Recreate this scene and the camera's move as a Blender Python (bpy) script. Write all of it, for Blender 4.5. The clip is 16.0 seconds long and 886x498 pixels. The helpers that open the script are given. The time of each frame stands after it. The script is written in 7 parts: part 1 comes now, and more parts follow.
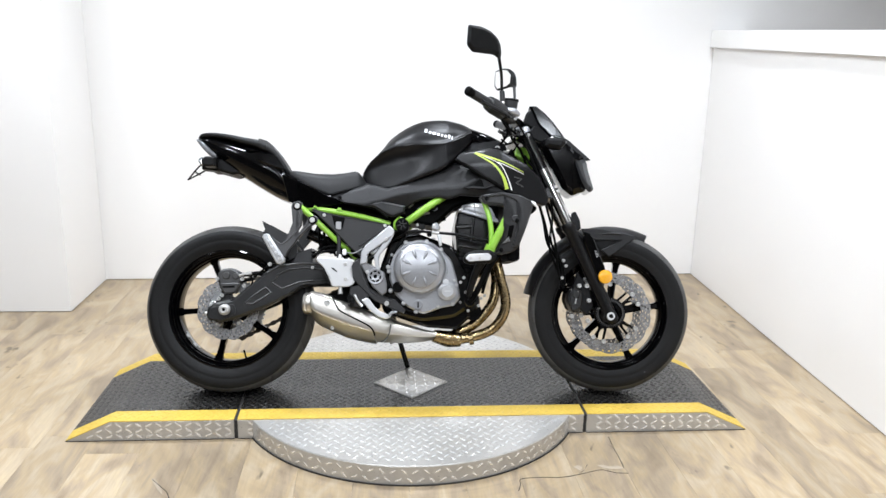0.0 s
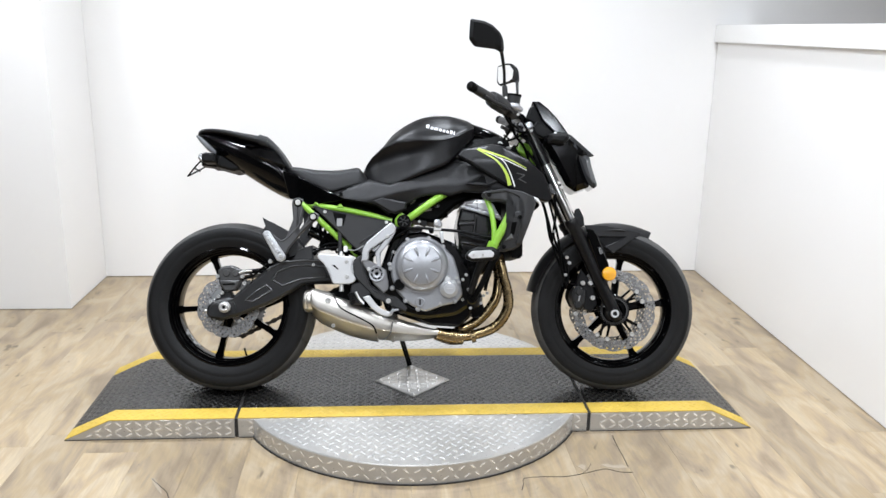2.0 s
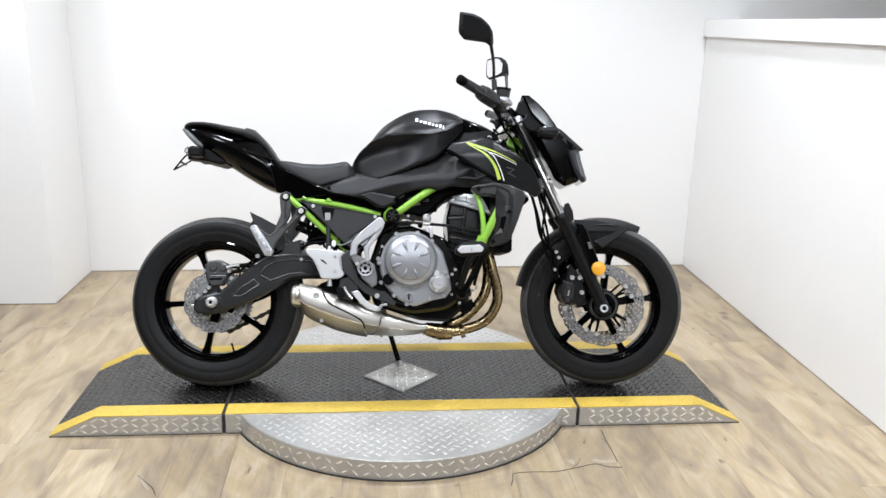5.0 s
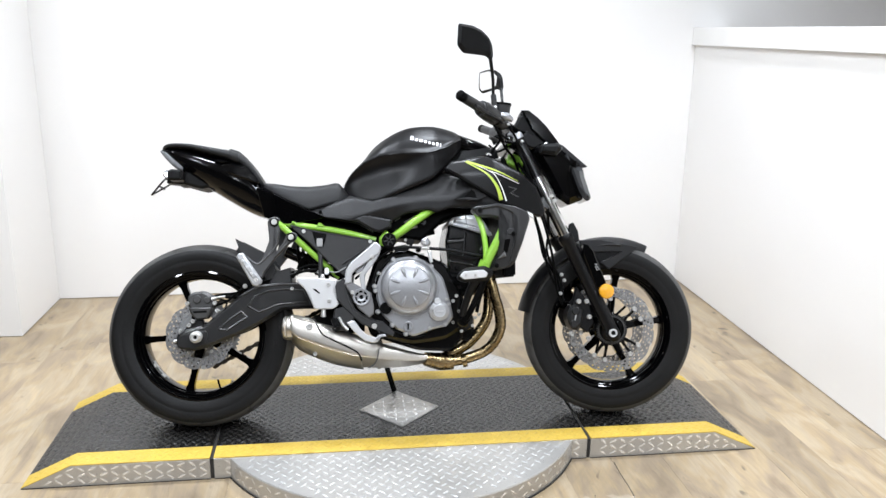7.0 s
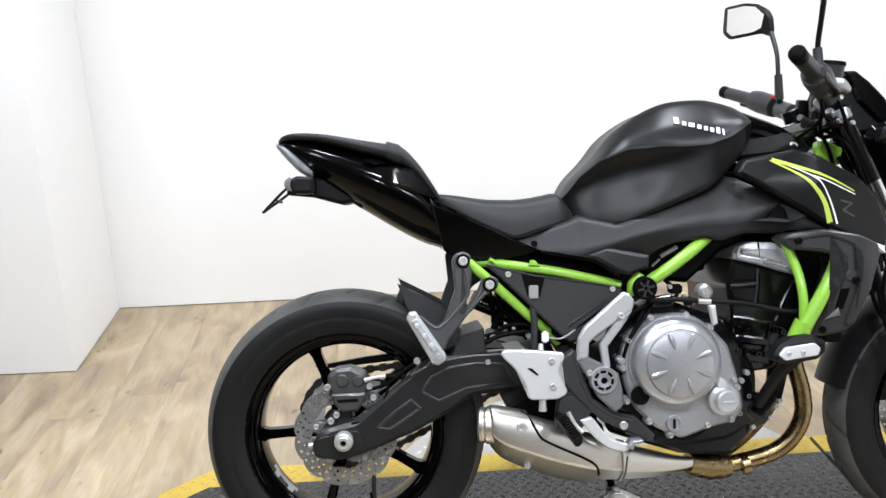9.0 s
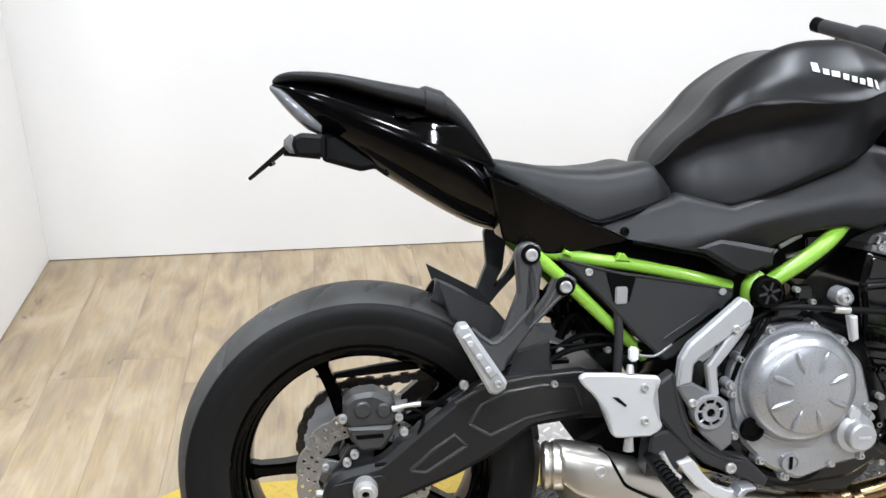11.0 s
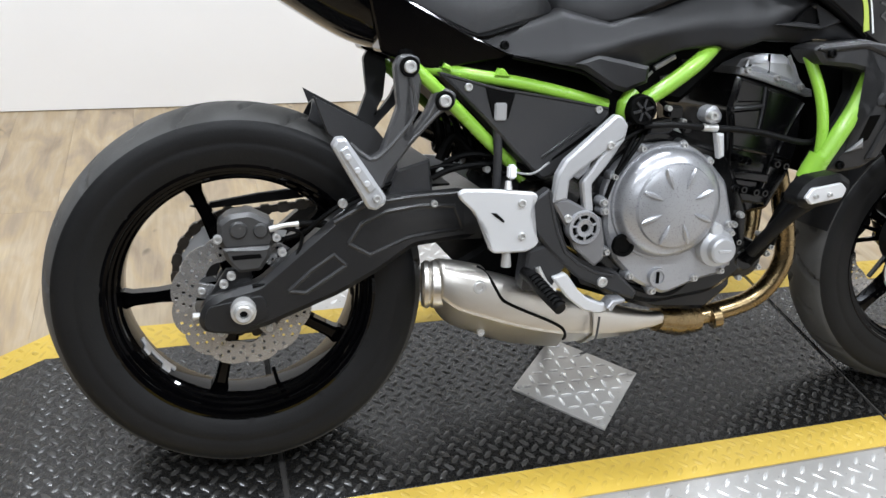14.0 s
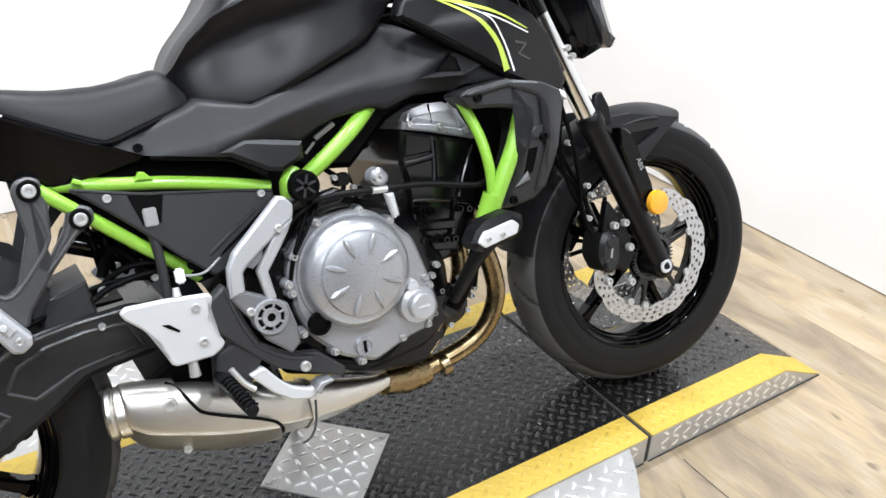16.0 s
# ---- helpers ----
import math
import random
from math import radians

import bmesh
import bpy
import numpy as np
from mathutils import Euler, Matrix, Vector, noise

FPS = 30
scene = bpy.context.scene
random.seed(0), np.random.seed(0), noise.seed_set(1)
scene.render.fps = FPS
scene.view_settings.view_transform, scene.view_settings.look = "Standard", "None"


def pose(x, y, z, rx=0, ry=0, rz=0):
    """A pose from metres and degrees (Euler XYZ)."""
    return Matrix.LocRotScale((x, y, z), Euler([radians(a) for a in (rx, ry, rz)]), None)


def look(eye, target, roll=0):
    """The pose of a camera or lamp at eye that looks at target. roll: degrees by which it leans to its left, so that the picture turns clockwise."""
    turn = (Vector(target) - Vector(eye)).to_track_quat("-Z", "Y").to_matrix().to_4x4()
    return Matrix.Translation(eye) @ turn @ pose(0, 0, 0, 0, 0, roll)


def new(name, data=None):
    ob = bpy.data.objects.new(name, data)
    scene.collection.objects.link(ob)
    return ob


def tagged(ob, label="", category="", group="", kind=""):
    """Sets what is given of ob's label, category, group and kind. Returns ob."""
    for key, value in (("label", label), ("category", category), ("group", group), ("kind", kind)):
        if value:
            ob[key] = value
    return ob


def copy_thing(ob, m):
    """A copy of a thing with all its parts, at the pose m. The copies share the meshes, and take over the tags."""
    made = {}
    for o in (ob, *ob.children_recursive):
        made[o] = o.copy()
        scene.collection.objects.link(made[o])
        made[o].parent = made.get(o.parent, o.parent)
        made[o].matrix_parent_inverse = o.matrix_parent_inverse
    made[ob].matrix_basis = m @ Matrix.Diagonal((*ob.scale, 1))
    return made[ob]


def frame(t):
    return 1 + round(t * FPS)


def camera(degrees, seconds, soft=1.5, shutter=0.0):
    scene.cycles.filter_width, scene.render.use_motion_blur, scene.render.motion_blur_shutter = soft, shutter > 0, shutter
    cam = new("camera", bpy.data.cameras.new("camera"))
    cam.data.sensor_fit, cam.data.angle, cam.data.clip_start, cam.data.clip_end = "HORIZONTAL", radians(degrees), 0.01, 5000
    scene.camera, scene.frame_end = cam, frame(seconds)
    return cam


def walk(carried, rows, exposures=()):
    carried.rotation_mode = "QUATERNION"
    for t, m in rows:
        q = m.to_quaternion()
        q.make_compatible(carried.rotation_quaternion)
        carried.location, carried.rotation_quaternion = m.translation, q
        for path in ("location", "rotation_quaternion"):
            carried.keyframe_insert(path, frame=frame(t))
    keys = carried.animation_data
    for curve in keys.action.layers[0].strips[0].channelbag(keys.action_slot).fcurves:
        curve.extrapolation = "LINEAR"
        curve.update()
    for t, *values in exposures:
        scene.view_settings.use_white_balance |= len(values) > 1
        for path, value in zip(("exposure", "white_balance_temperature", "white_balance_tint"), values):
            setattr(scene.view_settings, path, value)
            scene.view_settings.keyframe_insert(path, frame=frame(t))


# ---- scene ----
cam = camera(56.9, 16.0)
PATH = [
    (0, (-0.0005, -0.0822, 1.4054), (0.1578, 1.8444, 0.8926), 1.21),
    (0.5, (-0.0005, -0.0770, 1.4010), (0.1600, 1.8480, 0.8825), 1.33),
    (1, (0.0011, -0.0683, 1.3954), (0.1590, 1.8538, 0.8656), 1.30),
    (1.5, (0.0068, -0.0590, 1.3953), (0.1582, 1.8636, 0.8653), 1.15),
    (2, (0.0021, -0.0523, 1.4001), (0.1551, 1.8724, 0.8782), 1.12),
    (2.5, (-0.0025, -0.0509, 1.3985), (0.1588, 1.8737, 0.8787), 1.30),
    (3, (0.0020, -0.0529, 1.4019), (0.1830, 1.8717, 0.8893), 1.29),
    (3.5, (0.0017, -0.0536, 1.3951), (0.1791, 1.8673, 0.8673), 1.19),
    (4, (0.0003, -0.0475, 1.3957), (0.1775, 1.8715, 0.8611), 1.36),
    (6.5, (-0.0225, 0.0478, 1.3988), (0.2123, 1.9611, 0.8658), 0.95),
    (7, (-0.0961, 0.1535, 1.4089), (0.1674, 2.0677, 0.8929), 0.86),
    (7.5, (-0.1458, 0.3697, 1.3850), (-0.0002, 2.2922, 0.8534), 1.05),
    (8, (-0.2609, 0.6758, 1.4112), (-0.2780, 2.5971, 0.8559), -0.28),
    (8.5, (-0.3855, 0.9978, 1.4041), (-0.2298, 2.9181, 0.8673), -0.85),
    (8.7, (-0.4233, 1.1115, 1.3958), (-0.2705, 3.0139, 0.7978), -0.62),
    (10.8, (-0.6464, 1.8057, 1.3531), (-0.2841, 3.5929, 0.5317), 2.62),
    (11, (-0.6206, 1.7669, 1.3325), (-0.3127, 3.5434, 0.4669), 2.28),
    (11.5, (-0.6193, 1.7307, 1.2906), (-0.3265, 3.4526, 0.3163), 3.88),
    (12, (-0.6200, 1.7114, 1.2526), (-0.3471, 3.3688, 0.1671), 5.31),
    (12.5, (-0.6271, 1.7065, 1.2203), (-0.3507, 3.3144, 0.0636), 6.79),
    (13, (-0.6278, 1.7098, 1.2096), (-0.3136, 3.3077, 0.0485), 6.82),
    (13.5, (-0.6199, 1.7240, 1.2185), (-0.1874, 3.3345, 0.1142), 6.84),
    (14, (-0.6051, 1.7225, 1.2191), (-0.0497, 3.3149, 0.1439), 6.48),
    (14.5, (-0.5899, 1.7259, 1.2193), (0.1246, 3.2672, 0.1638), 6.38),
    (15, (-0.5450, 1.7186, 1.2186), (0.3181, 3.1817, 0.1630), 6.13),
    (15.5, (-0.4936, 1.7122, 1.2358), (0.4966, 3.1019, 0.1927), 5.01),
    (16, (-0.3681, 1.7159, 1.2731), (0.5889, 3.1751, 0.2960), 1.74),
]
EXPOSURES = [(0, 0.25), (1.5, 0.25), (2.4, 0.08), (4.2, 0.08), (6.3, 0.25), (8.7, 0.25), (10.8, 0.2), (11.5, 0.08), (12.5, -0.05), (13.6, 0.0), (14.5, 0.28), (15.2, 0.36), (16.0, 0.43)]
walk(cam, [(t, look(eye, target, roll)) for t, eye, target, roll in PATH], EXPOSURES)

# ---- world and lamps ----
world = bpy.data.worlds.new("world")
world.use_nodes = True
world.node_tree.nodes["Background"].inputs[0].default_value = (0.9, 0.95, 1.0, 1)
world.node_tree.nodes["Background"].inputs[1].default_value = 0.05
scene.world = world
LAMP_WATTS = 29.0
LAMP_COLOR = (0.85, 0.91, 1.0)
LAMP_XS, LAMP_YS = (-1.8, -0.7, 0.4, 1.5), (-0.7, 1.6, 3.3)

# plan of the place, metres
FLOOR_X0, FLOOR_X1, FLOOR_Y0 = -3.4, 1.93, -7.0
BACK_Y, BACK_TURN = 4.553, 0.0245
SIDE_X, SIDE_TURN = 1.885, 0.024
NEXT_X = 4.2
LEFT_X, LEFT_Y, CEIL_Z = -1.546, 3.962, 2.75
DECK_Z = 0.0755
DECK_Y0, DECK_Y1 = 2.588, 3.205
SEAM_L, SEAM_R = -0.5, 0.752


# ---- materials ----
def material(name, color, rough=0.5, metal=0.0, vary=0.12, scale=12.0, bump=0.0, bump_scale=60.0, coat=0.0, stretch=(1, 1, 1), tint=None, spread=0.1, spec=0.5):
    m = bpy.data.materials.new(name)
    m.use_nodes = True
    nt = m.node_tree
    b = nt.nodes["Principled BSDF"]
    co = nt.nodes.new("ShaderNodeTexCoord")
    mp = nt.nodes.new("ShaderNodeMapping")
    mp.inputs["Scale"].default_value = stretch
    nt.links.new(co.outputs["Object"], mp.inputs["Vector"])
    big = nt.nodes.new("ShaderNodeTexNoise")
    big.inputs["Scale"].default_value, big.inputs["Detail"].default_value = scale, 6
    nt.links.new(mp.outputs[0], big.inputs["Vector"])
    mix = nt.nodes.new("ShaderNodeMix")
    mix.data_type = "RGBA"
    lo = tint or tuple(c * (1 - vary) for c in color)
    hi = tuple(min(1, c * (1 + vary)) for c in color)
    mix.inputs[6].default_value, mix.inputs[7].default_value = (*lo, 1), (*hi, 1)
    nt.links.new(big.outputs["Fac"], mix.inputs[0])
    nt.links.new(mix.outputs[2], b.inputs["Base Color"])
    fine = nt.nodes.new("ShaderNodeTexNoise")
    fine.inputs["Scale"].default_value, fine.inputs["Detail"].default_value = bump_scale, 4
    nt.links.new(mp.outputs[0], fine.inputs["Vector"])
    rr = nt.nodes.new("ShaderNodeMapRange")
    rr.inputs["To Min"].default_value, rr.inputs["To Max"].default_value = max(0.02, rough - spread), min(1, rough + spread)
    nt.links.new(fine.outputs["Fac"], rr.inputs["Value"])
    nt.links.new(rr.outputs[0], b.inputs["Roughness"])
    b.inputs["Metallic"].default_value = metal
    b.inputs["Specular IOR Level"].default_value = spec
    b.inputs["Coat Weight"].default_value = coat
    b.inputs["Coat Roughness"].default_value = 0.06
    if bump:
        bp = nt.nodes.new("ShaderNodeBump")
        bp.inputs["Strength"].default_value, bp.inputs["Distance"].default_value = bump, 0.001
        nt.links.new(fine.outputs["Fac"], bp.inputs["Height"])
        nt.links.new(bp.outputs[0], b.inputs["Normal"])
    return m


def plank_material():
    m = bpy.data.materials.new("vinyl plank")
    m.use_nodes = True
    nt = m.node_tree
    b = nt.nodes["Principled BSDF"]
    geo = nt.nodes.new("ShaderNodeNewGeometry")
    info = nt.nodes.new("ShaderNodeObjectInfo")
    off = nt.nodes.new("ShaderNodeVectorMath")
    off.operation = "SCALE"
    comb = nt.nodes.new("ShaderNodeCombineXYZ")
    for k in range(3):
        nt.links.new(info.outputs["Random"], comb.inputs[k])
    nt.links.new(comb.outputs[0], off.inputs[0])
    off.inputs["Scale"].default_value = 37.0
    add = nt.nodes.new("ShaderNodeVectorMath")
    nt.links.new(geo.outputs["Position"], add.inputs[0])
    nt.links.new(off.outputs[0], add.inputs[1])

    def streak(sx, sy, scale, detail, dist):
        mp = nt.nodes.new("ShaderNodeMapping")
        mp.inputs["Scale"].default_value = (sx, sy, 1)
        nt.links.new(add.outputs[0], mp.inputs["Vector"])
        n = nt.nodes.new("ShaderNodeTexNoise")
        n.inputs["Scale"].default_value, n.inputs["Detail"].default_value, n.inputs["Distortion"].default_value = scale, detail, dist
        nt.links.new(mp.outputs[0], n.inputs["Vector"])
        return n.outputs["Fac"]

    blotch, grain = streak(2.6, 0.80, 4.2, 7, 0.9), streak(20, 1.6, 6.0, 8, 0.5)
    ramp = nt.nodes.new("ShaderNodeValToRGB")
    els = ramp.color_ramp.elements
    els[0].position, els[0].color = 0.26, (0.205, 0.152, 0.096, 1)
    els[1].position, els[1].color = 0.76, (0.430, 0.335, 0.205, 1)
    for at, shade in ((0.42, (0.290, 0.225, 0.152)), (0.50, (0.345, 0.260, 0.155)), (0.60, (0.375, 0.300, 0.205))):
        e = els.new(at)
        e.color = (*shade, 1)
    nt.links.new(blotch, ramp.inputs["Fac"])
    g = nt.nodes.new("ShaderNodeMapRange")
    g.inputs["From Min"].default_value, g.inputs["From Max"].default_value = 0.3, 0.7
    g.inputs["To Min"].default_value, g.inputs["To Max"].default_value = 0.88, 1.09
    nt.links.new(grain, g.inputs["Value"])
    t = nt.nodes.new("ShaderNodeMapRange")
    t.inputs["To Min"].default_value, t.inputs["To Max"].default_value = 0.86, 1.10
    nt.links.new(info.outputs["Random"], t.inputs["Value"])
    mul = nt.nodes.new("ShaderNodeMath")
    mul.operation = "MULTIPLY"
    nt.links.new(g.outputs[0], mul.inputs[0])
    nt.links.new(t.outputs[0], mul.inputs[1])
    # scuffed arcs left round the turntable
    dist = nt.nodes.new("ShaderNodeVectorMath")
    dist.operation = "DISTANCE"
    nt.links.new(geo.outputs["Position"], dist.inputs[0])
    dist.inputs[1].default_value = (0.125, 2.895, 0)
    ringn = nt.nodes.new("ShaderNodeTexNoise")
    ringn.noise_dimensions = "1D"
    ringn.inputs["Scale"].default_value, ringn.inputs["Detail"].default_value = 26, 3
    nt.links.new(dist.outputs["Value"], ringn.inputs["W"])
    near = nt.nodes.new("ShaderNodeMapRange")
    near.inputs["From Min"].default_value, near.inputs["From Max"].default_value = 0.85, 1.15
    near.inputs["To Min"].default_value, near.inputs["To Max"].default_value = 0.55, 0.0
    nt.links.new(dist.outputs["Value"], near.inputs["Value"])
    patch = nt.nodes.new("ShaderNodeTexNoise")
    patch.inputs["Scale"].default_value = 2.5
    nt.links.new(geo.outputs["Position"], patch.inputs["Vector"])
    wear = nt.nodes.new("ShaderNodeMath")
    wear.operation = "MULTIPLY"
    nt.links.new(near.outputs[0], wear.inputs[0])
    nt.links.new(patch.outputs["Fac"], wear.inputs[1])
    wear2 = nt.nodes.new("ShaderNodeMath")
    wear2.operation = "MULTIPLY"
    nt.links.new(wear.outputs[0], wear2.inputs[0])
    nt.links.new(ringn.outputs["Fac"], wear2.inputs[1])
    keepv = nt.nodes.new("ShaderNodeMath")
    keepv.operation = "SUBTRACT"
    keepv.inputs[0].default_value = 1.0
    nt.links.new(wear2.outputs[0], keepv.inputs[1])
    mul2 = nt.nodes.new("ShaderNodeMath")
    mul2.operation = "MULTIPLY"
    nt.links.new(mul.outputs[0], mul2.inputs[0])
    nt.links.new(keepv.outputs[0], mul2.inputs[1])
    knot = nt.nodes.new("ShaderNodeMapRange")
    knot.inputs["From Min"].default_value, knot.inputs["From Max"].default_value = 0.68, 0.76
    knot.inputs["To Min"].default_value, knot.inputs["To Max"].default_value = 1.0, 0.45
    nt.links.new(streak(2.0, 1.0, 9.0, 2, 0.4), knot.inputs["Value"])
    mul = nt.nodes.new("ShaderNodeMath")
    mul.operation = "MULTIPLY"
    nt.links.new(mul2.outputs[0], mul.inputs[0])
    nt.links.new(knot.outputs[0], mul.inputs[1])
    sc = nt.nodes.new("ShaderNodeVectorMath")
    sc.operation = "SCALE"
    nt.links.new(ramp.outputs[0], sc.inputs[0])
    nt.links.new(mul.outputs[0], sc.inputs["Scale"])
    nt.links.new(sc.outputs[0], b.inputs["Base Color"])
    r = nt.nodes.new("ShaderNodeMapRange")
    r.inputs["To Min"].default_value, r.inputs["To Max"].default_value = 0.28, 0.5
    nt.links.new(grain, r.inputs["Value"])
    nt.links.new(r.outputs[0], b.inputs["Roughness"])
    bp = nt.nodes.new("ShaderNodeBump")
    bp.inputs["Strength"].default_value, bp.inputs["Distance"].default_value = 0.25, 0.0008
    nt.links.new(grain, bp.inputs["Height"])
    nt.links.new(bp.outputs[0], b.inputs["Normal"])
    return m


WALL = material("white wall paint", (0.80, 0.785, 0.765), 0.55, vary=0.015, scale=1.3, bump=0.25, bump_scale=220, spread=0.05)
# closing walls out of view, darkened so gloss surfaces reflect little
SHOP = material("unseen dark wall grey", (0.09, 0.09, 0.09), 0.7, vary=0.1, scale=1.5)
TRIM = material("white trim paint", (0.82, 0.81, 0.79), 0.4, vary=0.01, scale=3)
# unseen ceiling, greyer than the walls so blacks get less bounce light
CEIL = material("unseen ceiling grey", (0.36, 0.36, 0.36), 0.8, vary=0.03, scale=3)
DARKGAP = material("dark joint", (0.02, 0.018, 0.016), 0.9)
PLANK = plank_material()
RUBBER_DECK = material("black tread plate", (0.0075, 0.0072, 0.0067), 0.27, vary=0.25, scale=3.2, bump=0.35, bump_scale=160, spread=0.12, spec=0.8, tint=(0.0024, 0.0023, 0.0021))
# bars of the plate's black, made paler to carry highlights in colour
LIT_BAR = material("worn and lit black tread", (0.031, 0.0295, 0.027), 0.30, vary=0.2, scale=4.5, spread=0.15, spec=0.9, tint=(0.009, 0.0087, 0.0082))
YELLOW_BAR = material("scuffed yellow tread", (0.57, 0.395, 0.058), 0.42, vary=0.1, scale=30, tint=(0.36, 0.245, 0.04))
CAST = material("grey cast bracket", (0.058, 0.058, 0.059), 0.42, metal=0.2, vary=0.12, scale=20, bump=0.2, bump_scale=300, spec=0.4)
TEAR = material("torn vinyl backing", (0.30, 0.25, 0.185), 0.7, vary=0.2, scale=30)
YELLOW = material("yellow safety paint", (0.56, 0.385, 0.055), 0.5, vary=0.12, scale=9, bump=0.2, bump_scale=90, tint=(0.42, 0.285, 0.045))
ALU = material("aluminium tread plate", (0.52, 0.51, 0.49), 0.32, metal=0.50, vary=0.10, scale=4, bump=0.15, bump_scale=120, spread=0.12, tint=(0.33, 0.315, 0.29))
ALU_BAR = material("polished aluminium tread", (0.86, 0.85, 0.83), 0.22, metal=0.6, vary=0.06, scale=20)
STEEL = material("zinc bolt", (0.50, 0.495, 0.48), 0.38, metal=0.6, vary=0.1, scale=80)
TYRE = material("tyre rubber", (0.0070, 0.0070, 0.0072), 0.50, vary=0.4, scale=10, bump=0.3, bump_scale=300, spread=0.1, spec=0.18)
TREAD = material("dusty tyre tread", (0.064, 0.063, 0.0605), 0.58, vary=0.35, scale=14, bump=0.3, bump_scale=300, spread=0.1, spec=0.2)
RIM = material("gloss black rim", (0.0008, 0.0008, 0.0010), 0.05, vary=0.1, spread=0.03, spec=0.16)
GLOSS = material("gloss black paint", (0.0012, 0.0012, 0.0014), 0.10, vary=0.1, spread=0.03, spec=0.2)
SATIN = material("satin black paint", (0.0030, 0.0029, 0.0033), 0.36, vary=0.15, scale=8, bump=0.05, bump_scale=700, spread=0.04, spec=0.21)
GREY = material("graphite satin paint", (0.0080, 0.0080, 0.0087), 0.46, vary=0.12, scale=8, bump=0.08, bump_scale=700, spread=0.05, spec=0.30)
PANEL = material("black moulded side panel", (0.029, 0.029, 0.030), 0.40, vary=0.12, scale=14, bump=0.3, bump_scale=500, spread=0.06, spec=0.3)
PLASTIC = material("black grained plastic", (0.0035, 0.0035, 0.0037), 0.48, vary=0.2, scale=20, bump=0.35, bump_scale=500, spread=0.08, spec=0.14)
GUARD = material("dark grey plastic", (0.026, 0.026, 0.027), 0.40, vary=0.12, scale=20, bump=0.3, bump_scale=450, spec=0.28)
VINYL = material("black seat vinyl", (0.0095, 0.0095, 0.0100), 0.46, vary=0.15, scale=16, bump=0.22, bump_scale=600, spec=0.3)
GREEN = material("lime green frame paint", (0.225, 0.45, 0.045), 0.30, vary=0.08, scale=9, coat=0.3)
ARM = material("satin black swingarm", (0.0125, 0.0125, 0.0130), 0.32, vary=0.15, scale=18, bump=0.1, bump_scale=400, spec=0.42)
SILVER = material("silver engine paint", (0.36, 0.365, 0.38), 0.30, metal=0.6, vary=0.06, scale=14, bump=0.05, bump_scale=500)
SILVER_L = material("bright silver paint", (0.54, 0.545, 0.55), 0.36, metal=0.25, vary=0.05, scale=14, bump=0.05, bump_scale=500)
ENGINE = material("black engine paint", (0.0022, 0.0022, 0.0024), 0.17, vary=0.25, scale=22, bump=0.04, bump_scale=260, spec=0.5)
DARK = material("dark inner plastic", (0.0016, 0.0016, 0.0016), 0.5, vary=0.3, scale=30, spec=0.06)
STAINLESS = material("brushed stainless", (0.62, 0.595, 0.55), 0.35, metal=1.0, vary=0.05, scale=3, bump_scale=14, stretch=(1, 1, 9), tint=(0.52, 0.495, 0.45), spread=0.03)
HEADER = material("heat tinted steel", (0.29, 0.215, 0.115), 0.26, metal=1.0, vary=0.3, scale=9, tint=(0.15, 0.108, 0.055))
CALIPER = material("dark anodised caliper", (0.060, 0.0595, 0.059), 0.38, metal=0.4, vary=0.2, scale=40, spec=0.4)
BAR_SILVER = material("satin silver bracket paint", (0.42, 0.425, 0.435), 0.36, metal=0.35, vary=0.06, scale=14, bump=0.05, bump_scale=500)
BRACKET = material("grey cast alloy and lit facet", (0.17, 0.17, 0.175), 0.42, metal=0.4, vary=0.08, scale=30, bump=0.1, bump_scale=400)
FRONT_CAL = material("black anodised caliper", (0.014, 0.014, 0.0142), 0.36, metal=0.2, vary=0.2, scale=40, spec=0.4)
MARK = material("pale silver lettering", (0.55, 0.55, 0.55), 0.35, metal=0.2, vary=0.05)
CHROME = material("chrome", (0.74, 0.74, 0.74), 0.13, metal=1.0, vary=0.03, spread=0.05)
CLEAR = material("clear headlamp lens", (0.045, 0.047, 0.05), 0.05, vary=0.2, scale=40, coat=0.6)
DISC = material("brake disc steel", (0.54, 0.54, 0.545), 0.26, metal=0.88, vary=0.12, scale=30)
ORANGE = material("amber reflector", (0.70, 0.33, 0.02), 0.18, vary=0.15, scale=60, bump=0.5, bump_scale=140, coat=0.5)
WHITE = material("white lacquer", (0.78, 0.78, 0.77), 0.35, vary=0.04, scale=20)
LIME = material("lime decal", (0.42, 0.53, 0.07), 0.38, vary=0.05, scale=20)
DECAL = material("silver grey decal", (0.30, 0.30, 0.30), 0.4, metal=0.3, vary=0.05)
LENS = material("clear lamp lens", (0.15, 0.155, 0.16), 0.05, vary=0.35, scale=60, coat=0.6)
MIRROR = material("mirror glass", (0.88, 0.88, 0.88), 0.02, metal=1.0, vary=0.01, spread=0.005)
RED = material("red switch", (0.55, 0.03, 0.03), 0.35, vary=0.05)
CHAIN = material("oiled chain", (0.07, 0.06, 0.05), 0.4, metal=0.7, vary=0.4, scale=90)


# ---- mesh helpers ----
def finish(bm, angle=32, normals=True):
    if normals:
        bmesh.ops.recalc_face_normals(bm, faces=bm.faces[:])
    cut = radians(angle)
    for f in bm.faces:
        f.smooth = True
    for e in bm.edges:
        if len(e.link_faces) == 2 and e.calc_face_angle(0) > cut:
            e.smooth = False
    return bm


def to_mesh(name, bm, mat):
    me = bpy.data.meshes.new(name)
    bm.to_mesh(me)
    bm.free()
    me.materials.append(mat)
    return me


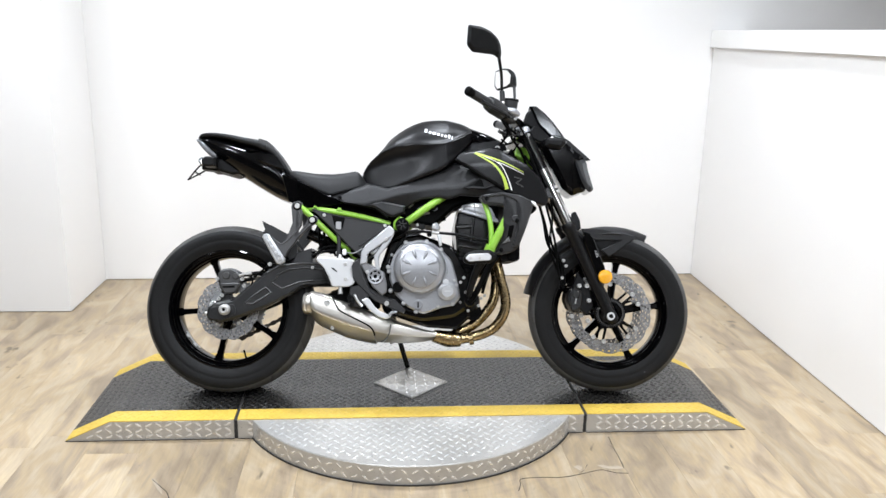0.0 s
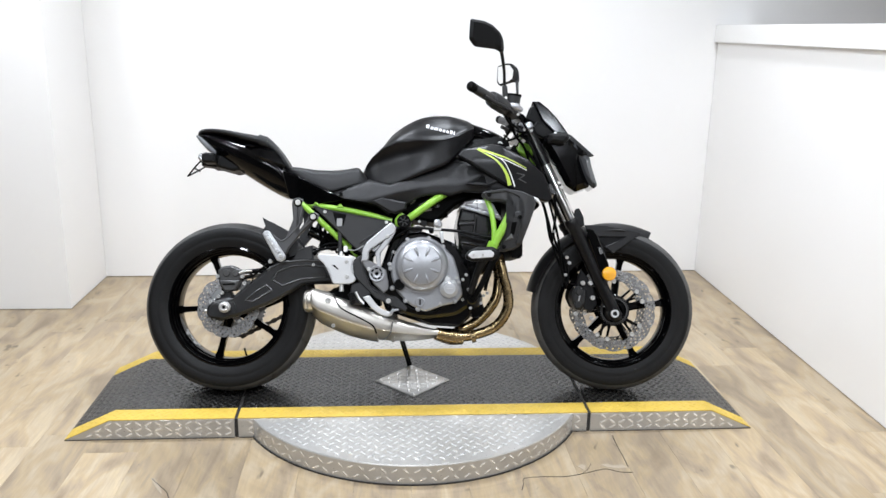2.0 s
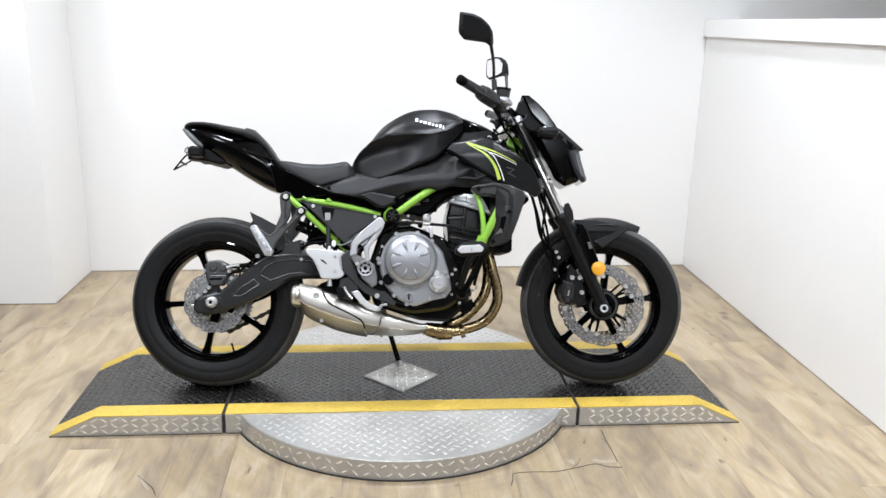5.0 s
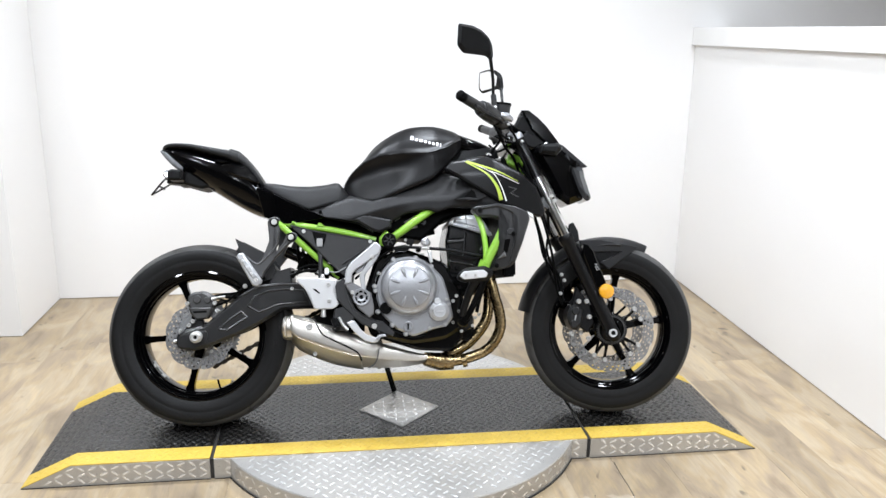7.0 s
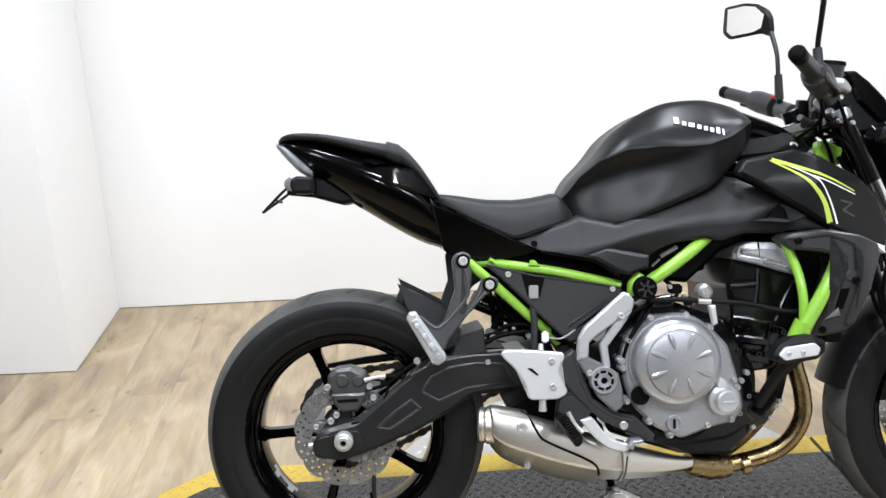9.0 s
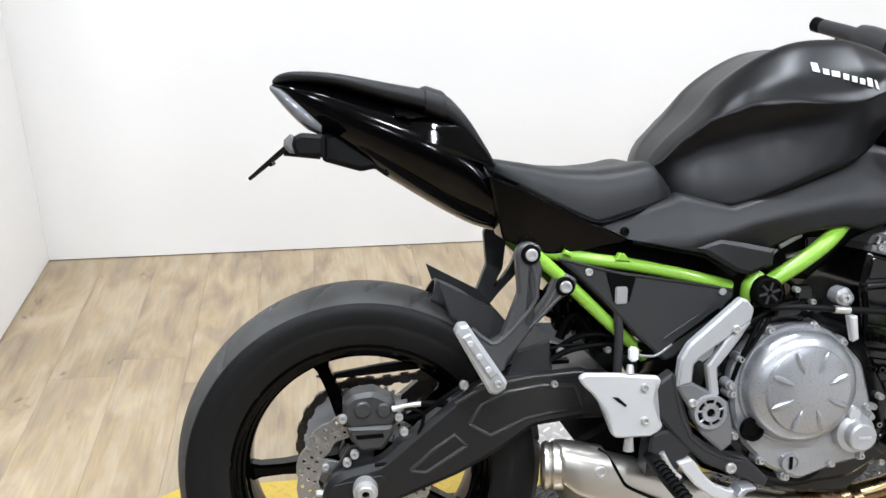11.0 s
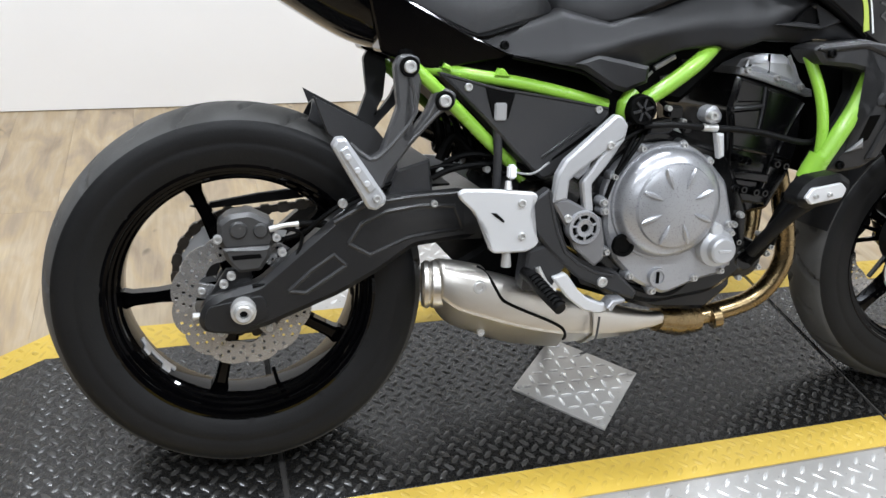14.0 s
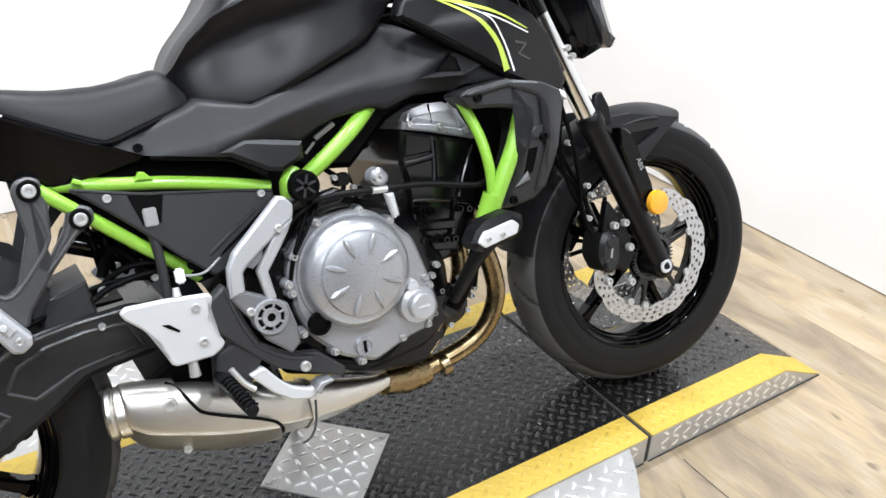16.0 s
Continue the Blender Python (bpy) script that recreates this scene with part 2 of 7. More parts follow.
def part(name, bm, mat, parent, label="", kind=""):
    ob = new(name, to_mesh(name, bm, mat))
    ob.parent = parent
    return tagged(ob, label=label, kind=kind)


def thing(name, bm, mat, label, category, group="", kind=""):
    return tagged(new(name, to_mesh(name, bm, mat)), label, category, group, kind)


def add_box(bm, x0, x1, y0, y1, z0, z1, bevel=0.0):
    vs = [bm.verts.new((x, y, z)) for x in (x0, x1) for y in (y0, y1) for z in (z0, z1)]
    fs = [bm.faces.new([vs[i] for i in q]) for q in ((0, 1, 3, 2), (4, 6, 7, 5), (0, 4, 5, 1), (2, 3, 7, 6), (0, 2, 6, 4), (1, 5, 7, 3))]
    if bevel:
        es = list({e for f in fs for e in f.edges})
        bmesh.ops.bevel(bm, geom=es, offset=bevel, segments=2, affect="EDGES")
    return bm


def box(x0, x1, y0, y1, z0, z1, bevel=0.0):
    return finish(add_box(bmesh.new(), x0, x1, y0, y1, z0, z1, bevel))


def area2(p):
    return sum(p[i - 1][0] * p[i][1] - p[i][0] * p[i - 1][1] for i in range(len(p)))


def inset(p, d):
    out, n = [], len(p)
    for i in range(n):
        a, b, c = Vector(p[i - 1]), Vector(p[i]), Vector(p[(i + 1) % n])
        u, v = (b - a).normalized(), (c - b).normalized()
        n1, n2 = Vector((-u.y, u.x)), Vector((-v.y, v.x))
        k = (n1 + n2) / max(0.35, 1 + n1.dot(n2))
        out.append(tuple(b + k * d))
    return out


def rounded(p, r, seg=3):
    """The outline with its corners cut round."""
    out, n = [], len(p)
    for i in range(n):
        a, b, c = Vector(p[i - 1]), Vector(p[i]), Vector(p[(i + 1) % n])
        ra, rc = min(r, (a - b).length * 0.4), min(r, (c - b).length * 0.4)
        s, e = b + (a - b).normalized() * ra, b + (c - b).normalized() * rc
        for k in range(seg + 1):
            t = k / seg
            out.append(tuple((1 - t) ** 2 * s + 2 * t * (1 - t) * b + t * t * e))
    return out


def add_slab(bm, outline, y0, y1, bevel=0.003, both=False):
    """A plate with its outline in the x-z plane, from y0 (near face) to y1."""
    p = list(outline)
    if area2(p) < 0:
        p.reverse()
    q = inset(p, bevel)
    rings = [(q if both else p, y1), (p, y1 - bevel if both else y1), (p, y0 + bevel), (q, y0)]
    if not both:
        rings = rings[1:]
    rows = [[bm.verts.new((x, y, z)) for x, z in ring] for ring, y in rings]
    n = len(p)
    for a, b in zip(rows, rows[1:]):
        for i in range(n):
            j = (i + 1) % n
            bm.faces.new((a[i], a[j], b[j], b[i]))
    bm.faces.new(rows[-1])
    bm.faces.new(rows[0][::-1])
    return bm


def slab(outline, y0, y1, bevel=0.003, warp=None, step=0.03, round_r=0.0, both=False, angle=32):
    bm = bmesh.new()
    add_slab(bm, rounded(outline, round_r) if round_r else outline, y0, y1, bevel, both)
    bmesh.ops.triangulate(bm, faces=[f for f in bm.faces if len(f.verts) > 4])
    if warp:
        xs, zs = [v.co.x for v in bm.verts], [v.co.z for v in bm.verts]
        for axis, lo, hi in ((0, min(xs), max(xs)), (2, min(zs), max(zs))):
            k = lo + step
            while k < hi - step * 0.3:
                co, no = [0, 0, 0], [0, 0, 0]
                co[axis], no[axis] = k, 1
                bmesh.ops.bisect_plane(bm, geom=bm.verts[:] + bm.edges[:] + bm.faces[:], plane_co=co, plane_no=no)
                k += step
        for v in bm.verts:
            v.co.y += warp(v.co.x, v.co.z)
    return finish(bm, angle)


def smooth_path(pts, seg=6):
    pts = [Vector(p) for p in pts]
    if len(pts) < 3:
        return pts
    out = []
    for i in range(len(pts) - 1):
        p0, p1, p2, p3 = pts[max(0, i - 1)], pts[i], pts[i + 1], pts[min(len(pts) - 1, i + 2)]
        for k in range(seg):
            t = k / seg
            out.append(0.5 * (2 * p1 + (p2 - p0) * t + (2 * p0 - 5 * p1 + 4 * p2 - p3) * t * t + (3 * p1 - p0 - 3 * p2 + p3) * t ** 3))
    return out + [pts[-1]]


def add_tube(bm, pts, r, n=12, seg=6, caps=True, flat=1.0):
    path = smooth_path(pts, seg)
    rs = r if isinstance(r, (list, tuple)) else [r] * len(pts)
    m = len(path)
    side = None
    rows = []
    for i, p in enumerate(path):
        d = (path[min(i + 1, m - 1)] - path[max(i - 1, 0)]).normalized()
        if side is None:
            side = d.cross(Vector((0, 1, 0)))
            if side.length < 0.1:
                side = d.cross(Vector((0, 0, 1)))
        side = (side - d * side.dot(d)).normalized()
        up = d.cross(side)
        f = i / (m - 1) * (len(rs) - 1)
        k = min(int(f), len(rs) - 2)
        rad = rs[k] + (rs[k + 1] - rs[k]) * (f - k)
        rows.append([bm.verts.new(p + (side * math.cos(a) + up * math.sin(a) * flat) * rad) for a in (2 * math.pi * j / n for j in range(n))])
    for a, b in zip(rows, rows[1:]):
        for j in range(n):
            bm.faces.new((a[j], a[(j + 1) % n], b[(j + 1) % n], b[j]))
    if caps:
        bm.faces.new(rows[0][::-1])
        bm.faces.new(rows[-1])
    return bm


def tube(pts, r, n=12, seg=6, caps=True, flat=1.0):
    return finish(add_tube(bmesh.new(), pts, r, n, seg, caps, flat), 40)


def add_lathe(bm, profile, cx, cz, n=32, closed=False, cy=0.0):
    """Turns (radius, y) round an axis along y."""
    rows = []
    for r, y in profile:
        if r < 1e-6:
            rows.append([bm.verts.new((cx, cy + y, cz))])
        else:
            rows.append([bm.verts.new((cx + r * math.cos(2 * math.pi * k / n), cy + y, cz + r * math.sin(2 * math.pi * k / n))) for k in range(n)])
    pairs = list(zip(rows, rows[1:])) + ([(rows[-1], rows[0])] if closed else [])
    for a, b in pairs:
        for k in range(n):
            j = (k + 1) % n
            if len(a) == 1 and len(b) > 1:
                bm.faces.new((a[0], b[k], b[j]))
            elif len(b) == 1 and len(a) > 1:
                bm.faces.new((a[k], a[j], b[0]))
            elif len(a) > 1:
                bm.faces.new((a[k], a[j], b[j], b[k]))
    return bm


def lathe(profile, cx, cz, n=32, closed=False, cy=0.0, angle=30):
    return finish(add_lathe(bmesh.new(), profile, cx, cz, n, closed, cy), angle)


def loft(sections, n=28, power=2.6, pinch=None, shift=None):
    """Rings across x. Section: x, low z, high z, half width."""
    bm = bmesh.new()
    rows = []
    for x, lo, hi, hw in sections:
        mid, h = (lo + hi) / 2, (hi - lo) / 2
        row = []
        for k in range(n):
            a = 2 * math.pi * k / n
            c, s = math.cos(a), math.sin(a)
            y = hw * math.copysign(abs(c) ** (2 / power), c)
            z = mid + h * math.copysign(abs(s) ** (2 / power), s)
            if pinch:
                y *= pinch(x, (z - lo) / max(1e-6, hi - lo))
            row.append(bm.verts.new((x, y, z)))
        rows.append(row)
    for a, b in zip(rows, rows[1:]):
        for k in range(n):
            bm.faces.new((a[k], a[(k + 1) % n], b[(k + 1) % n], b[k]))
    bm.faces.new(rows[0][::-1])
    bm.faces.new(rows[-1])
    return finish(bm, 50)


def between(table, x):
    """Linear look-up in rows that begin with x."""
    if x <= table[0][0]:
        return table[0][1:]
    for a, b in zip(table, table[1:]):
        if x <= b[0]:
            t = (x - a[0]) / (b[0] - a[0])
            return tuple(u + (v - u) * t for u, v in zip(a[1:], b[1:]))
    return table[-1][1:]


def resample(table, count):
    """Rows of a table, smoothed by a spline through them."""
    out = []
    m = len(table)
    for i in range(count):
        f = i / (count - 1) * (m - 1)
        k = min(int(f), m - 2)
        t = f - k
        p0, p1, p2, p3 = (table[max(0, k - 1)], table[k], table[k + 1], table[min(m - 1, k + 2)])
        out.append(tuple(0.5 * (2 * b + (c - a) * t + (2 * a - 5 * b + 4 * c - d) * t * t + (3 * b - a - 3 * c + d) * t ** 3) for a, b, c, d in zip(p0, p1, p2, p3)))
    return out


def move_mesh(bm, m):
    bmesh.ops.transform(bm, matrix=m, verts=bm.verts[:])
    if m.determinant() < 0:
        bmesh.ops.reverse_faces(bm, faces=bm.faces[:])
    return bm


def tread_bars(spots, length, width, height):
    """Raised lens-shaped bars: each spot is a place, its direction along the bar, its side direction and its normal."""
    vs, fs = [], []
    for p, d, s, n in spots:
        k = len(vs)
        l, w = length / 2, width / 2
        for a, b, c in ((-l, 0, 0), (l, 0, 0), (-l * 0.5, w, 0), (l * 0.5, w, 0), (-l * 0.5, -w, 0), (l * 0.5, -w, 0), (-l * 0.55, 0, height), (l * 0.55, 0, height)):
            vs.append(tuple(p + d * a + s * b + n * c))
        fs += [(k, k + 4, k + 6), (k, k + 6, k + 2), (k + 4, k + 5, k + 7, k + 6), (k + 2, k + 6, k + 7, k + 3), (k + 5, k + 1, k + 7), (k + 3, k + 7, k + 1)]
    me = bpy.data.meshes.new("tread")
    me.from_pydata(vs, [], fs)
    me.polygons.foreach_set("use_smooth", [True] * len(me.polygons))
    return me


def ring_loft(table, count, profile, steps=4, angle=50):
    """Rings across x from rows x, low, high, half width; profile(x) gives the half outline as shares of width and height."""
    bm = bmesh.new()
    rows = []
    for x, lo, hi, hw in resample(table, count):
        half = [(p.x, p.z) for p in smooth_path([(a, 0, h) for a, h in profile(x)], steps)]
        ring = [(-a, h) for a, h in half] + [(a, h) for a, h in half[-2:0:-1]]
        rows.append([bm.verts.new((x, a * hw, lo + h * (hi - lo))) for a, h in ring])
    n = len(rows[0])
    for p, q in zip(rows, rows[1:]):
        for k in range(n):
            bm.faces.new((p[k], p[(k + 1) % n], q[(k + 1) % n], q[k]))
    bm.faces.new(rows[0][::-1])
    bm.faces.new(rows[-1])
    return finish(bm, angle)


def strip_panel(x0, x1, count, low, mid, high, place, depth, rows=6, angle=60):
    """A moulded panel: columns along x, rows from its low edge through a crease to its high edge; place(x, z) is its near face."""
    bm = bmesh.new()
    near, far = [], []
    for i in range(count + 1):
        x = x0 + (x1 - x0) * i / count
        l, h = between(low, x)[0], between(high, x)[0]
        m = min(h - 0.002, max(l + 0.002, between(mid, x)[0]))
        zs = [l + (m - l) * k / rows for k in range(rows)] + [m + (h - m) * k / rows for k in range(rows + 1)]
        last = len(zs) - 1
        near.append([bm.verts.new((x, place(x, z) + (0.004 if k in (0, last) or i in (0, count) else 0), z)) for k, z in enumerate(zs)])
        far.append([bm.verts.new((x, place(x, z) + depth, z)) for z in zs])
    last = len(near[0]) - 1
    for i in range(count):
        for k in range(last):
            bm.faces.new((near[i][k], near[i + 1][k], near[i + 1][k + 1], near[i][k + 1]))
            bm.faces.new((far[i][k], far[i][k + 1], far[i + 1][k + 1], far[i + 1][k]))
        for k in (0, last):
            bm.faces.new((near[i][k], far[i][k], far[i + 1][k], near[i + 1][k]))
    for i in (0, count):
        for k in range(last):
            bm.faces.new((near[i][k], near[i][k + 1], far[i][k + 1], far[i][k]))
    return finish(bm, angle)


# ---- structure ----
X, Y, Z = Vector((1, 0, 0)), Vector((0, 1, 0)), Vector((0, 0, 1))


def back_y(x):
    """The back wall stands a little askew."""
    return BACK_Y + BACK_TURN * x


def side_x(y):
    """So does the side wall."""
    return SIDE_X + SIDE_TURN * (y - 3.5)


floor = thing("floor", box(FLOOR_X0 - 0.1, FLOOR_X1 + 0.1, FLOOR_Y0 - 0.1, BACK_Y + 0.2, -0.06, -0.005), DARKGAP, "pale worn wood-look vinyl plank floor, smooth and dry", "floor", kind="structure")
bm = add_box(bmesh.new(), LEFT_X - 0.12, NEXT_X + 0.12, 0, 0.12, 0.004, CEIL_Z)
for v in bm.verts:
    v.co.y += back_y(v.co.x)
thing("wall_back", finish(bm), WALL, "plain white painted back wall", "wall", kind="structure")
bm = bmesh.new()
ring = [(LEFT_X, LEFT_Y), (LEFT_X, back_y(LEFT_X) - 0.002), (LEFT_X - 0.12, back_y(LEFT_X) - 0.006), (LEFT_X - 0.12, LEFT_Y + 0.12), (FLOOR_X0, LEFT_Y + 0.12), (FLOOR_X0, LEFT_Y)]
low, high = [bm.verts.new((x, y, 0.004)) for x, y in ring], [bm.verts.new((x, y, CEIL_Z)) for x, y in ring]
for i in range(6):
    bm.faces.new((low[i], low[(i + 1) % 6], high[(i + 1) % 6], high[i]))
bm.faces.new(high)
bm.faces.new(low[::-1])
thing("wall_left", finish(bm), WALL, "plain white painted wall that turns a corner", "wall", kind="structure")
thing("wall_far_left", box(FLOOR_X0 - 0.12, FLOOR_X0 - 0.002, FLOOR_Y0, LEFT_Y + 0.122, 0.004, CEIL_Z), SHOP, "unseen dark grey side wall that dims reflections", "wall", kind="structure")
thing("wall_front", box(FLOOR_X0, NEXT_X + 0.12, FLOOR_Y0 - 0.12, FLOOR_Y0 - 0.002, 0.004, CEIL_Z), SHOP, "unseen dark grey front wall that dims reflections", "wall", kind="structure")
bm = add_box(bmesh.new(), 0, 0.16, FLOOR_Y0, back_y(FLOOR_X1) - 0.004, 0.004, 1.349)
for v in bm.verts:
    v.co.x += side_x(v.co.y)
thing("wall_right", finish(bm), WALL, "white painted half-height side wall below a capping board", "wall", kind="structure")
thing("wall_next_room", box(NEXT_X, NEXT_X + 0.12, FLOOR_Y0, back_y(NEXT_X) - 0.002, 0.004, CEIL_Z), WALL, "plain pale wall beyond the half-height wall", "wall", kind="structure")
thing("floor_next_room", box(FLOOR_X1 + 0.162, NEXT_X, FLOOR_Y0, BACK_Y, -0.02, 0.0), PLANK, "wood-look floor beyond the half-height wall", "floor", kind="structure")
bm = add_box(bmesh.new(), -0.022, 0.182, FLOOR_Y0, back_y(FLOOR_X1) - 0.006, 1.350, 1.446, 0.004)
for v in bm.verts:
    v.co.x += side_x(v.co.y)
thing("trim_capping", finish(bm), TRIM, "white capping board along the side wall", "trim", kind="structure")
thing("ceiling", box(FLOOR_X0 - 0.1, NEXT_X + 0.2, FLOOR_Y0 - 0.1, BACK_Y + 0.3, CEIL_Z + 0.002, CEIL_Z + 0.1), CEIL, "plain grey unseen ceiling that cuts bounce light", "ceiling", kind="structure")

# ceiling lights: shallow housings, each with a lamp in its opening
light_body = None
for ly in LAMP_YS:
    for lx in LAMP_XS:
        if light_body is None:
            bm = bmesh.new()
            outer, inner = 0.14, 0.125
            rows = []
            for r, z in ((outer, 0.0), (outer, -0.05), (inner, -0.05), (inner, -0.008), (0.0, -0.008)):
                rows.append([bm.verts.new((r * math.cos(2 * math.pi * k / 28), r * math.sin(2 * math.pi * k / 28), z)) for k in range(28)] if r else [bm.verts.new((0, 0, z))])
            for p, q in zip(rows, rows[1:]):
                for k in range(28):
                    bm.faces.new((p[k], p[(k + 1) % 28], q[(k + 1) % 28], q[k]) if len(q) > 1 else (p[k], p[(k + 1) % 28], q[0]))
            bm.faces.new(rows[0])
            light_body = thing("ceiling_light", finish(bm), TRIM, "round white ceiling light with a shallow housing", "light", "ceiling lights")
            light_body.matrix_world = pose(lx, ly, CEIL_Z)
        else:
            copy_thing(light_body, pose(lx, ly, CEIL_Z))
        la = bpy.data.lights.new("ceiling_lamp", "AREA")
        la.shape, la.size, la.energy, la.color = "DISK", 0.24, LAMP_WATTS, LAMP_COLOR
        lo = new("ceiling_lamp", la)
        lo.matrix_world = pose(lx, ly, CEIL_Z - 0.02)

# ---- turntable platform ----
def bar_spots(x0, x1, y0, y1, z, pitch, slope=None, keep=None):
    """A checker of alternating bars on a level or sloping surface."""
    out = []
    q = pitch * 0.70711
    span = int((x1 - x0 + y1 - y0) / q) + 2
    for i in range(span):
        for j in range(-span, span):
            x, y = x0 + (i - j) * q, y0 + (i + j) * q
            if not (x0 + 0.004 < x < x1 - 0.004 and y0 + 0.004 < y < y1 - 0.004):
                continue
            if keep and not keep(x, y):
                continue
            a = radians(45 if (i + j) % 2 else -45)
            n = Z
            if slope:
                zz, tilt = slope(x)
                n = Vector((-tilt, 0, 1)).normalized()
            else:
                zz = z
            ux = X if not slope else Vector((1, 0, tilt)).normalized()
            d = ux * math.cos(a) + Y * math.sin(a)
            out.append((Vector((x, y, zz)), d, n.cross(d), n))
    return out


def side_spots(x0, x1, y, z0, z1, pitch, top):
    out, row = [], 0
    z = z0 + pitch * 0.35
    while z < z1 - pitch * 0.1:
        k = 0
        x = x0 + pitch * 0.5
        while x < x1:
            if z < top(x) - 0.012:
                a = radians(28 if (k + row) % 2 else -40)
                d = X * math.cos(a) + Z * math.sin(a)
                out.append((Vector((x, y, z)), d, d.cross(-Y), -Y))
            x += pitch
            k += 1
        z += pitch * 0.62
        row += 1
    return out


def bars_part(name, spots, length, width, height, mat, parent, label):
    me = tread_bars(spots, length, width, height)
    me.name = name
    me.materials.append(mat)
    ob = new(name, me)
    ob.parent = parent
    return tagged(ob, label, kind="stuff")


def deck_section(name, profile, label):
    """One section: an aluminium body with its outline in x-z, black tread plate on top and yellow borders."""
    body = thing(name, slab([(x, z - (0.004 if z > 0.03 else 0)) for x, z in profile], DECK_Y0, DECK_Y1, 0.0015), ALU, label, "platform", "turntable platform")
    tops = sorted(p for p in profile if p[1] > 0.003)

    def top(x):
        return between([(a, b) for a, b in tops], x)[0]

    bands = (("tread_plate", DECK_Y0 + 0.078, DECK_Y1 - 0.08, RUBBER_DECK), ("yellow_border", DECK_Y0, DECK_Y0 + 0.0775, YELLOW), ("yellow_border", DECK_Y1 - 0.0795, DECK_Y1, YELLOW))
    for bname, y0, y1, mat in bands:
        line = [(x, z) for x, z in tops]
        outline = line + [(x, z - 0.004) for x, z in reversed(line)]
        part(bname, slab(outline, y0, y1, 0.0008), mat, body, {"tread_plate": "black raised-bar tread plate", "yellow_border": "yellow painted edge strip"}[bname])
        x0, x1 = tops[0][0] + 0.004, tops[-1][0] - 0.004

        def slope(x):
            return top(x), (top(x + 0.003) - top(x - 0.003)) / 0.006

        bars_part("tread_pattern", bar_spots(x0, x1, y0 + 0.002, y1 - 0.002, DECK_Z, 0.0225, slope), 0.0250, 0.0090, 0.0022, LIT_BAR if mat is RUBBER_DECK else YELLOW_BAR, body, "small raised anti-slip bars")
    bars_part("side_tread", side_spots(tops[0][0] + 0.03, tops[-1][0] - 0.01, DECK_Y0, 0.004, DECK_Z - 0.007, 0.034, top), 0.030, 0.008, 0.0016, ALU_BAR, body, "raised bars on the bright side plate")
    return body


deck_section("ramp_section", [(-1.085, 0.0045), (-0.931, DECK_Z), (SEAM_L - 0.006, DECK_Z), (SEAM_L - 0.006, 0.0), (-1.085, 0.0)], "end ramp section of tread plate with yellow edges")
deck_section("ramp_section", [(SEAM_R + 0.006, 0.0), (SEAM_R + 0.006, DECK_Z), (1.206, DECK_Z), (1.360, 0.0045), (1.360, 0.0)], "end ramp section of tread plate with yellow edges")
deck_section("centre_section", [(SEAM_L + 0.006, 0.0), (SEAM_L + 0.006, DECK_Z), (SEAM_R - 0.006, DECK_Z), (SEAM_R - 0.006, 0.0)], "centre platform section of tread plate with yellow edges")

# dark rubber in the seams and along the feet of the sections
for seam in (SEAM_L, SEAM_R):
    thing("seam_rubber", box(seam - 0.0055, seam + 0.0055, DECK_Y0 + 0.003, DECK_Y1 - 0.003, 0.0, DECK_Z - 0.006), DARKGAP, "black rubber strip between two platform sections", "rubber strip", "seam strips")
for x0, x1 in ((-1.085, SEAM_L - 0.007), (SEAM_L + 0.007, -0.44), (0.68, SEAM_R - 0.007), (SEAM_R + 0.007, 1.360)):
    thing("foot_strip", box(x0, x1, DECK_Y0 - 0.0025, DECK_Y0 - 0.0005, 0.0, 0.0022), DARKGAP, "thin black rubber strip along the platform foot", "rubber strip", "foot strips")

TX, TY, TR = 0.125, 2.895, 0.645
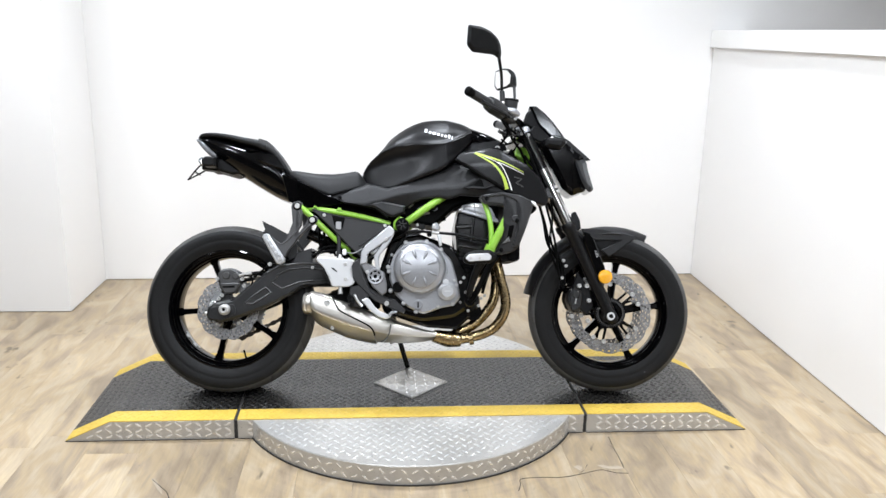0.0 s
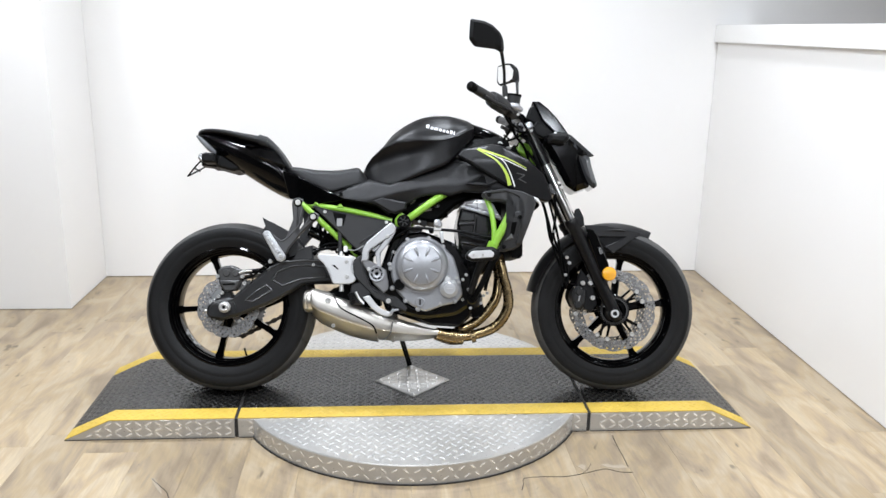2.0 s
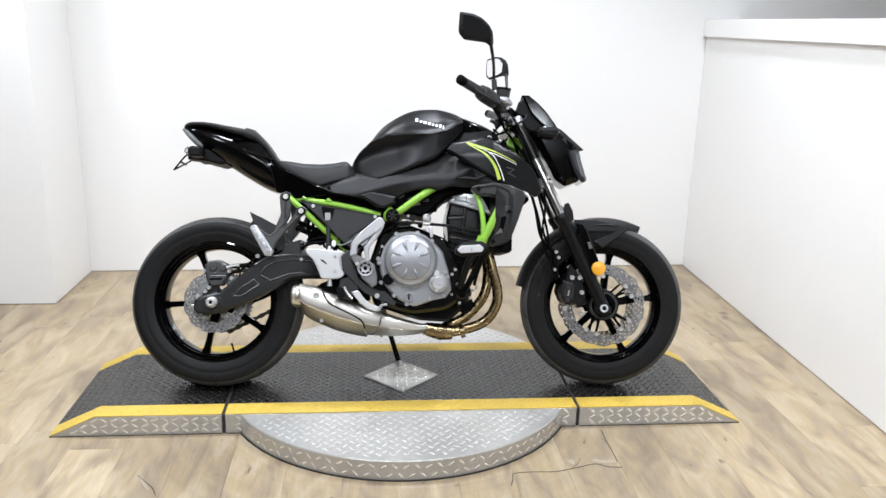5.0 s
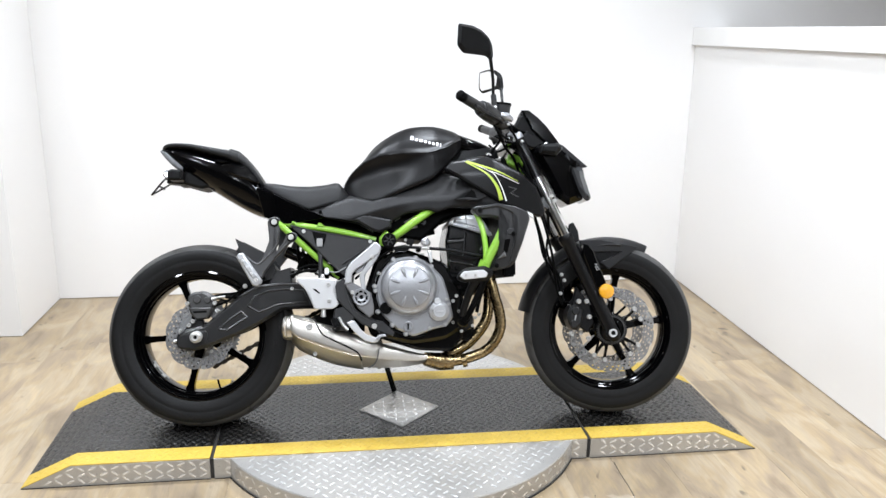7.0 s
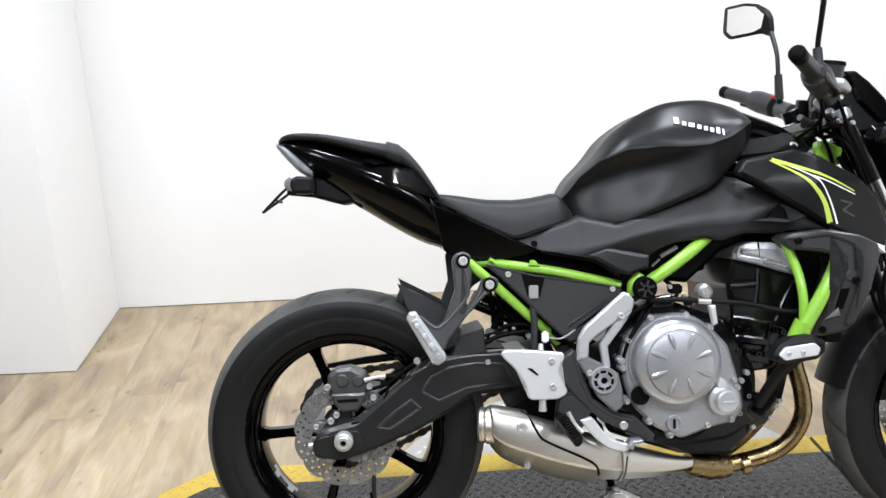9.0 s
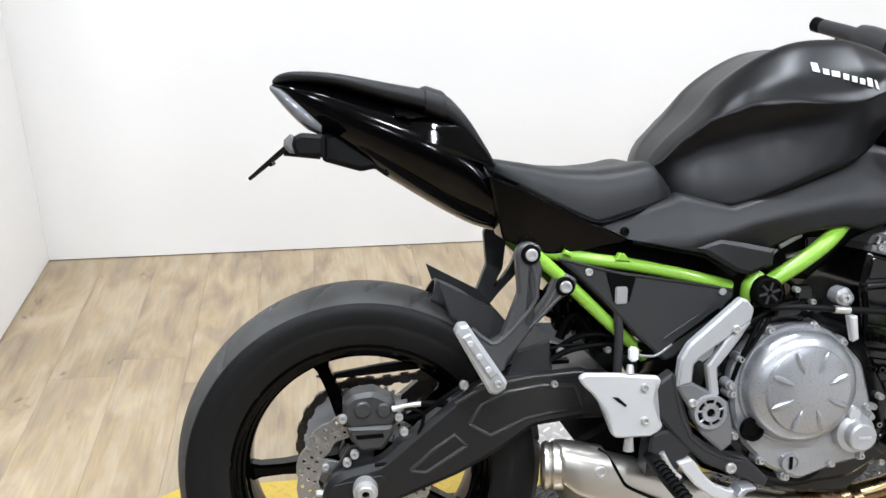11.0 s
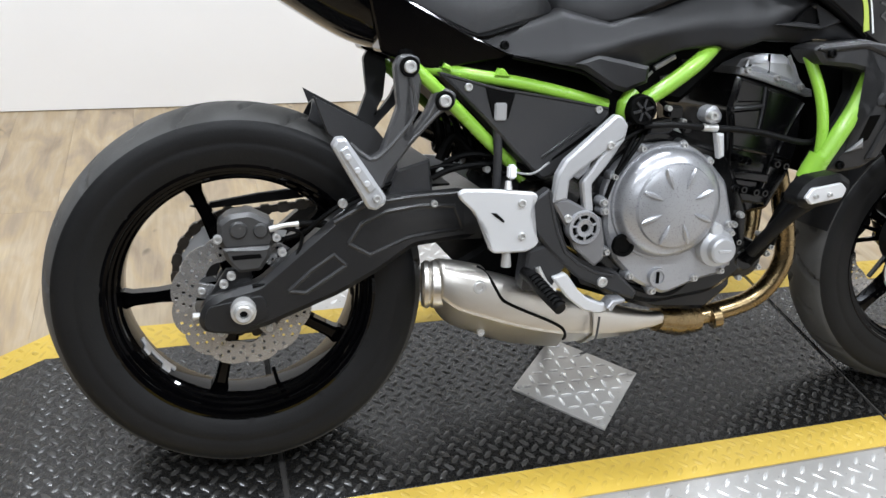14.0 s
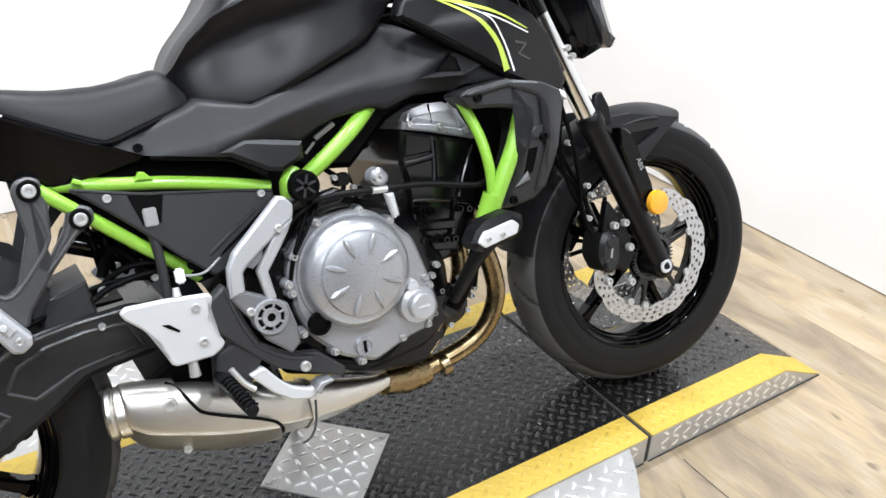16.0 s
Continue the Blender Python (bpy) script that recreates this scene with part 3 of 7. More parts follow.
# the round table shows before and behind the deck: two segments of one disc
def table_segment(sign):
    edge = DECK_Y0 - 0.002 if sign < 0 else DECK_Y1 + 0.002
    half = math.acos(abs(edge - TY) / TR)
    pts = []
    for k in range(49):
        a = -half + 2 * half * k / 48
        pts.append((TX + TR * math.sin(a), TY + sign * TR * math.cos(a)))
    bm = bmesh.new()
    lo = [bm.verts.new((x, y, 0.0)) for x, y in pts]
    mid = [bm.verts.new((x, y, DECK_Z - 0.0085)) for x, y in pts]
    hi = [bm.verts.new((TX + (x - TX) * 0.996, TY + (y - TY) * (0.996 if 0 < k < 48 else 1), DECK_Z - 0.0045)) for k, (x, y) in enumerate(pts)]
    for a, b in ((lo, mid), (mid, hi)):
        for i in range(len(pts)):
            j = (i + 1) % len(pts)
            bm.faces.new((a[i], a[j], b[j], b[i]))
    bm.faces.new(hi)
    bm.faces.new(lo[::-1])
    foot = bmesh.new()
    ring = [(TX + (x - TX) * k, TY + (y - TY) * k) for k in (1.001, 1.006) for x, y in pts]
    n = len(pts)
    vs = [[foot.verts.new((x, y, z)) for x, y in ring] for z in (0.0, 0.0045)]
    for i in range(n - 1):
        foot.faces.new((vs[1][i], vs[1][i + 1], vs[1][n + i + 1], vs[1][n + i]))
        foot.faces.new((vs[0][n + i], vs[0][n + i + 1], vs[1][n + i + 1], vs[1][n + i]))
        foot.faces.new((vs[0][i], vs[0][i + 1], vs[1][i + 1], vs[1][i]))
    body = thing("turntable_disc", finish(bm), ALU, "round aluminium tread-plate turntable under the platform", "turntable", "turntable platform")

    part("foot_strip", finish(foot), DARKGAP, body)

    def keep(x, y):
        return math.hypot(x - TX, y - TY) < TR - 0.025

    ys = (TY - TR, edge - 0.01) if sign < 0 else (edge + 0.01, TY + TR)
    bars_part("tread_pattern", bar_spots(TX - TR, TX + TR, ys[0], ys[1], DECK_Z - 0.0045, 0.030, keep=keep), 0.028, 0.007, 0.0013, ALU_BAR, body, "raised bars on bright plate")
    rim_spots = []
    for row in range(2):
        for k in range(int(2 * half * TR / 0.036)):
            a = -half + (k + 0.5 + 0.5 * row) * 0.036 / TR
            if a > half - 0.02:
                continue
            nrm = Vector((math.sin(a), sign * math.cos(a), 0))
            tan = Vector((math.cos(a), -sign * math.sin(a), 0))
            c = radians(30 if (k + row) % 2 else -42)
            d = tan * math.cos(c) + Z * math.sin(c)
            rim_spots.append((Vector((TX, TY, 0.020 + 0.030 * row)) + nrm * TR, d, d.cross(nrm), nrm))
    bars_part("side_tread", rim_spots, 0.028, 0.007, 0.0014, ALU_BAR, body, "raised bars round the rim")
    for a in ((-0.5, -0.25, 0.0, 0.25, 0.5) if sign < 0 else (0.0,)):
        scr = bmesh.new()
        bmesh.ops.create_cone(scr, cap_ends=True, segments=10, radius1=0.006, radius2=0.005, depth=0.002, matrix=pose(TX + (TR - 0.05) * math.sin(a), TY + sign * (TR - 0.05) * math.cos(a), DECK_Z - 0.0036))
        part("screw", finish(scr), STEEL, body)


table_segment(-1)
table_segment(1)

# bright square plate screwed to the deck, corner to corner along the platform
bm = bmesh.new()
DX, DY, DH = 0.127, 2.876, 0.144
for z, k in ((DECK_Z + 0.0002, 1.0), (DECK_Z + 0.0042, 1.0), (DECK_Z + 0.005, 0.985)):
    for x, y in ((-1, 0), (0, -1), (1, 0), (0, 1)):
        bm.verts.new((DX + x * DH * k, DY + y * DH * k, z))
bm.verts.ensure_lookup_table()
for r in range(2):
    for i in range(4):
        bm.faces.new([bm.verts[r * 4 + i], bm.verts[r * 4 + (i + 1) % 4], bm.verts[r * 4 + 4 + (i + 1) % 4], bm.verts[r * 4 + 4 + i]])
corners = list(bm.verts)
bm.faces.new(corners[8:12])
bm.faces.new(corners[3::-1])
plate = thing("access_plate", finish(bm), ALU, "square bright tread-plate cover screwed to the black deck", "plate")
spots = []
for i in range(-9, 10):
    for j in range(-9, 10):
        x, y = i * 0.0265, j * 0.0265
        u, v = (x + y) * 0.7071, (y - x) * 0.7071
        if abs(u) + abs(v) < DH - 0.016 and abs(x) < 0.095 and abs(y) < 0.095:
            a = radians(90 if (i + j) % 2 else 0)
            d = X * math.cos(a) + Y * math.sin(a)
            spots.append((Vector((DX + u, DY + v, DECK_Z + 0.005)), d, Z.cross(d), Z))
bars_part("tread_pattern", spots, 0.028, 0.0075, 0.0014, ALU_BAR, plate, "raised bars on bright plate")
for sx, sy in ((-1, 0), (1, 0), (0, 1), (0, -1)):
    bm = bmesh.new()
    bmesh.ops.create_cone(bm, cap_ends=True, segments=12, radius1=0.0075, radius2=0.006, depth=0.003, matrix=pose(DX + sx * (DH - 0.017), DY + sy * (DH - 0.017), DECK_Z + 0.0065))
    part("screw", finish(bm), STEEL, plate)


# ---- motorcycle ----
# its own frame: x forward from the rear axle, y to its left, z up from the deck; it leans on its side stand
LEAN, TURN = 18.0, -2.31
bike = tagged(new("motorcycle"), "black motorcycle with lime green frame, leaning on its side stand", "motorcycle")
bike.matrix_world = pose(-0.558, 2.813, DECK_Z, 0, 0, TURN) @ pose(0, 0, 0, -LEAN, 0, 0)
MIRROR_Y = Matrix.Diagonal((1, -1, 1, 1))
# the bars and front wheel are turned to the right about the steering axis
AXIS_AT, AXIS_DIR, STEER = Vector((1.075, 0, 0.95)), Vector((-0.44, 0, 0.898)).normalized(), -5.5
TURNED = Matrix.Translation(AXIS_AT) @ Matrix.Rotation(radians(STEER), 4, AXIS_DIR) @ Matrix.Translation(-AXIS_AT)
OTHER = TURNED @ MIRROR_Y @ TURNED.inverted()
BAR_TURN = Matrix.Translation(AXIS_AT) @ Matrix.Rotation(radians(-13.0), 4, AXIS_DIR) @ Matrix.Translation(-AXIS_AT)
OTHER_BAR = Matrix.Translation((0.015, 0, -0.025)) @ BAR_TURN @ MIRROR_Y @ BAR_TURN.inverted()
COWL = Matrix.Translation((0.026, 0, 0.006)) @ TURNED
RW = (0.004, 0.314)
FW = (1.436, 0.313)
FRONT_AXLE = (1.418, 0.300)
set_in = Vector((0, 0, 0))


def add(name, bm, mat, parent=None, label="", kind=""):
    return part(name, move_mesh(bm, Matrix.Translation(set_in)), mat, parent or bike, label, kind)


def both(name, make, mat, label="", m=MIRROR_Y, parent=None):
    """One part on each side; m carries the near one over."""
    a = add(name, make(), mat, parent, label)
    part(name, move_mesh(make(), m @ Matrix.Translation(set_in)), mat, parent or bike, label)
    return a


def bolt(x, y, z, r, parent, mat=STEEL, h=0.006, name="bolt"):
    prof = [(0, -h * 0.55), (r * 0.45, -h * 0.55), (r * 0.5, -h), (r * 0.85, -h), (r, -h * 0.7), (r, 0.002)]
    return add(name, lathe(prof, x, z, 14, cy=y), mat, parent)


# wheels
def tyre_mesh(c, R, half, slash):
    prof = [(R - 0.093, half * 0.87), (R - 0.089, half * 0.895), (R - 0.082, half * 0.925), (R - 0.072, half * 0.958), (R - 0.060, half * 0.985), (R - 0.058, half * 0.978), (R - 0.055, half * 0.99), (R - 0.038, half)]
    prof += [(R - 0.030, half * 0.985), (R - 0.0225, half * 0.93), (R - 0.0165, half * 0.84)]
    top = [(R - 0.0165 * (t ** 2.2), half * 0.84 * t) for t in (0.88, 0.76, 0.64, 0.52, 0.4, 0.28, 0.16, 0.05)]
    prof += top + [(r, -y) for r, y in reversed(top)] + [(r, -y) for r, y in reversed(prof)]
    n = 480
    bm = bmesh.new()
    rows = []
    for r, y in prof:
        row = []
        for k in range(n):
            a = 2 * math.pi * k / n
            d = 0.0
            t = y / half
            if abs(t) < 0.88:
                sgn = 1 if t > 0 else -1
                q = (a / (2 * math.pi) * slash + (0.5 if sgn > 0 else 0.0) - abs(t) * 0.62) % 1.0
                if 0.10 < abs(t) and q < 0.12 and (int(a / (2 * math.pi) * slash) % 2 == 0 or abs(t) < 0.6):
                    d = 0.005
            rr = r - d
            row.append(bm.verts.new((c[0] + rr * math.cos(a), y, c[1] + rr * math.sin(a))))
        rows.append(row)
    for a, b in zip(rows, rows[1:]):
        for k in range(n):
            j = (k + 1) % n
            bm.faces.new((a[k], a[j], b[j], b[k]))
    return finish(bm, 38)


def rim_mesh(c, half):
    h = half * 0.93
    prof = [(0.222, h * 0.97), (0.216, h), (0.211, h * 0.98), (0.2095, h * 0.93), (0.2085, h * 0.86), (0.2045, h * 0.84), (0.2035, h * 0.72), (0.2015, h * 0.68), (0.1975, h * 0.66), (0.1960, h * 0.54), (0.1925, h * 0.50), (0.1910, h * 0.40), (0.1905, 0)]
    prof = prof + [(r, -y) for r, y in reversed(prof[:-1])] + [(0.214, -h * 0.8), (0.205, 0), (0.214, h * 0.8)]
    return lathe(prof, c[0], c[1], 96, closed=True, angle=24)


def spoke_mesh(c, a, hub=0.035, out=0.193, w0=0.017, w1=0.0085, d0=0.026, d1=0.016):
    bm = bmesh.new()
    rows = []
    for t in (0, 0.12, 0.35, 0.65, 0.9, 1.0):
        r = hub + (out - hub) * t
        w = w0 + (w1 - w0) * min(1, t * 1.3) + (0.008 * max(0, t - 0.85) / 0.15)
        d = d0 + (d1 - d0) * t
        row = []
        for u, v in ((-1, -0.7), (-0.6, -1), (0.6, -1), (1, -0.7), (1, 0.7), (0.6, 1), (-0.6, 1), (-1, 0.7)):
            px, pz = r * math.cos(a) - u * w * math.sin(a), r * math.sin(a) + u * w * math.cos(a)
            row.append(bm.verts.new((c[0] + px, v * d, c[1] + pz)))
        rows.append(row)
    for p, q in zip(rows, rows[1:]):
        for k in range(8):
            bm.faces.new((p[k], p[(k + 1) % 8], q[(k + 1) % 8], q[k]))
    bm.faces.new(rows[0][::-1])
    bm.faces.new(rows[-1])
    return finish(bm)


def disc_mesh(c, r_in, r_out, y, waves, holes, thick=0.0045):
    """A petal brake disc: a ring with a wavy rim and rows of through holes."""
    bm = bmesh.new()
    n = 240
    rads = [0.0, 0.16, 0.24, 0.30, 0.44, 0.52, 0.58, 0.72, 0.80, 0.86, 1.0]
    grid = []
    for i, f in enumerate(rads):
        row = []
        for k in range(n):
            a = 2 * math.pi * k / n
            w = 0.0065 * (abs(math.sin(waves * a / 2)) ** 0.6 - 0.6) if f > 0.9 else (0.002 * math.sin(waves * a) if f < 0.05 else 0)
            r = r_in + (r_out - r_in) * f + w
            row.append(bm.verts.new((c[0] + r * math.cos(a), y, c[1] + r * math.sin(a))))
        grid.append(row)
    for i in range(len(rads) - 1):
        for k in range(n):
            q = k % (n // holes)
            ph = {1: 2, 2: 2, 4: 0, 5: 0, 7: 4, 8: 4}.get(i)
            if ph is not None and q in (ph % (n // holes), (ph + 1) % (n // holes)):
                continue
            j = (k + 1) % n
            bm.faces.new((grid[i][k], grid[i][j], grid[i + 1][j], grid[i + 1][k]))
    ext = bmesh.ops.extrude_face_region(bm, geom=bm.faces[:])
    for v in ext["geom"]:
        if isinstance(v, bmesh.types.BMVert):
            v.co.y += thick
    return finish(bm)


def gear_mesh(c, r, teeth, y, thick, r_in):
    bm = bmesh.new()
    n = teeth * 4
    rows = []
    for yy in (y, y + thick):
        for ring in (0, 1):
            row = []
            for k in range(n):
                a = 2 * math.pi * k / n
                rr = (r if k % 4 in (1, 2) else r - 0.007) if ring else r_in
                row.append(bm.verts.new((c[0] + rr * math.cos(a), yy, c[1] + rr * math.sin(a))))
            rows.append(row)
    for a, b in ((0, 1), (1, 3), (3, 2), (2, 0)):
        for k in range(n):
            j = (k + 1) % n
            bm.faces.new((rows[a][k], rows[a][j], rows[b][j], rows[b][k]))
    return finish(bm)


def hub_mesh(c, r, half):
    return lathe([(0, -half), (r * 0.7, -half), (r * 0.8, -half * 0.95), (r * 0.85, -half * 0.7), (r, -half * 0.5), (r, half * 0.5), (r * 0.85, half * 0.7), (r * 0.8, half), (0, half)], c[0], c[1], 28)


def dusty_tread(ob, half, c, r):
    """The running surface of a tyre in its dustier rubber."""
    ob.data.materials.append(TREAD)
    for p in ob.data.polygons:
        if abs(p.center.y) < half and math.hypot(p.center.x - c[0], p.center.z - c[1]) > r - 0.05:
            p.material_index = 1


rear_wheel = add("rear_wheel", rim_mesh(RW, 0.078), RIM, label="gloss black five-spoke rear wheel")
dusty_tread(add("tyre", tyre_mesh(RW, 0.3135, 0.081, 22), TYRE, rear_wheel, "black road tyre with slanted grooves"), 0.0755, RW, 0.3135)
add("hub", hub_mesh(RW, 0.045, 0.07), RIM, rear_wheel)
for k in range(5):
    add("spoke", spoke_mesh(RW, radians(112 + 72 * k)), RIM, rear_wheel)
add("brake_disc", disc_mesh(RW, 0.074, 0.111, -0.083, 12, 30), DISC, rear_wheel, "drilled petal brake disc")
bm = bmesh.new()
for k in range(5):
    a = radians(20 + 72 * k)
    add_slab(bm, [(RW[0] + r * math.cos(a + o), RW[1] + r * math.sin(a + o)) for r, o in ((0.03, -0.5), (0.078, -0.16), (0.078, 0.16), (0.03, 0.5))], -0.082, -0.076, 0.001)
add("disc_carrier", finish(bm), DISC, rear_wheel)
for k in range(5):
    a = radians(20 + 72 * k)
    bolt(RW[0] + 0.066 * math.cos(a), -0.082, RW[1] + 0.066 * math.sin(a), 0.006, rear_wheel)
add("sprocket", gear_mesh(RW, 0.112, 46, 0.076, 0.006, 0.062), SILVER_L, rear_wheel, "toothed steel rear sprocket")
add("valve_stem", tube([(RW[0] + 0.055, 0.0, RW[1] - 0.188), (RW[0] + 0.048, -0.012, RW[1] - 0.155)], 0.0035, 8), DARK, rear_wheel)
bm = bmesh.new()
for a0, a1, y0 in ((207, 231, -0.008), (210, 214, -0.030), (223.5, 228, -0.030)):
    arc = [radians(a0 + (a1 - a0) * k / 6) for k in range(7)]
    add_slab(bm, [(RW[0] + 0.1905 * math.cos(a), RW[1] + 0.1905 * math.sin(a)) for a in arc] + [(RW[0] + 0.1868 * math.cos(a), RW[1] + 0.1868 * math.sin(a)) for a in reversed(arc)], y0, 0.004, 0.0006)
add("wheel_weight", finish(bm), SILVER_L, rear_wheel, "pale wheel weights stuck inside the rim")

front_wheel = add("front_wheel", move_mesh(rim_mesh(FW, 0.060), TURNED), RIM, label="gloss black five-spoke front wheel")
front_tyre = add("tyre", tyre_mesh(FW, 0.3045, 0.061, 20), TYRE, front_wheel, "black road tyre with slanted grooves")
dusty_tread(front_tyre, 0.0568, FW, 0.3045)
front_tyre.data.transform(TURNED)
add("hub", move_mesh(hub_mesh(FW, 0.042, 0.070), TURNED), RIM, front_wheel)
add("sensor_ring", move_mesh(gear_mesh(FW, 0.054, 40, -0.086, 0.003, 0.044), TURNED), CALIPER, front_wheel, "toothed wheel speed ring")
for k in range(5):
    add("spoke", move_mesh(spoke_mesh(FW, radians(80 + 72 * k), w0=0.015), TURNED), RIM, front_wheel)
for sgn in (-1, 1):
    add("brake_disc", move_mesh(disc_mesh(FW, 0.114, 0.150, sgn * 0.076 - 0.002, 14, 40), TURNED), DISC, front_wheel, "drilled petal brake disc")
    bm = bmesh.new()
    for k in range(5):
        a = radians(30 + 72 * k)
        pts = ((0.030, -0.4), (0.055, -0.22), (0.112, -0.20), (0.112, -0.13), (0.070, -0.08), (0.062, 0.0), (0.070, 0.08), (0.112, 0.13), (0.112, 0.20), (0.055, 0.22), (0.030, 0.4))
        add_slab(bm, [(FW[0] + r * math.cos(a + o), FW[1] + r * math.sin(a + o)) for r, o in pts], sgn * 0.076 - 0.004, sgn * 0.076 + 0.004, 0.001)
    add("disc_carrier", move_mesh(finish(bm), TURNED), ENGINE, front_wheel, "black disc carrier")
    add("carrier_plate", move_mesh(lathe([(0.03, -0.002), (0.056, -0.002), (0.058, 0.0), (0.056, 0.002), (0.03, 0.002)], FW[0], FW[1], 48, closed=True, cy=sgn * 0.070), TURNED), ENGINE, front_wheel)
    if sgn < 0:
        for k in range(10):
            a = radians(30 + 72 * (k // 2) + (11 if k % 2 else -11))
            prof = [(0, -0.004), (0.004, -0.006), (0.0075, -0.006), (0.0085, -0.003), (0.0085, 0.0)]
            add("bobbin", move_mesh(lathe(prof, FW[0] + 0.109 * math.cos(a), FW[1] + 0.109 * math.sin(a), 14, cy=-0.080), TURNED), STEEL, front_wheel)

# swingarm
ARM_LINE = [(-0.067, 0.296), (-0.054, 0.325), (-0.027, 0.341), (0.028, 0.352), (0.071, 0.388), (0.157, 0.460), (0.19, 0.480), (0.272, 0.490), (0.364, 0.491), (0.42, 0.47), (0.43, 0.42), (0.401, 0.404), (0.283, 0.398), (0.231, 0.365), (0.159, 0.326), (0.086, 0.297), (0.041, 0.279), (-0.006, 0.267), (-0.057, 0.275)]


def arm_warp(x, z):
    return 0.035 * max(0, (x - 0.2) / 0.2) ** 1.5 if x > 0.2 else 0.0


swingarm = both("swingarm", lambda: slab(ARM_LINE, -0.128, -0.092, 0.010, arm_warp, 0.03, 0.012), ARM, "satin black curved aluminium swingarm")
for line in ([(0.076, 0.338), (0.103, 0.334), (0.168, 0.376)], [(0.168, 0.376), (0.149, 0.395), (0.113, 0.371), (0.076, 0.338)], [(0.172, 0.412), (0.207, 0.392), (0.269, 0.416), (0.316, 0.421), (0.369, 0.423)], [(0.172, 0.412), (0.193, 0.444), (0.234, 0.462), (0.290, 0.468), (0.352, 0.463), (0.369, 0.423)], [(0.150, 0.448), (0.20, 0.475), (0.28, 0.484), (0.37, 0.484)]):
    add("rib", tube([(x, -0.1262 + arm_warp(x, z), z) for x, z in line], 0.0046, 8, 1), ARM, swingarm)
nut = add("axle_nut", lathe([(0.006, -0.004), (0.0065, -0.014), (0.012, -0.0145), (0.0145, -0.012), (0.0155, -0.004), (0.0195, -0.003), (0.020, 0.004), (0.020, 0.020)], RW[0], RW[1], 24, cy=-0.146), STEEL, swingarm, "bright axle nut")
add("axle_bore", lathe([(0, 0.0), (0.0068, 0.0), (0.0068, 0.002), (0, 0.002)], RW[0], RW[1], 16, cy=-0.152), DARK, swingarm)
add("chain_adjuster", tube([(-0.074, -0.11, 0.300), (-0.060, -0.11, 0.300)], 0.0055, 8), STEEL, swingarm)
add("axle_plate", slab([(-0.058, 0.29), (-0.05, 0.32), (0.035, 0.335), (0.045, 0.30), (0.0, 0.275), (-0.05, 0.28)], -0.1315, -0.127, 0.001, round_r=0.01), ARM, swingarm)
add("arm_crossbar", box(0.30, 0.42, -0.10, 0.10, 0.40, 0.485, 0.012), ARM)
bolt(0.163, -0.134, 0.480, 0.0075, swingarm)
add("brake_hose", tube([(0.055, -0.10, 0.415), (0.10, -0.115, 0.43), (0.16, -0.125, 0.475), (0.24, -0.10, 0.50), (0.34, -0.10, 0.53), (0.45, -0.11, 0.515)], 0.004, 8), DARK)
add("arm_cover", slab([(0.236, 0.482), (0.256, 0.526), (0.31, 0.542), (0.316, 0.488)], -0.105, 0.06, 0.004), GUARD, label="dark grey plastic cover above the swingarm")
# rear caliper
cal = add("rear_caliper", slab([(-0.030, 0.448), (-0.012, 0.462), (0.020, 0.466), (0.052, 0.450), (0.060, 0.420), (0.052, 0.406), (-0.022, 0.404), (-0.030, 0.420)], -0.112, -0.064, 0.007, round_r=0.005), CALIPER, label="dark grey rear brake caliper")
add("caliper_body", slab([(-0.024, 0.410), (0.052, 0.412), (0.050, 0.396), (0.034, 0.372), (0.000, 0.370), (-0.018, 0.390)], -0.122, -0.066, 0.006, round_r=0.004), CALIPER, cal)
add("logo_bar", slab([(-0.008, 0.392), (0.036, 0.394), (0.034, 0.401), (-0.010, 0.399)], -0.1228, -0.1215, 0.0003), DARK, cal)
for x, z, q in ((0.002, 0.438, 0.014), (0.036, 0.436, 0.012)):
    add("piston_boss", lathe([(0, -0.006), (q * 0.8, -0.006), (q, -0.002), (q, 0.006)], x, z, 20, cy=-0.112), CALIPER, cal)
add("brake_line", tube([(0.060, -0.112, 0.44), (0.085, -0.118, 0.437), (0.10, -0.118, 0.425), (0.085, -0.122, 0.385), (0.055, -0.124, 0.355), (0.02, -0.122, 0.348)], 0.003, 8), DARK, cal)
add("line_fitting", tube([(0.050, -0.115, 0.438), (0.072, -0.118, 0.444), (0.095, -0.118, 0.446)], [0.0055, 0.0038, 0.0045], 10), STEEL, cal)
add("hose_sleeve", tube([(0.095, -0.116, 0.446), (0.120, -0.114, 0.444), (0.150, -0.108, 0.440)], 0.0062, 10), DARK, cal)
for x, z in ((-0.03, 0.425), (-0.012, 0.365), (-0.024, 0.352), (0.06, 0.425), (0.068, 0.40)):
    bolt(x, -0.112, z, 0.007, cal, h=0.01)
add("caliper_bracket", slab([(-0.066, 0.30), (-0.02, 0.37), (0.02, 0.37), (0.02, 0.34), (-0.03, 0.335)], -0.10, -0.086, 0.003), ARM)
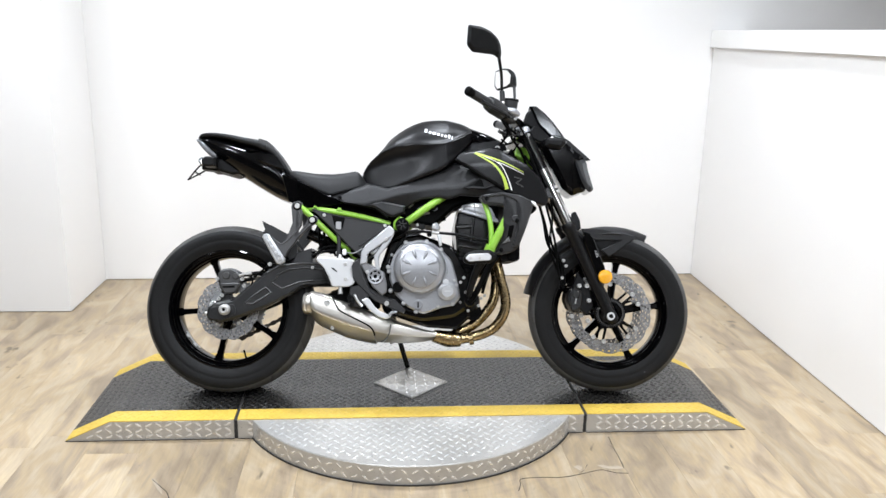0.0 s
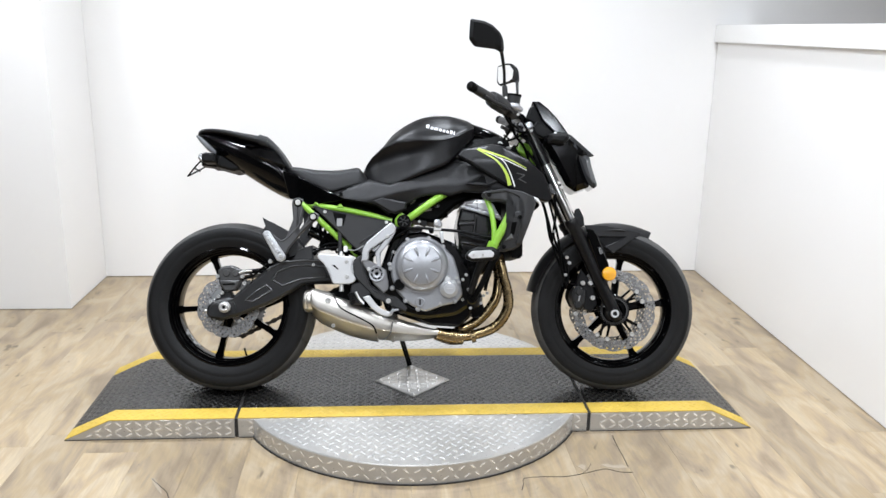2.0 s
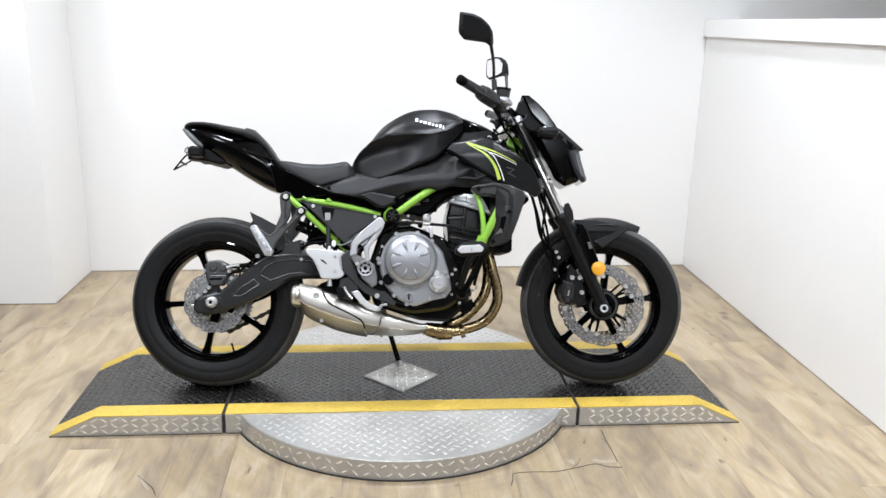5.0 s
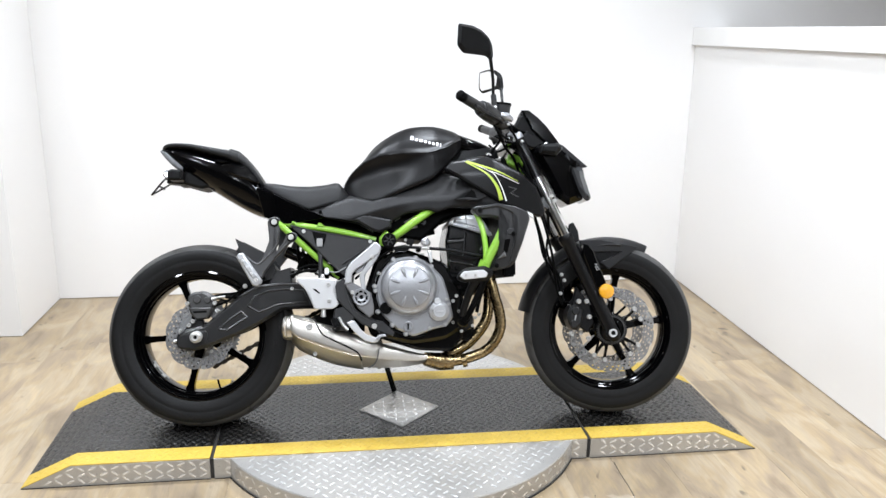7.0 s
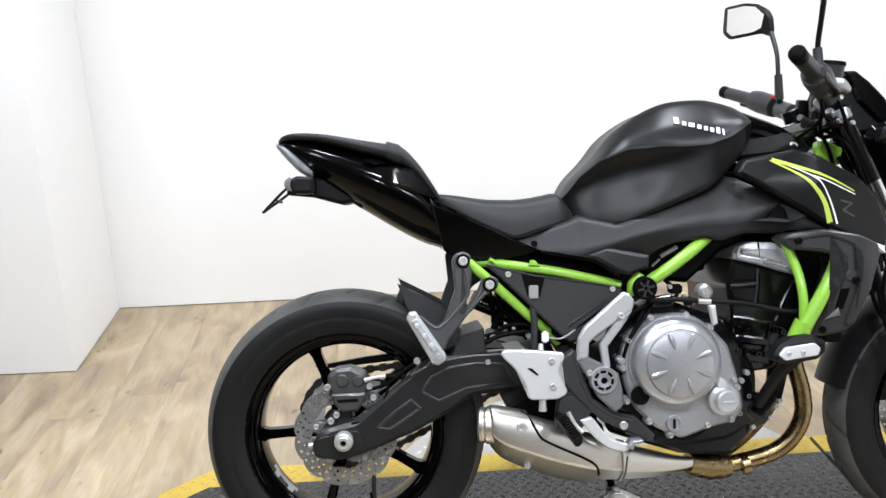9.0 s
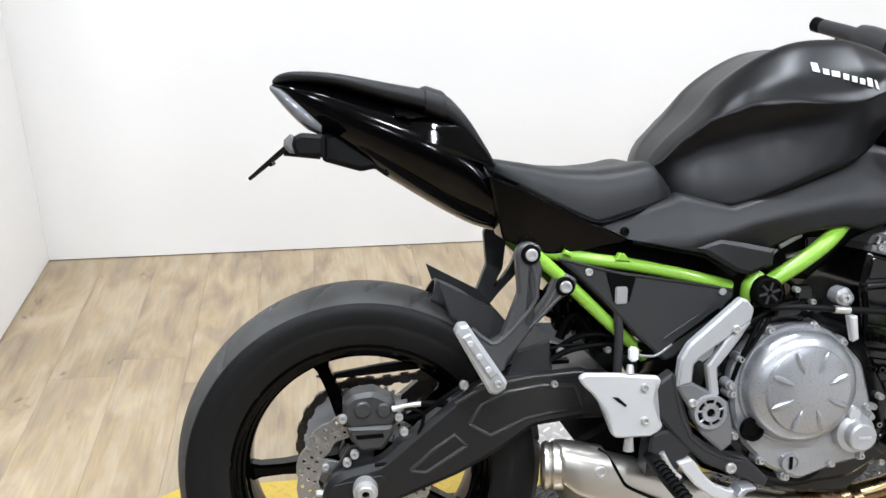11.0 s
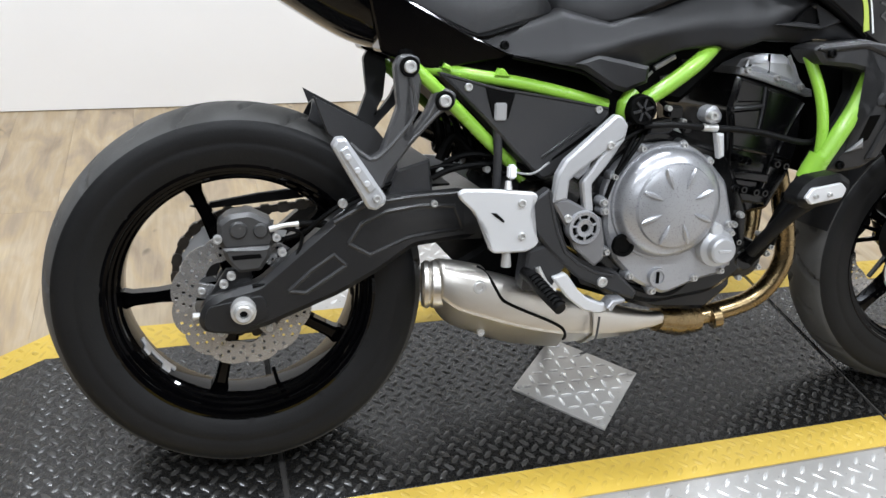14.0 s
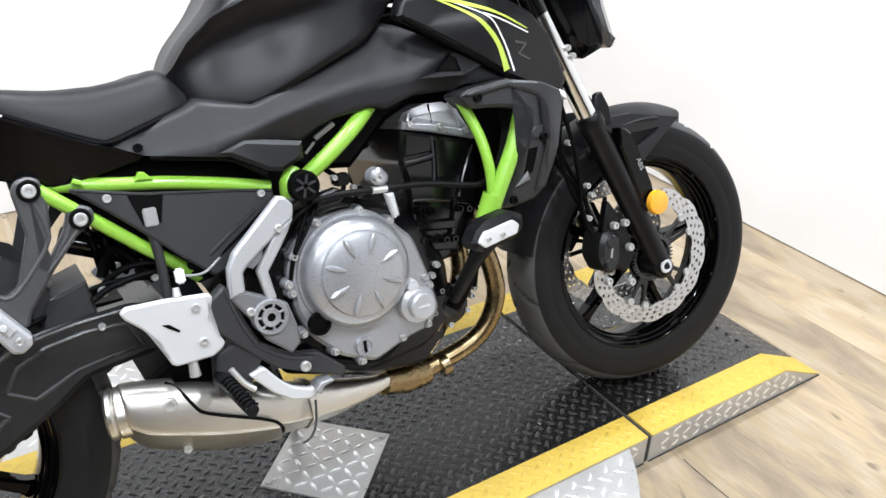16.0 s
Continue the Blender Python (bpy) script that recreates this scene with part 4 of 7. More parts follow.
# chain side
add("chain_guard", slab([(-0.079, 0.436), (0.043, 0.456), (0.135, 0.466), (0.30, 0.475), (0.30, 0.44), (0.147, 0.448), (-0.059, 0.430)], 0.085, 0.098, 0.002), PLASTIC, label="black chain guard")
bm = bmesh.new()
for (ax, az), (bx, bz) in (((0.02, 0.424), (0.42, 0.47)), ((0.03, 0.2), (0.42, 0.40))):
    count = int(math.hypot(bx - ax, bz - az) / 0.0159)
    ang = math.atan2(bz - az, bx - ax)
    for k in range(count):
        px, pz = ax + (bx - ax) * k / count, az + (bz - az) * k / count
        w = 0.006 if k % 2 else 0.0085
        ring = [(px + math.cos(ang) * u - math.sin(ang) * v, pz + math.sin(ang) * u + math.cos(ang) * v) for u, v in ((-0.012, -w * 0.5), (-0.006, -w), (0.006, -w), (0.012, -w * 0.5), (0.012, w * 0.5), (0.006, w), (-0.006, w), (-0.012, w * 0.5))]
        add_slab(bm, ring, 0.074 if k % 2 else 0.071, 0.084 if k % 2 else 0.087, 0.0008)
for k in range(24):
    ang = radians(82 + k * 200 / 24)
    px, pz = RW[0] + 0.113 * math.cos(ang), RW[1] + 0.113 * math.sin(ang)
    w = 0.006 if k % 2 else 0.0085
    ring = [(px - math.sin(ang) * u + math.cos(ang) * v, pz + math.cos(ang) * u + math.sin(ang) * v) for u, v in ((-0.012, -w * 0.5), (-0.006, -w), (0.006, -w), (0.012, -w * 0.5), (0.012, w * 0.5), (0.006, w), (-0.006, w), (-0.012, w * 0.5))]
    add_slab(bm, ring, 0.074 if k % 2 else 0.071, 0.084 if k % 2 else 0.087, 0.0008)
add("chain", finish(bm), CHAIN, label="oiled drive chain", kind="stuff")


# hugger over the rear tyre
def arc_shell(c, a0, a1, R, half, thick, drop, n=28, taper=None):
    """A curved guard round a wheel, bowed across its width."""
    bm = bmesh.new()
    us = [-1, -0.85, -0.5, 0, 0.5, 0.85, 1]
    outer, inner = [], []
    for i in range(n + 1):
        t = i / n
        a = radians(a0 + (a1 - a0) * t)
        k = taper(t) if taper else 1.0
        ro, ri = [], []
        for u in us:
            r = R - drop * abs(u) ** 2.2
            y = u * half * k
            ro.append(bm.verts.new((c[0] + r * math.cos(a), y, c[1] + r * math.sin(a))))
            ri.append(bm.verts.new((c[0] + (r - thick) * math.cos(a), y * 0.96, c[1] + (r - thick) * math.sin(a))))
        outer.append(ro)
        inner.append(ri)
    m = len(us)
    for i in range(n):
        for k in range(m - 1):
            bm.faces.new((outer[i][k], outer[i][k + 1], outer[i + 1][k + 1], outer[i + 1][k]))
            bm.faces.new((inner[i][k], inner[i + 1][k], inner[i + 1][k + 1], inner[i][k + 1]))
        for k in (0, m - 1):
            bm.faces.new((outer[i][k], outer[i + 1][k], inner[i + 1][k], inner[i][k]))
    for i in (0, n):
        for k in range(m - 1):
            bm.faces.new((outer[i][k], inner[i][k], inner[i][k + 1], outer[i][k + 1]))
    return finish(bm, 40)


hugger = add("hugger", arc_shell(RW, 36, 68, 0.342, 0.088, 0.004, 0.03, 16, lambda t: 1 - 0.45 * t), GUARD, label="dark grey rear hugger close over the tyre")
both("hugger_side", lambda: slab([(0.124, 0.643), (0.164, 0.622), (0.222, 0.592), (0.256, 0.552), (0.262, 0.50), (0.236, 0.49), (0.19, 0.548), (0.145, 0.585)], -0.094, -0.086, 0.002), GUARD, parent=hugger)

# passenger peg hangers and pegs
set_in = Vector((0.002, 0.012, -0.009))
HANG = [(0.238, 0.702), (0.244, 0.640), (0.231, 0.606), (0.218, 0.572), (0.201, 0.561), (0.166, 0.587), (0.150, 0.583), (0.192, 0.512), (0.222, 0.516), (0.227, 0.533), (0.269, 0.586), (0.308, 0.627), (0.334, 0.643), (0.336, 0.660), (0.322, 0.669), (0.302, 0.664), (0.291, 0.636), (0.259, 0.592), (0.255, 0.594), (0.275, 0.631), (0.281, 0.683), (0.277, 0.714), (0.262, 0.720), (0.246, 0.716)]
hanger = both("peg_hanger", lambda: slab(HANG, -0.172, -0.150, 0.004, round_r=0.005), CAST, "dark grey cast passenger peg bracket")
for line in ([(0.264, 0.684), (0.272, 0.634), (0.246, 0.597), (0.219, 0.569), (0.200, 0.562), (0.170, 0.586)], [(0.305, 0.656), (0.294, 0.630), (0.258, 0.583), (0.300, 0.626), (0.318, 0.642)]):
    add("ridge", tube([(x, -0.1715, z) for x, z in line], 0.0036, 8, 2), CAST, hanger)
add("slot", slab([(0.304, 0.660), (0.290, 0.634), (0.262, 0.590), (0.300, 0.629), (0.312, 0.643)], -0.1665, -0.160, 0.001), DARK, hanger)
for x, z in ((0.261, 0.701), (0.316, 0.650)):
    bolt(x, -0.176, z, 0.0098, hanger, STEEL, 0.007)
    add("bolt_collar", lathe([(0.010, -0.003), (0.0138, -0.003), (0.0152, 0.0), (0.0152, 0.01)], x, z, 24, cy=-0.176), DARK, hanger)
ppeg = both("passenger_peg", lambda: slab([(0.140, 0.585), (0.147, 0.597), (0.160, 0.598), (0.221, 0.507), (0.219, 0.496), (0.205, 0.487), (0.193, 0.490)], -0.200, -0.168, 0.004, round_r=0.003), BAR_SILVER, "folded bright alloy passenger peg")
add("peg_rubber", slab([(0.150, 0.580), (0.162, 0.587), (0.205, 0.523), (0.194, 0.514)], -0.2055, -0.199, 0.002, round_r=0.003), BAR_SILVER, ppeg, "worn pale rubber pad")
for k in range(3):
    x, z = 0.162 + 0.0140 * k, 0.571 - 0.0205 * k
    add("pad_stud", lathe([(0, -0.003), (0.004, -0.003), (0.0052, 0.0), (0.0052, 0.002)], x, z, 10, cy=-0.2055), SILVER_L, ppeg)
bolt(0.205, -0.206, 0.507, 0.006, ppeg)

set_in = Vector((0, 0, 0))

# ---- frame tubes ----
both("frame_tube", lambda: tube([(0.290, -0.118, 0.690), (0.360, -0.132, 0.680), (0.450, -0.137, 0.666), (0.530, -0.139, 0.649), (0.600, -0.138, 0.631)], 0.0104, 14), GREEN, "lime green painted frame tube")
both("frame_tube", lambda: tube([(0.650, -0.150, 0.632), (0.700, -0.160, 0.667), (0.750, -0.160, 0.704), (0.800, -0.132, 0.738)], 0.0135, 14), GREEN, "lime green painted frame tube")
both("frame_tube", lambda: tube([(0.262, -0.150, 0.700), (0.300, -0.150, 0.666), (0.343, -0.142, 0.627), (0.396, -0.128, 0.578), (0.448, -0.112, 0.532), (0.475, -0.095, 0.505)], 0.0102, 14), GREEN, "lime green painted frame tube")
both("frame_tube", lambda: tube([(0.937, -0.176, 0.724), (0.942, -0.184, 0.712), (0.959, -0.201, 0.655), (0.966, -0.210, 0.60), (0.966, -0.211, 0.545)], 0.0095, 14), GREEN, "lime green painted frame tube")
both("frame_tube", lambda: tube([(1.038, -0.222, 0.692), (1.010, -0.226, 0.630), (0.966, -0.217, 0.545), (0.952, -0.210, 0.518)], 0.0148, 14), GREEN, "lime green painted frame tube")
both("frame_joint", lambda: tube([(0.966, -0.214, 0.552), (0.950, -0.206, 0.510)], 0.0195, 14), GREEN)
add("frame_lug", tube([(0.622, -0.15, 0.612), (0.626, -0.155, 0.632), (0.640, -0.150, 0.655)], [0.010, 0.015, 0.012], 12), GREEN)
add("steering_head", tube([(1.092, 0, 0.915), (1.125, 0, 0.85)], [0.028, 0.026], 18), GREEN, label="lime green steering head")
both("head_bracket", lambda: slab([(1.070, 0.905), (1.076, 0.940), (1.100, 0.938), (1.132, 0.922), (1.124, 0.884), (1.095, 0.892)], -0.066, -0.040, 0.005, round_r=0.005), GREEN, "lime green steering head bracket")
add("head_gusset", slab([(0.86, 0.78), (1.06, 0.935), (1.11, 0.84), (1.03, 0.76)], -0.05, 0.05, 0.006), DARK)
add("under_tank", slab([(0.56, 0.78), (0.62, 0.80), (0.80, 0.86), (0.98, 0.89), (1.06, 0.80), (0.98, 0.74), (0.82, 0.735), (0.70, 0.70), (0.60, 0.69)], -0.105, 0.105, 0.01), DARK, label="black ducting below the tank")
add("frame_tab", slab([(0.402, 0.678), (0.409, 0.690), (0.417, 0.689), (0.428, 0.676)], -0.150, -0.138, 0.002), GREEN)
add("frame_tab", slab([(0.318, 0.690), (0.322, 0.697), (0.332, 0.692), (0.332, 0.684)], -0.148, -0.136, 0.002), GREEN)
pivot = add("pivot_cap", lathe([(0, -0.012), (0.005, -0.012), (0.006, -0.014), (0.018, -0.014), (0.0185, -0.018), (0.0225, -0.018), (0.0245, -0.014), (0.025, 0.012)], 0.644, 0.627, 28, cy=-0.168), DARK, label="round black plastic pivot cap")
for k in range(6):
    a = radians(60 * k + 15)
    add("cap_rib", tube([(0.644 + 0.004 * math.cos(a), -0.1835, 0.627 + 0.004 * math.sin(a)), (0.644 + 0.019 * math.cos(a), -0.1835, 0.627 + 0.019 * math.sin(a))], 0.0026, 6), GUARD, pivot)

# ---- body panels ----
# tank
TANK = [(0.490, 0.806, 0.822, 0.050), (0.500, 0.790, 0.845, 0.085), (0.520, 0.772, 0.872, 0.108), (0.560, 0.764, 0.912, 0.130), (0.600, 0.758, 0.960, 0.146), (0.660, 0.780, 1.002, 0.160), (0.720, 0.805, 1.026, 0.168), (0.790, 0.835, 1.032, 0.168), (0.830, 0.868, 1.028, 0.158), (0.875, 0.918, 1.017, 0.140), (0.900, 0.952, 1.006, 0.115)]


RIDGE = [(0.49, 0.818), (0.525, 0.868), (0.56, 0.898), (0.62, 0.922), (0.68, 0.926), (0.75, 0.925), (0.79, 0.928), (0.84, 0.945), (0.90, 0.980)]


def tank_profile(x):
    lo, hi, hw = between(TANK, x)
    hr = min(0.9, max(0.2, (between(RIDGE, x)[0] - lo) / max(0.02, hi - lo)))
    k = min(1, max(0.15, (x - 0.49) / 0.06)) * min(1, max(0.0, (0.80 - x) / 0.14)) ** 1.5
    up = 1 - hr
    return [(0, 0), (0.5, 0), (0.92, 0.0), (0.985, 0.02), (1.0, 0.06), (1 - 0.05 * k, hr * 0.28), (1 - 0.16 * k, hr * 0.62), (1 - 0.13 * k, hr * 0.82), (1 - 0.05 * k, hr * 0.95), (1 - 0.045 * k, hr), (0.92, hr + up * 0.16), (0.83, hr + up * 0.45), (0.66, hr + up * 0.78), (0.56, hr + up * 0.93), (0.47, 1.0), (0.30, 0.985), (0, 0.98)]


def tank_y(x, z):
    lo, hi, hw = between(TANK, x)
    h = (z - lo) / (hi - lo)
    line = [(p.x, p.z) for p in smooth_path([(a, 0, q) for a, q in tank_profile(x)[3:]], 4)]
    for (a, p), (c, q) in zip(line, line[1:]):
        if p <= h <= q:
            return -hw * (a + (c - a) * (h - p) / max(1e-6, q - p))
    return -hw * 0.5


tank = add("fuel_tank", ring_loft(TANK, 64, tank_profile, 4, 40), SATIN, label="satin black sculpted fuel tank")
# maker's mark on the tank, as plain slanted white blocks
for k, (w, hgt) in enumerate(((0.0105, 0.0155), (0.0085, 0.0095), (0.0120, 0.0095), (0.0085, 0.0095), (0.0080, 0.0095), (0.0085, 0.0095), (0.0080, 0.0140), (0.0035, 0.0140))):
    x0 = 0.722 + (0.0, 0.0145, 0.0262, 0.0415, 0.0535, 0.0650, 0.0770, 0.0885)[k] * 1.13
    z0 = 0.975 - (x0 - 0.722) * 0.27
    bm = bmesh.new()
    add_slab(bm, [(x0, z0), (x0 + w, z0 - 0.002), (x0 + w + 0.002, z0 - 0.002 + hgt), (x0 + 0.002, z0 + hgt)], -0.001, 0.001, 0.0002)
    for v in bm.verts:
        v.co.y += tank_y(v.co.x, v.co.z) - 0.0022
    add("logo_block", finish(bm), MARK, tank)
add("tank_cover", loft(resample([(0.80, 0.99, 1.030, 0.09), (0.86, 0.955, 1.021, 0.10), (0.92, 0.93, 1.002, 0.10), (0.98, 0.915, 0.982, 0.085), (1.03, 0.905, 0.955, 0.07)], 16), 24, 3.0), GLOSS, label="gloss black cover between tank and bars")
both("tank_trim", lambda: slab([(0.842, 0.886), (0.900, 0.952), (0.968, 0.972), (1.03, 0.945), (1.035, 0.905), (0.964, 0.908), (0.87, 0.900)], -0.135, -0.09, 0.006, lambda x, z: 0.06 * max(0, (z - 0.90)) / 0.07 + 0.10 * max(0, x - 0.95), 0.02, 0.006), DARK, "black plastic trim beside the tank")
seat = add("rider_seat", ring_loft([(0.205, 0.822, 0.838, 0.070), (0.256, 0.797, 0.832, 0.105), (0.318, 0.764, 0.822, 0.127), (0.367, 0.741, 0.820, 0.135), (0.383, 0.739, 0.820, 0.136), (0.43, 0.753, 0.825, 0.134), (0.470, 0.765, 0.832, 0.128), (0.490, 0.771, 0.816, 0.120), (0.507, 0.776, 0.794, 0.108)], 40, lambda x: [(0, 0), (0.6, 0), (0.95, 0.0), (0.995, 0.03), (1.0, 0.10), (0.975, 0.45), (0.92, 0.74), (0.82, 0.92), (0.62, 1.0), (0, 0.97)], 4, 40), VINYL, label="low black vinyl rider seat")
add("seat_piping", tube([(0.256, -0.108, 0.795), (0.318, -0.129, 0.763), (0.375, -0.137, 0.738), (0.43, -0.136, 0.751), (0.50, -0.115, 0.773)], 0.0028, 8), DARK, seat)
pillion = add("pillion_seat", loft(resample([(-0.133, 0.958, 0.963, 0.030), (-0.120, 0.956, 0.972, 0.055), (-0.09, 0.957, 0.976, 0.075), (-0.03, 0.950, 0.972, 0.092), (0.05, 0.926, 0.958, 0.104), (0.11, 0.908, 0.948, 0.108), (0.142, 0.892, 0.940, 0.106), (0.175, 0.868, 0.906, 0.10), (0.205, 0.830, 0.862, 0.09), (0.224, 0.815, 0.829, 0.078)], 36), 36, 3.6), VINYL, label="slim black vinyl pillion seat on the tail")
add("seat_strap", loft([(0.106, 0.905, 0.953, 0.112), (0.110, 0.903, 0.954, 0.113), (0.134, 0.893, 0.947, 0.111), (0.138, 0.893, 0.944, 0.109)], 36, 3.6), VINYL, pillion, "ribbed black grab strap")
# tail
TAIL = [(-0.133, 0.950, 0.957, 0.040), (-0.10, 0.915, 0.960, 0.068), (-0.058, 0.876, 0.956, 0.085), (0.02, 0.825, 0.936, 0.104), (0.105, 0.772, 0.912, 0.118), (0.173, 0.734, 0.882, 0.122), (0.215, 0.718, 0.818, 0.124), (0.27, 0.703, 0.785, 0.118), (0.30, 0.705, 0.760, 0.10)]


def tail_pinch(x, h):
    return 1 - 0.45 * max(0, 0.55 - h) ** 1.2


tail = add("tail_cowl", loft(resample(TAIL, 34), 40, 3.0, tail_pinch), GLOSS, label="gloss black sharp tail cowl")
both("cowl_panel", lambda: slab([(0.062, 0.898), (0.104, 0.902), (0.168, 0.886), (0.198, 0.850), (0.214, 0.824), (0.146, 0.846), (0.074, 0.872)], -0.129, -0.10, 0.006, lambda x, z: 0.012 * max(0, 0.12 - x) / 0.06 + 0.30 * (z - 0.84), 0.014, 0.008), GLOSS, "raised gloss panel", parent=tail)
both("cowl_front", lambda: slab([(0.200, 0.812), (0.255, 0.792), (0.318, 0.761), (0.366, 0.737), (0.383, 0.731), (0.428, 0.712), (0.416, 0.703), (0.354, 0.694), (0.321, 0.684), (0.272, 0.694), (0.225, 0.712)], -0.158, -0.09, 0.003, lambda x, z: 0.25 * max(0, 0.26 - x) + 0.22 * (0.80 - z), 0.02, 0.005), GLOSS, "gloss black lower cowl", parent=tail)
add("tail_lamp", loft(resample([(-0.136, 0.944, 0.955, 0.045), (-0.115, 0.918, 0.948, 0.066), (-0.085, 0.888, 0.925, 0.074), (-0.055, 0.874, 0.898, 0.070)], 14), 28, 3.5), LENS, tail, "clear angular tail lamp lens")
add("undertail", slab([(-0.056, 0.876), (-0.009, 0.884), (0.055, 0.850), (0.050, 0.806), (0.029, 0.822), (0.006, 0.817), (-0.055, 0.834)], -0.066, 0.066, 0.008, round_r=0.006, both=True), PLASTIC, label="black plastic undertail")
both("cowl_strip", lambda: slab([(0.058, 0.919), (0.086, 0.912), (0.114, 0.902), (0.080, 0.900), (0.057, 0.905)], -0.113, -0.09, 0.003, lambda x, z: 1.1 * max(0, z - 0.902), 0.01), GLOSS, parent=tail)
ind = both("rear_indicator", lambda: slab([(-0.098, 0.872), (-0.086, 0.879), (-0.050, 0.876), (-0.049, 0.841), (-0.092, 0.841), (-0.101, 0.858)], -0.112, -0.050, 0.007, round_r=0.005, both=True), PLASTIC, "small black rear indicator")
add("indicator_lens", slab([(-0.112, 0.868), (-0.102, 0.877), (-0.092, 0.872), (-0.090, 0.846), (-0.104, 0.848), (-0.113, 0.858)], -0.106, -0.058, 0.005, both=True), LENS, ind)
bracket = add("plate_bracket", slab([(-0.062, 0.846), (-0.06, 0.836), (-0.118, 0.842), (-0.116, 0.858)], -0.03, 0.03, 0.002), PLASTIC, label="bare black number plate bracket")
bm = bmesh.new()
for y0, y1 in ((-0.05, 0.0), (0.05, 0.0)):
    add_tube(bm, [(-0.116, y0, 0.854), (-0.135, y0 * 0.8, 0.838), (-0.176, y1, 0.804)], 0.0032, 8)
add_tube(bm, [(-0.116, -0.05, 0.854), (-0.116, 0.05, 0.854)], 0.0032, 8)
add_tube(bm, [(-0.139, -0.03, 0.828), (-0.139, 0.03, 0.828)], 0.0035, 8)
add("bracket_arm", finish(bm), PLASTIC, bracket)

# side panels
CREASE = [(0.40, 0.70), (0.513, 0.702), (0.561, 0.712), (0.62, 0.730), (0.693, 0.746), (0.756, 0.757), (0.861, 0.764), (0.934, 0.800), (1.05, 0.80)]


COVER_LOW = [(0.380, 0.733), (0.422, 0.712), (0.538, 0.690), (0.655, 0.689), (0.690, 0.712), (0.714, 0.721), (0.778, 0.730), (0.810, 0.722), (0.857, 0.738), (0.930, 0.736), (0.952, 0.744), (1.02, 0.739), (1.045, 0.742)]
COVER_HIGH = [(0.380, 0.737), (0.430, 0.750), (0.506, 0.777), (0.510, 0.784), (0.592, 0.762), (0.670, 0.786), (0.749, 0.818), (0.792, 0.835), (0.826, 0.864), (0.858, 0.855), (0.990, 0.780), (1.045, 0.747)]


def cover_place(x, z):
    c = between(CREASE, x)[0]
    up = 0.50 * max(0, z - c - 0.008) - 0.12 * max(0, x - 0.80) + 0.20 * max(0, 0.52 - x)
    return -0.172 + up + between([(0.66, 0.42), (0.72, 0.05), (0.84, 0.05), (0.90, 0.30)], x)[0] * max(0, c - z) * min(1, max(0, (x - 0.50) / 0.06)) * min(1, max(0, (0.96 - x) / 0.05))


both("side_cover", lambda: strip_panel(0.380, 1.045, 110, COVER_LOW, CREASE, COVER_HIGH, cover_place, 0.03), GREY, "graphite satin side cover with a sharp crease")
both("knee_panel", lambda: slab([(0.521, 0.699), (0.564, 0.714), (0.654, 0.696), (0.652, 0.670), (0.614, 0.655), (0.592, 0.660), (0.541, 0.690)], -0.180, -0.14, 0.007, lambda x, z: 0.30 * max(0, z - 0.70) + 0.12 * max(0, 0.56 - x), 0.5), GREY, "graphite satin lower side cover")
add("cover_lip", tube([(0.43, -0.15, 0.708), (0.535, -0.16, 0.688), (0.56, -0.165, 0.676), (0.592, -0.168, 0.654)], 0.004, 8), DARK)
both("vent_frame", lambda: slab([(0.868, 0.764), (0.942, 0.757), (0.984, 0.772), (0.932, 0.800), (0.925, 0.795), (0.962, 0.774), (0.938, 0.766), (0.905, 0.770)], -0.184, -0.165, 0.003, lambda x, z: -0.12 * max(0, x - 0.80), 0.03), GUARD, "grey air vent edge")
both("vent", lambda: slab([(0.900, 0.770), (0.938, 0.766), (0.962, 0.774), (0.926, 0.796), (0.910, 0.782)], -0.179, -0.16, 0.001, lambda x, z: -0.12 * max(0, x - 0.80), 0.03), DARK)


def shroud_warp(x, z):
    return 0.055 * max(0, x - 1.0) / 0.18 + 0.22 * max(0, 0.93 - x) ** 1.5 + 0.55 * max(0, z - 0.845) + 0.10 * max(0, 0.80 - z) * max(0, 1.05 - x) / 0.1


SHROUD = [(0.834, 0.865), (0.853, 0.893), (0.964, 0.912), (1.005, 0.902), (1.094, 0.856), (1.150, 0.806), (1.170, 0.765), (1.184, 0.722), (1.166, 0.703), (1.100, 0.718), (1.028, 0.746), (0.944, 0.797), (0.88, 0.836)]
shroud = both("radiator_shroud", lambda: slab(SHROUD, -0.220, -0.19, 0.006, shroud_warp, 0.02, 0.006, angle=38), SATIN, "satin black radiator shroud with lime and white stripes")
both("shroud_edge", lambda: tube([(x, -0.214 + shroud_warp(x, z), z) for x, z in ((0.845, 0.862), (0.90, 0.824), (0.944, 0.798), (1.026, 0.749))], 0.006, 8), DARK, parent=shroud)


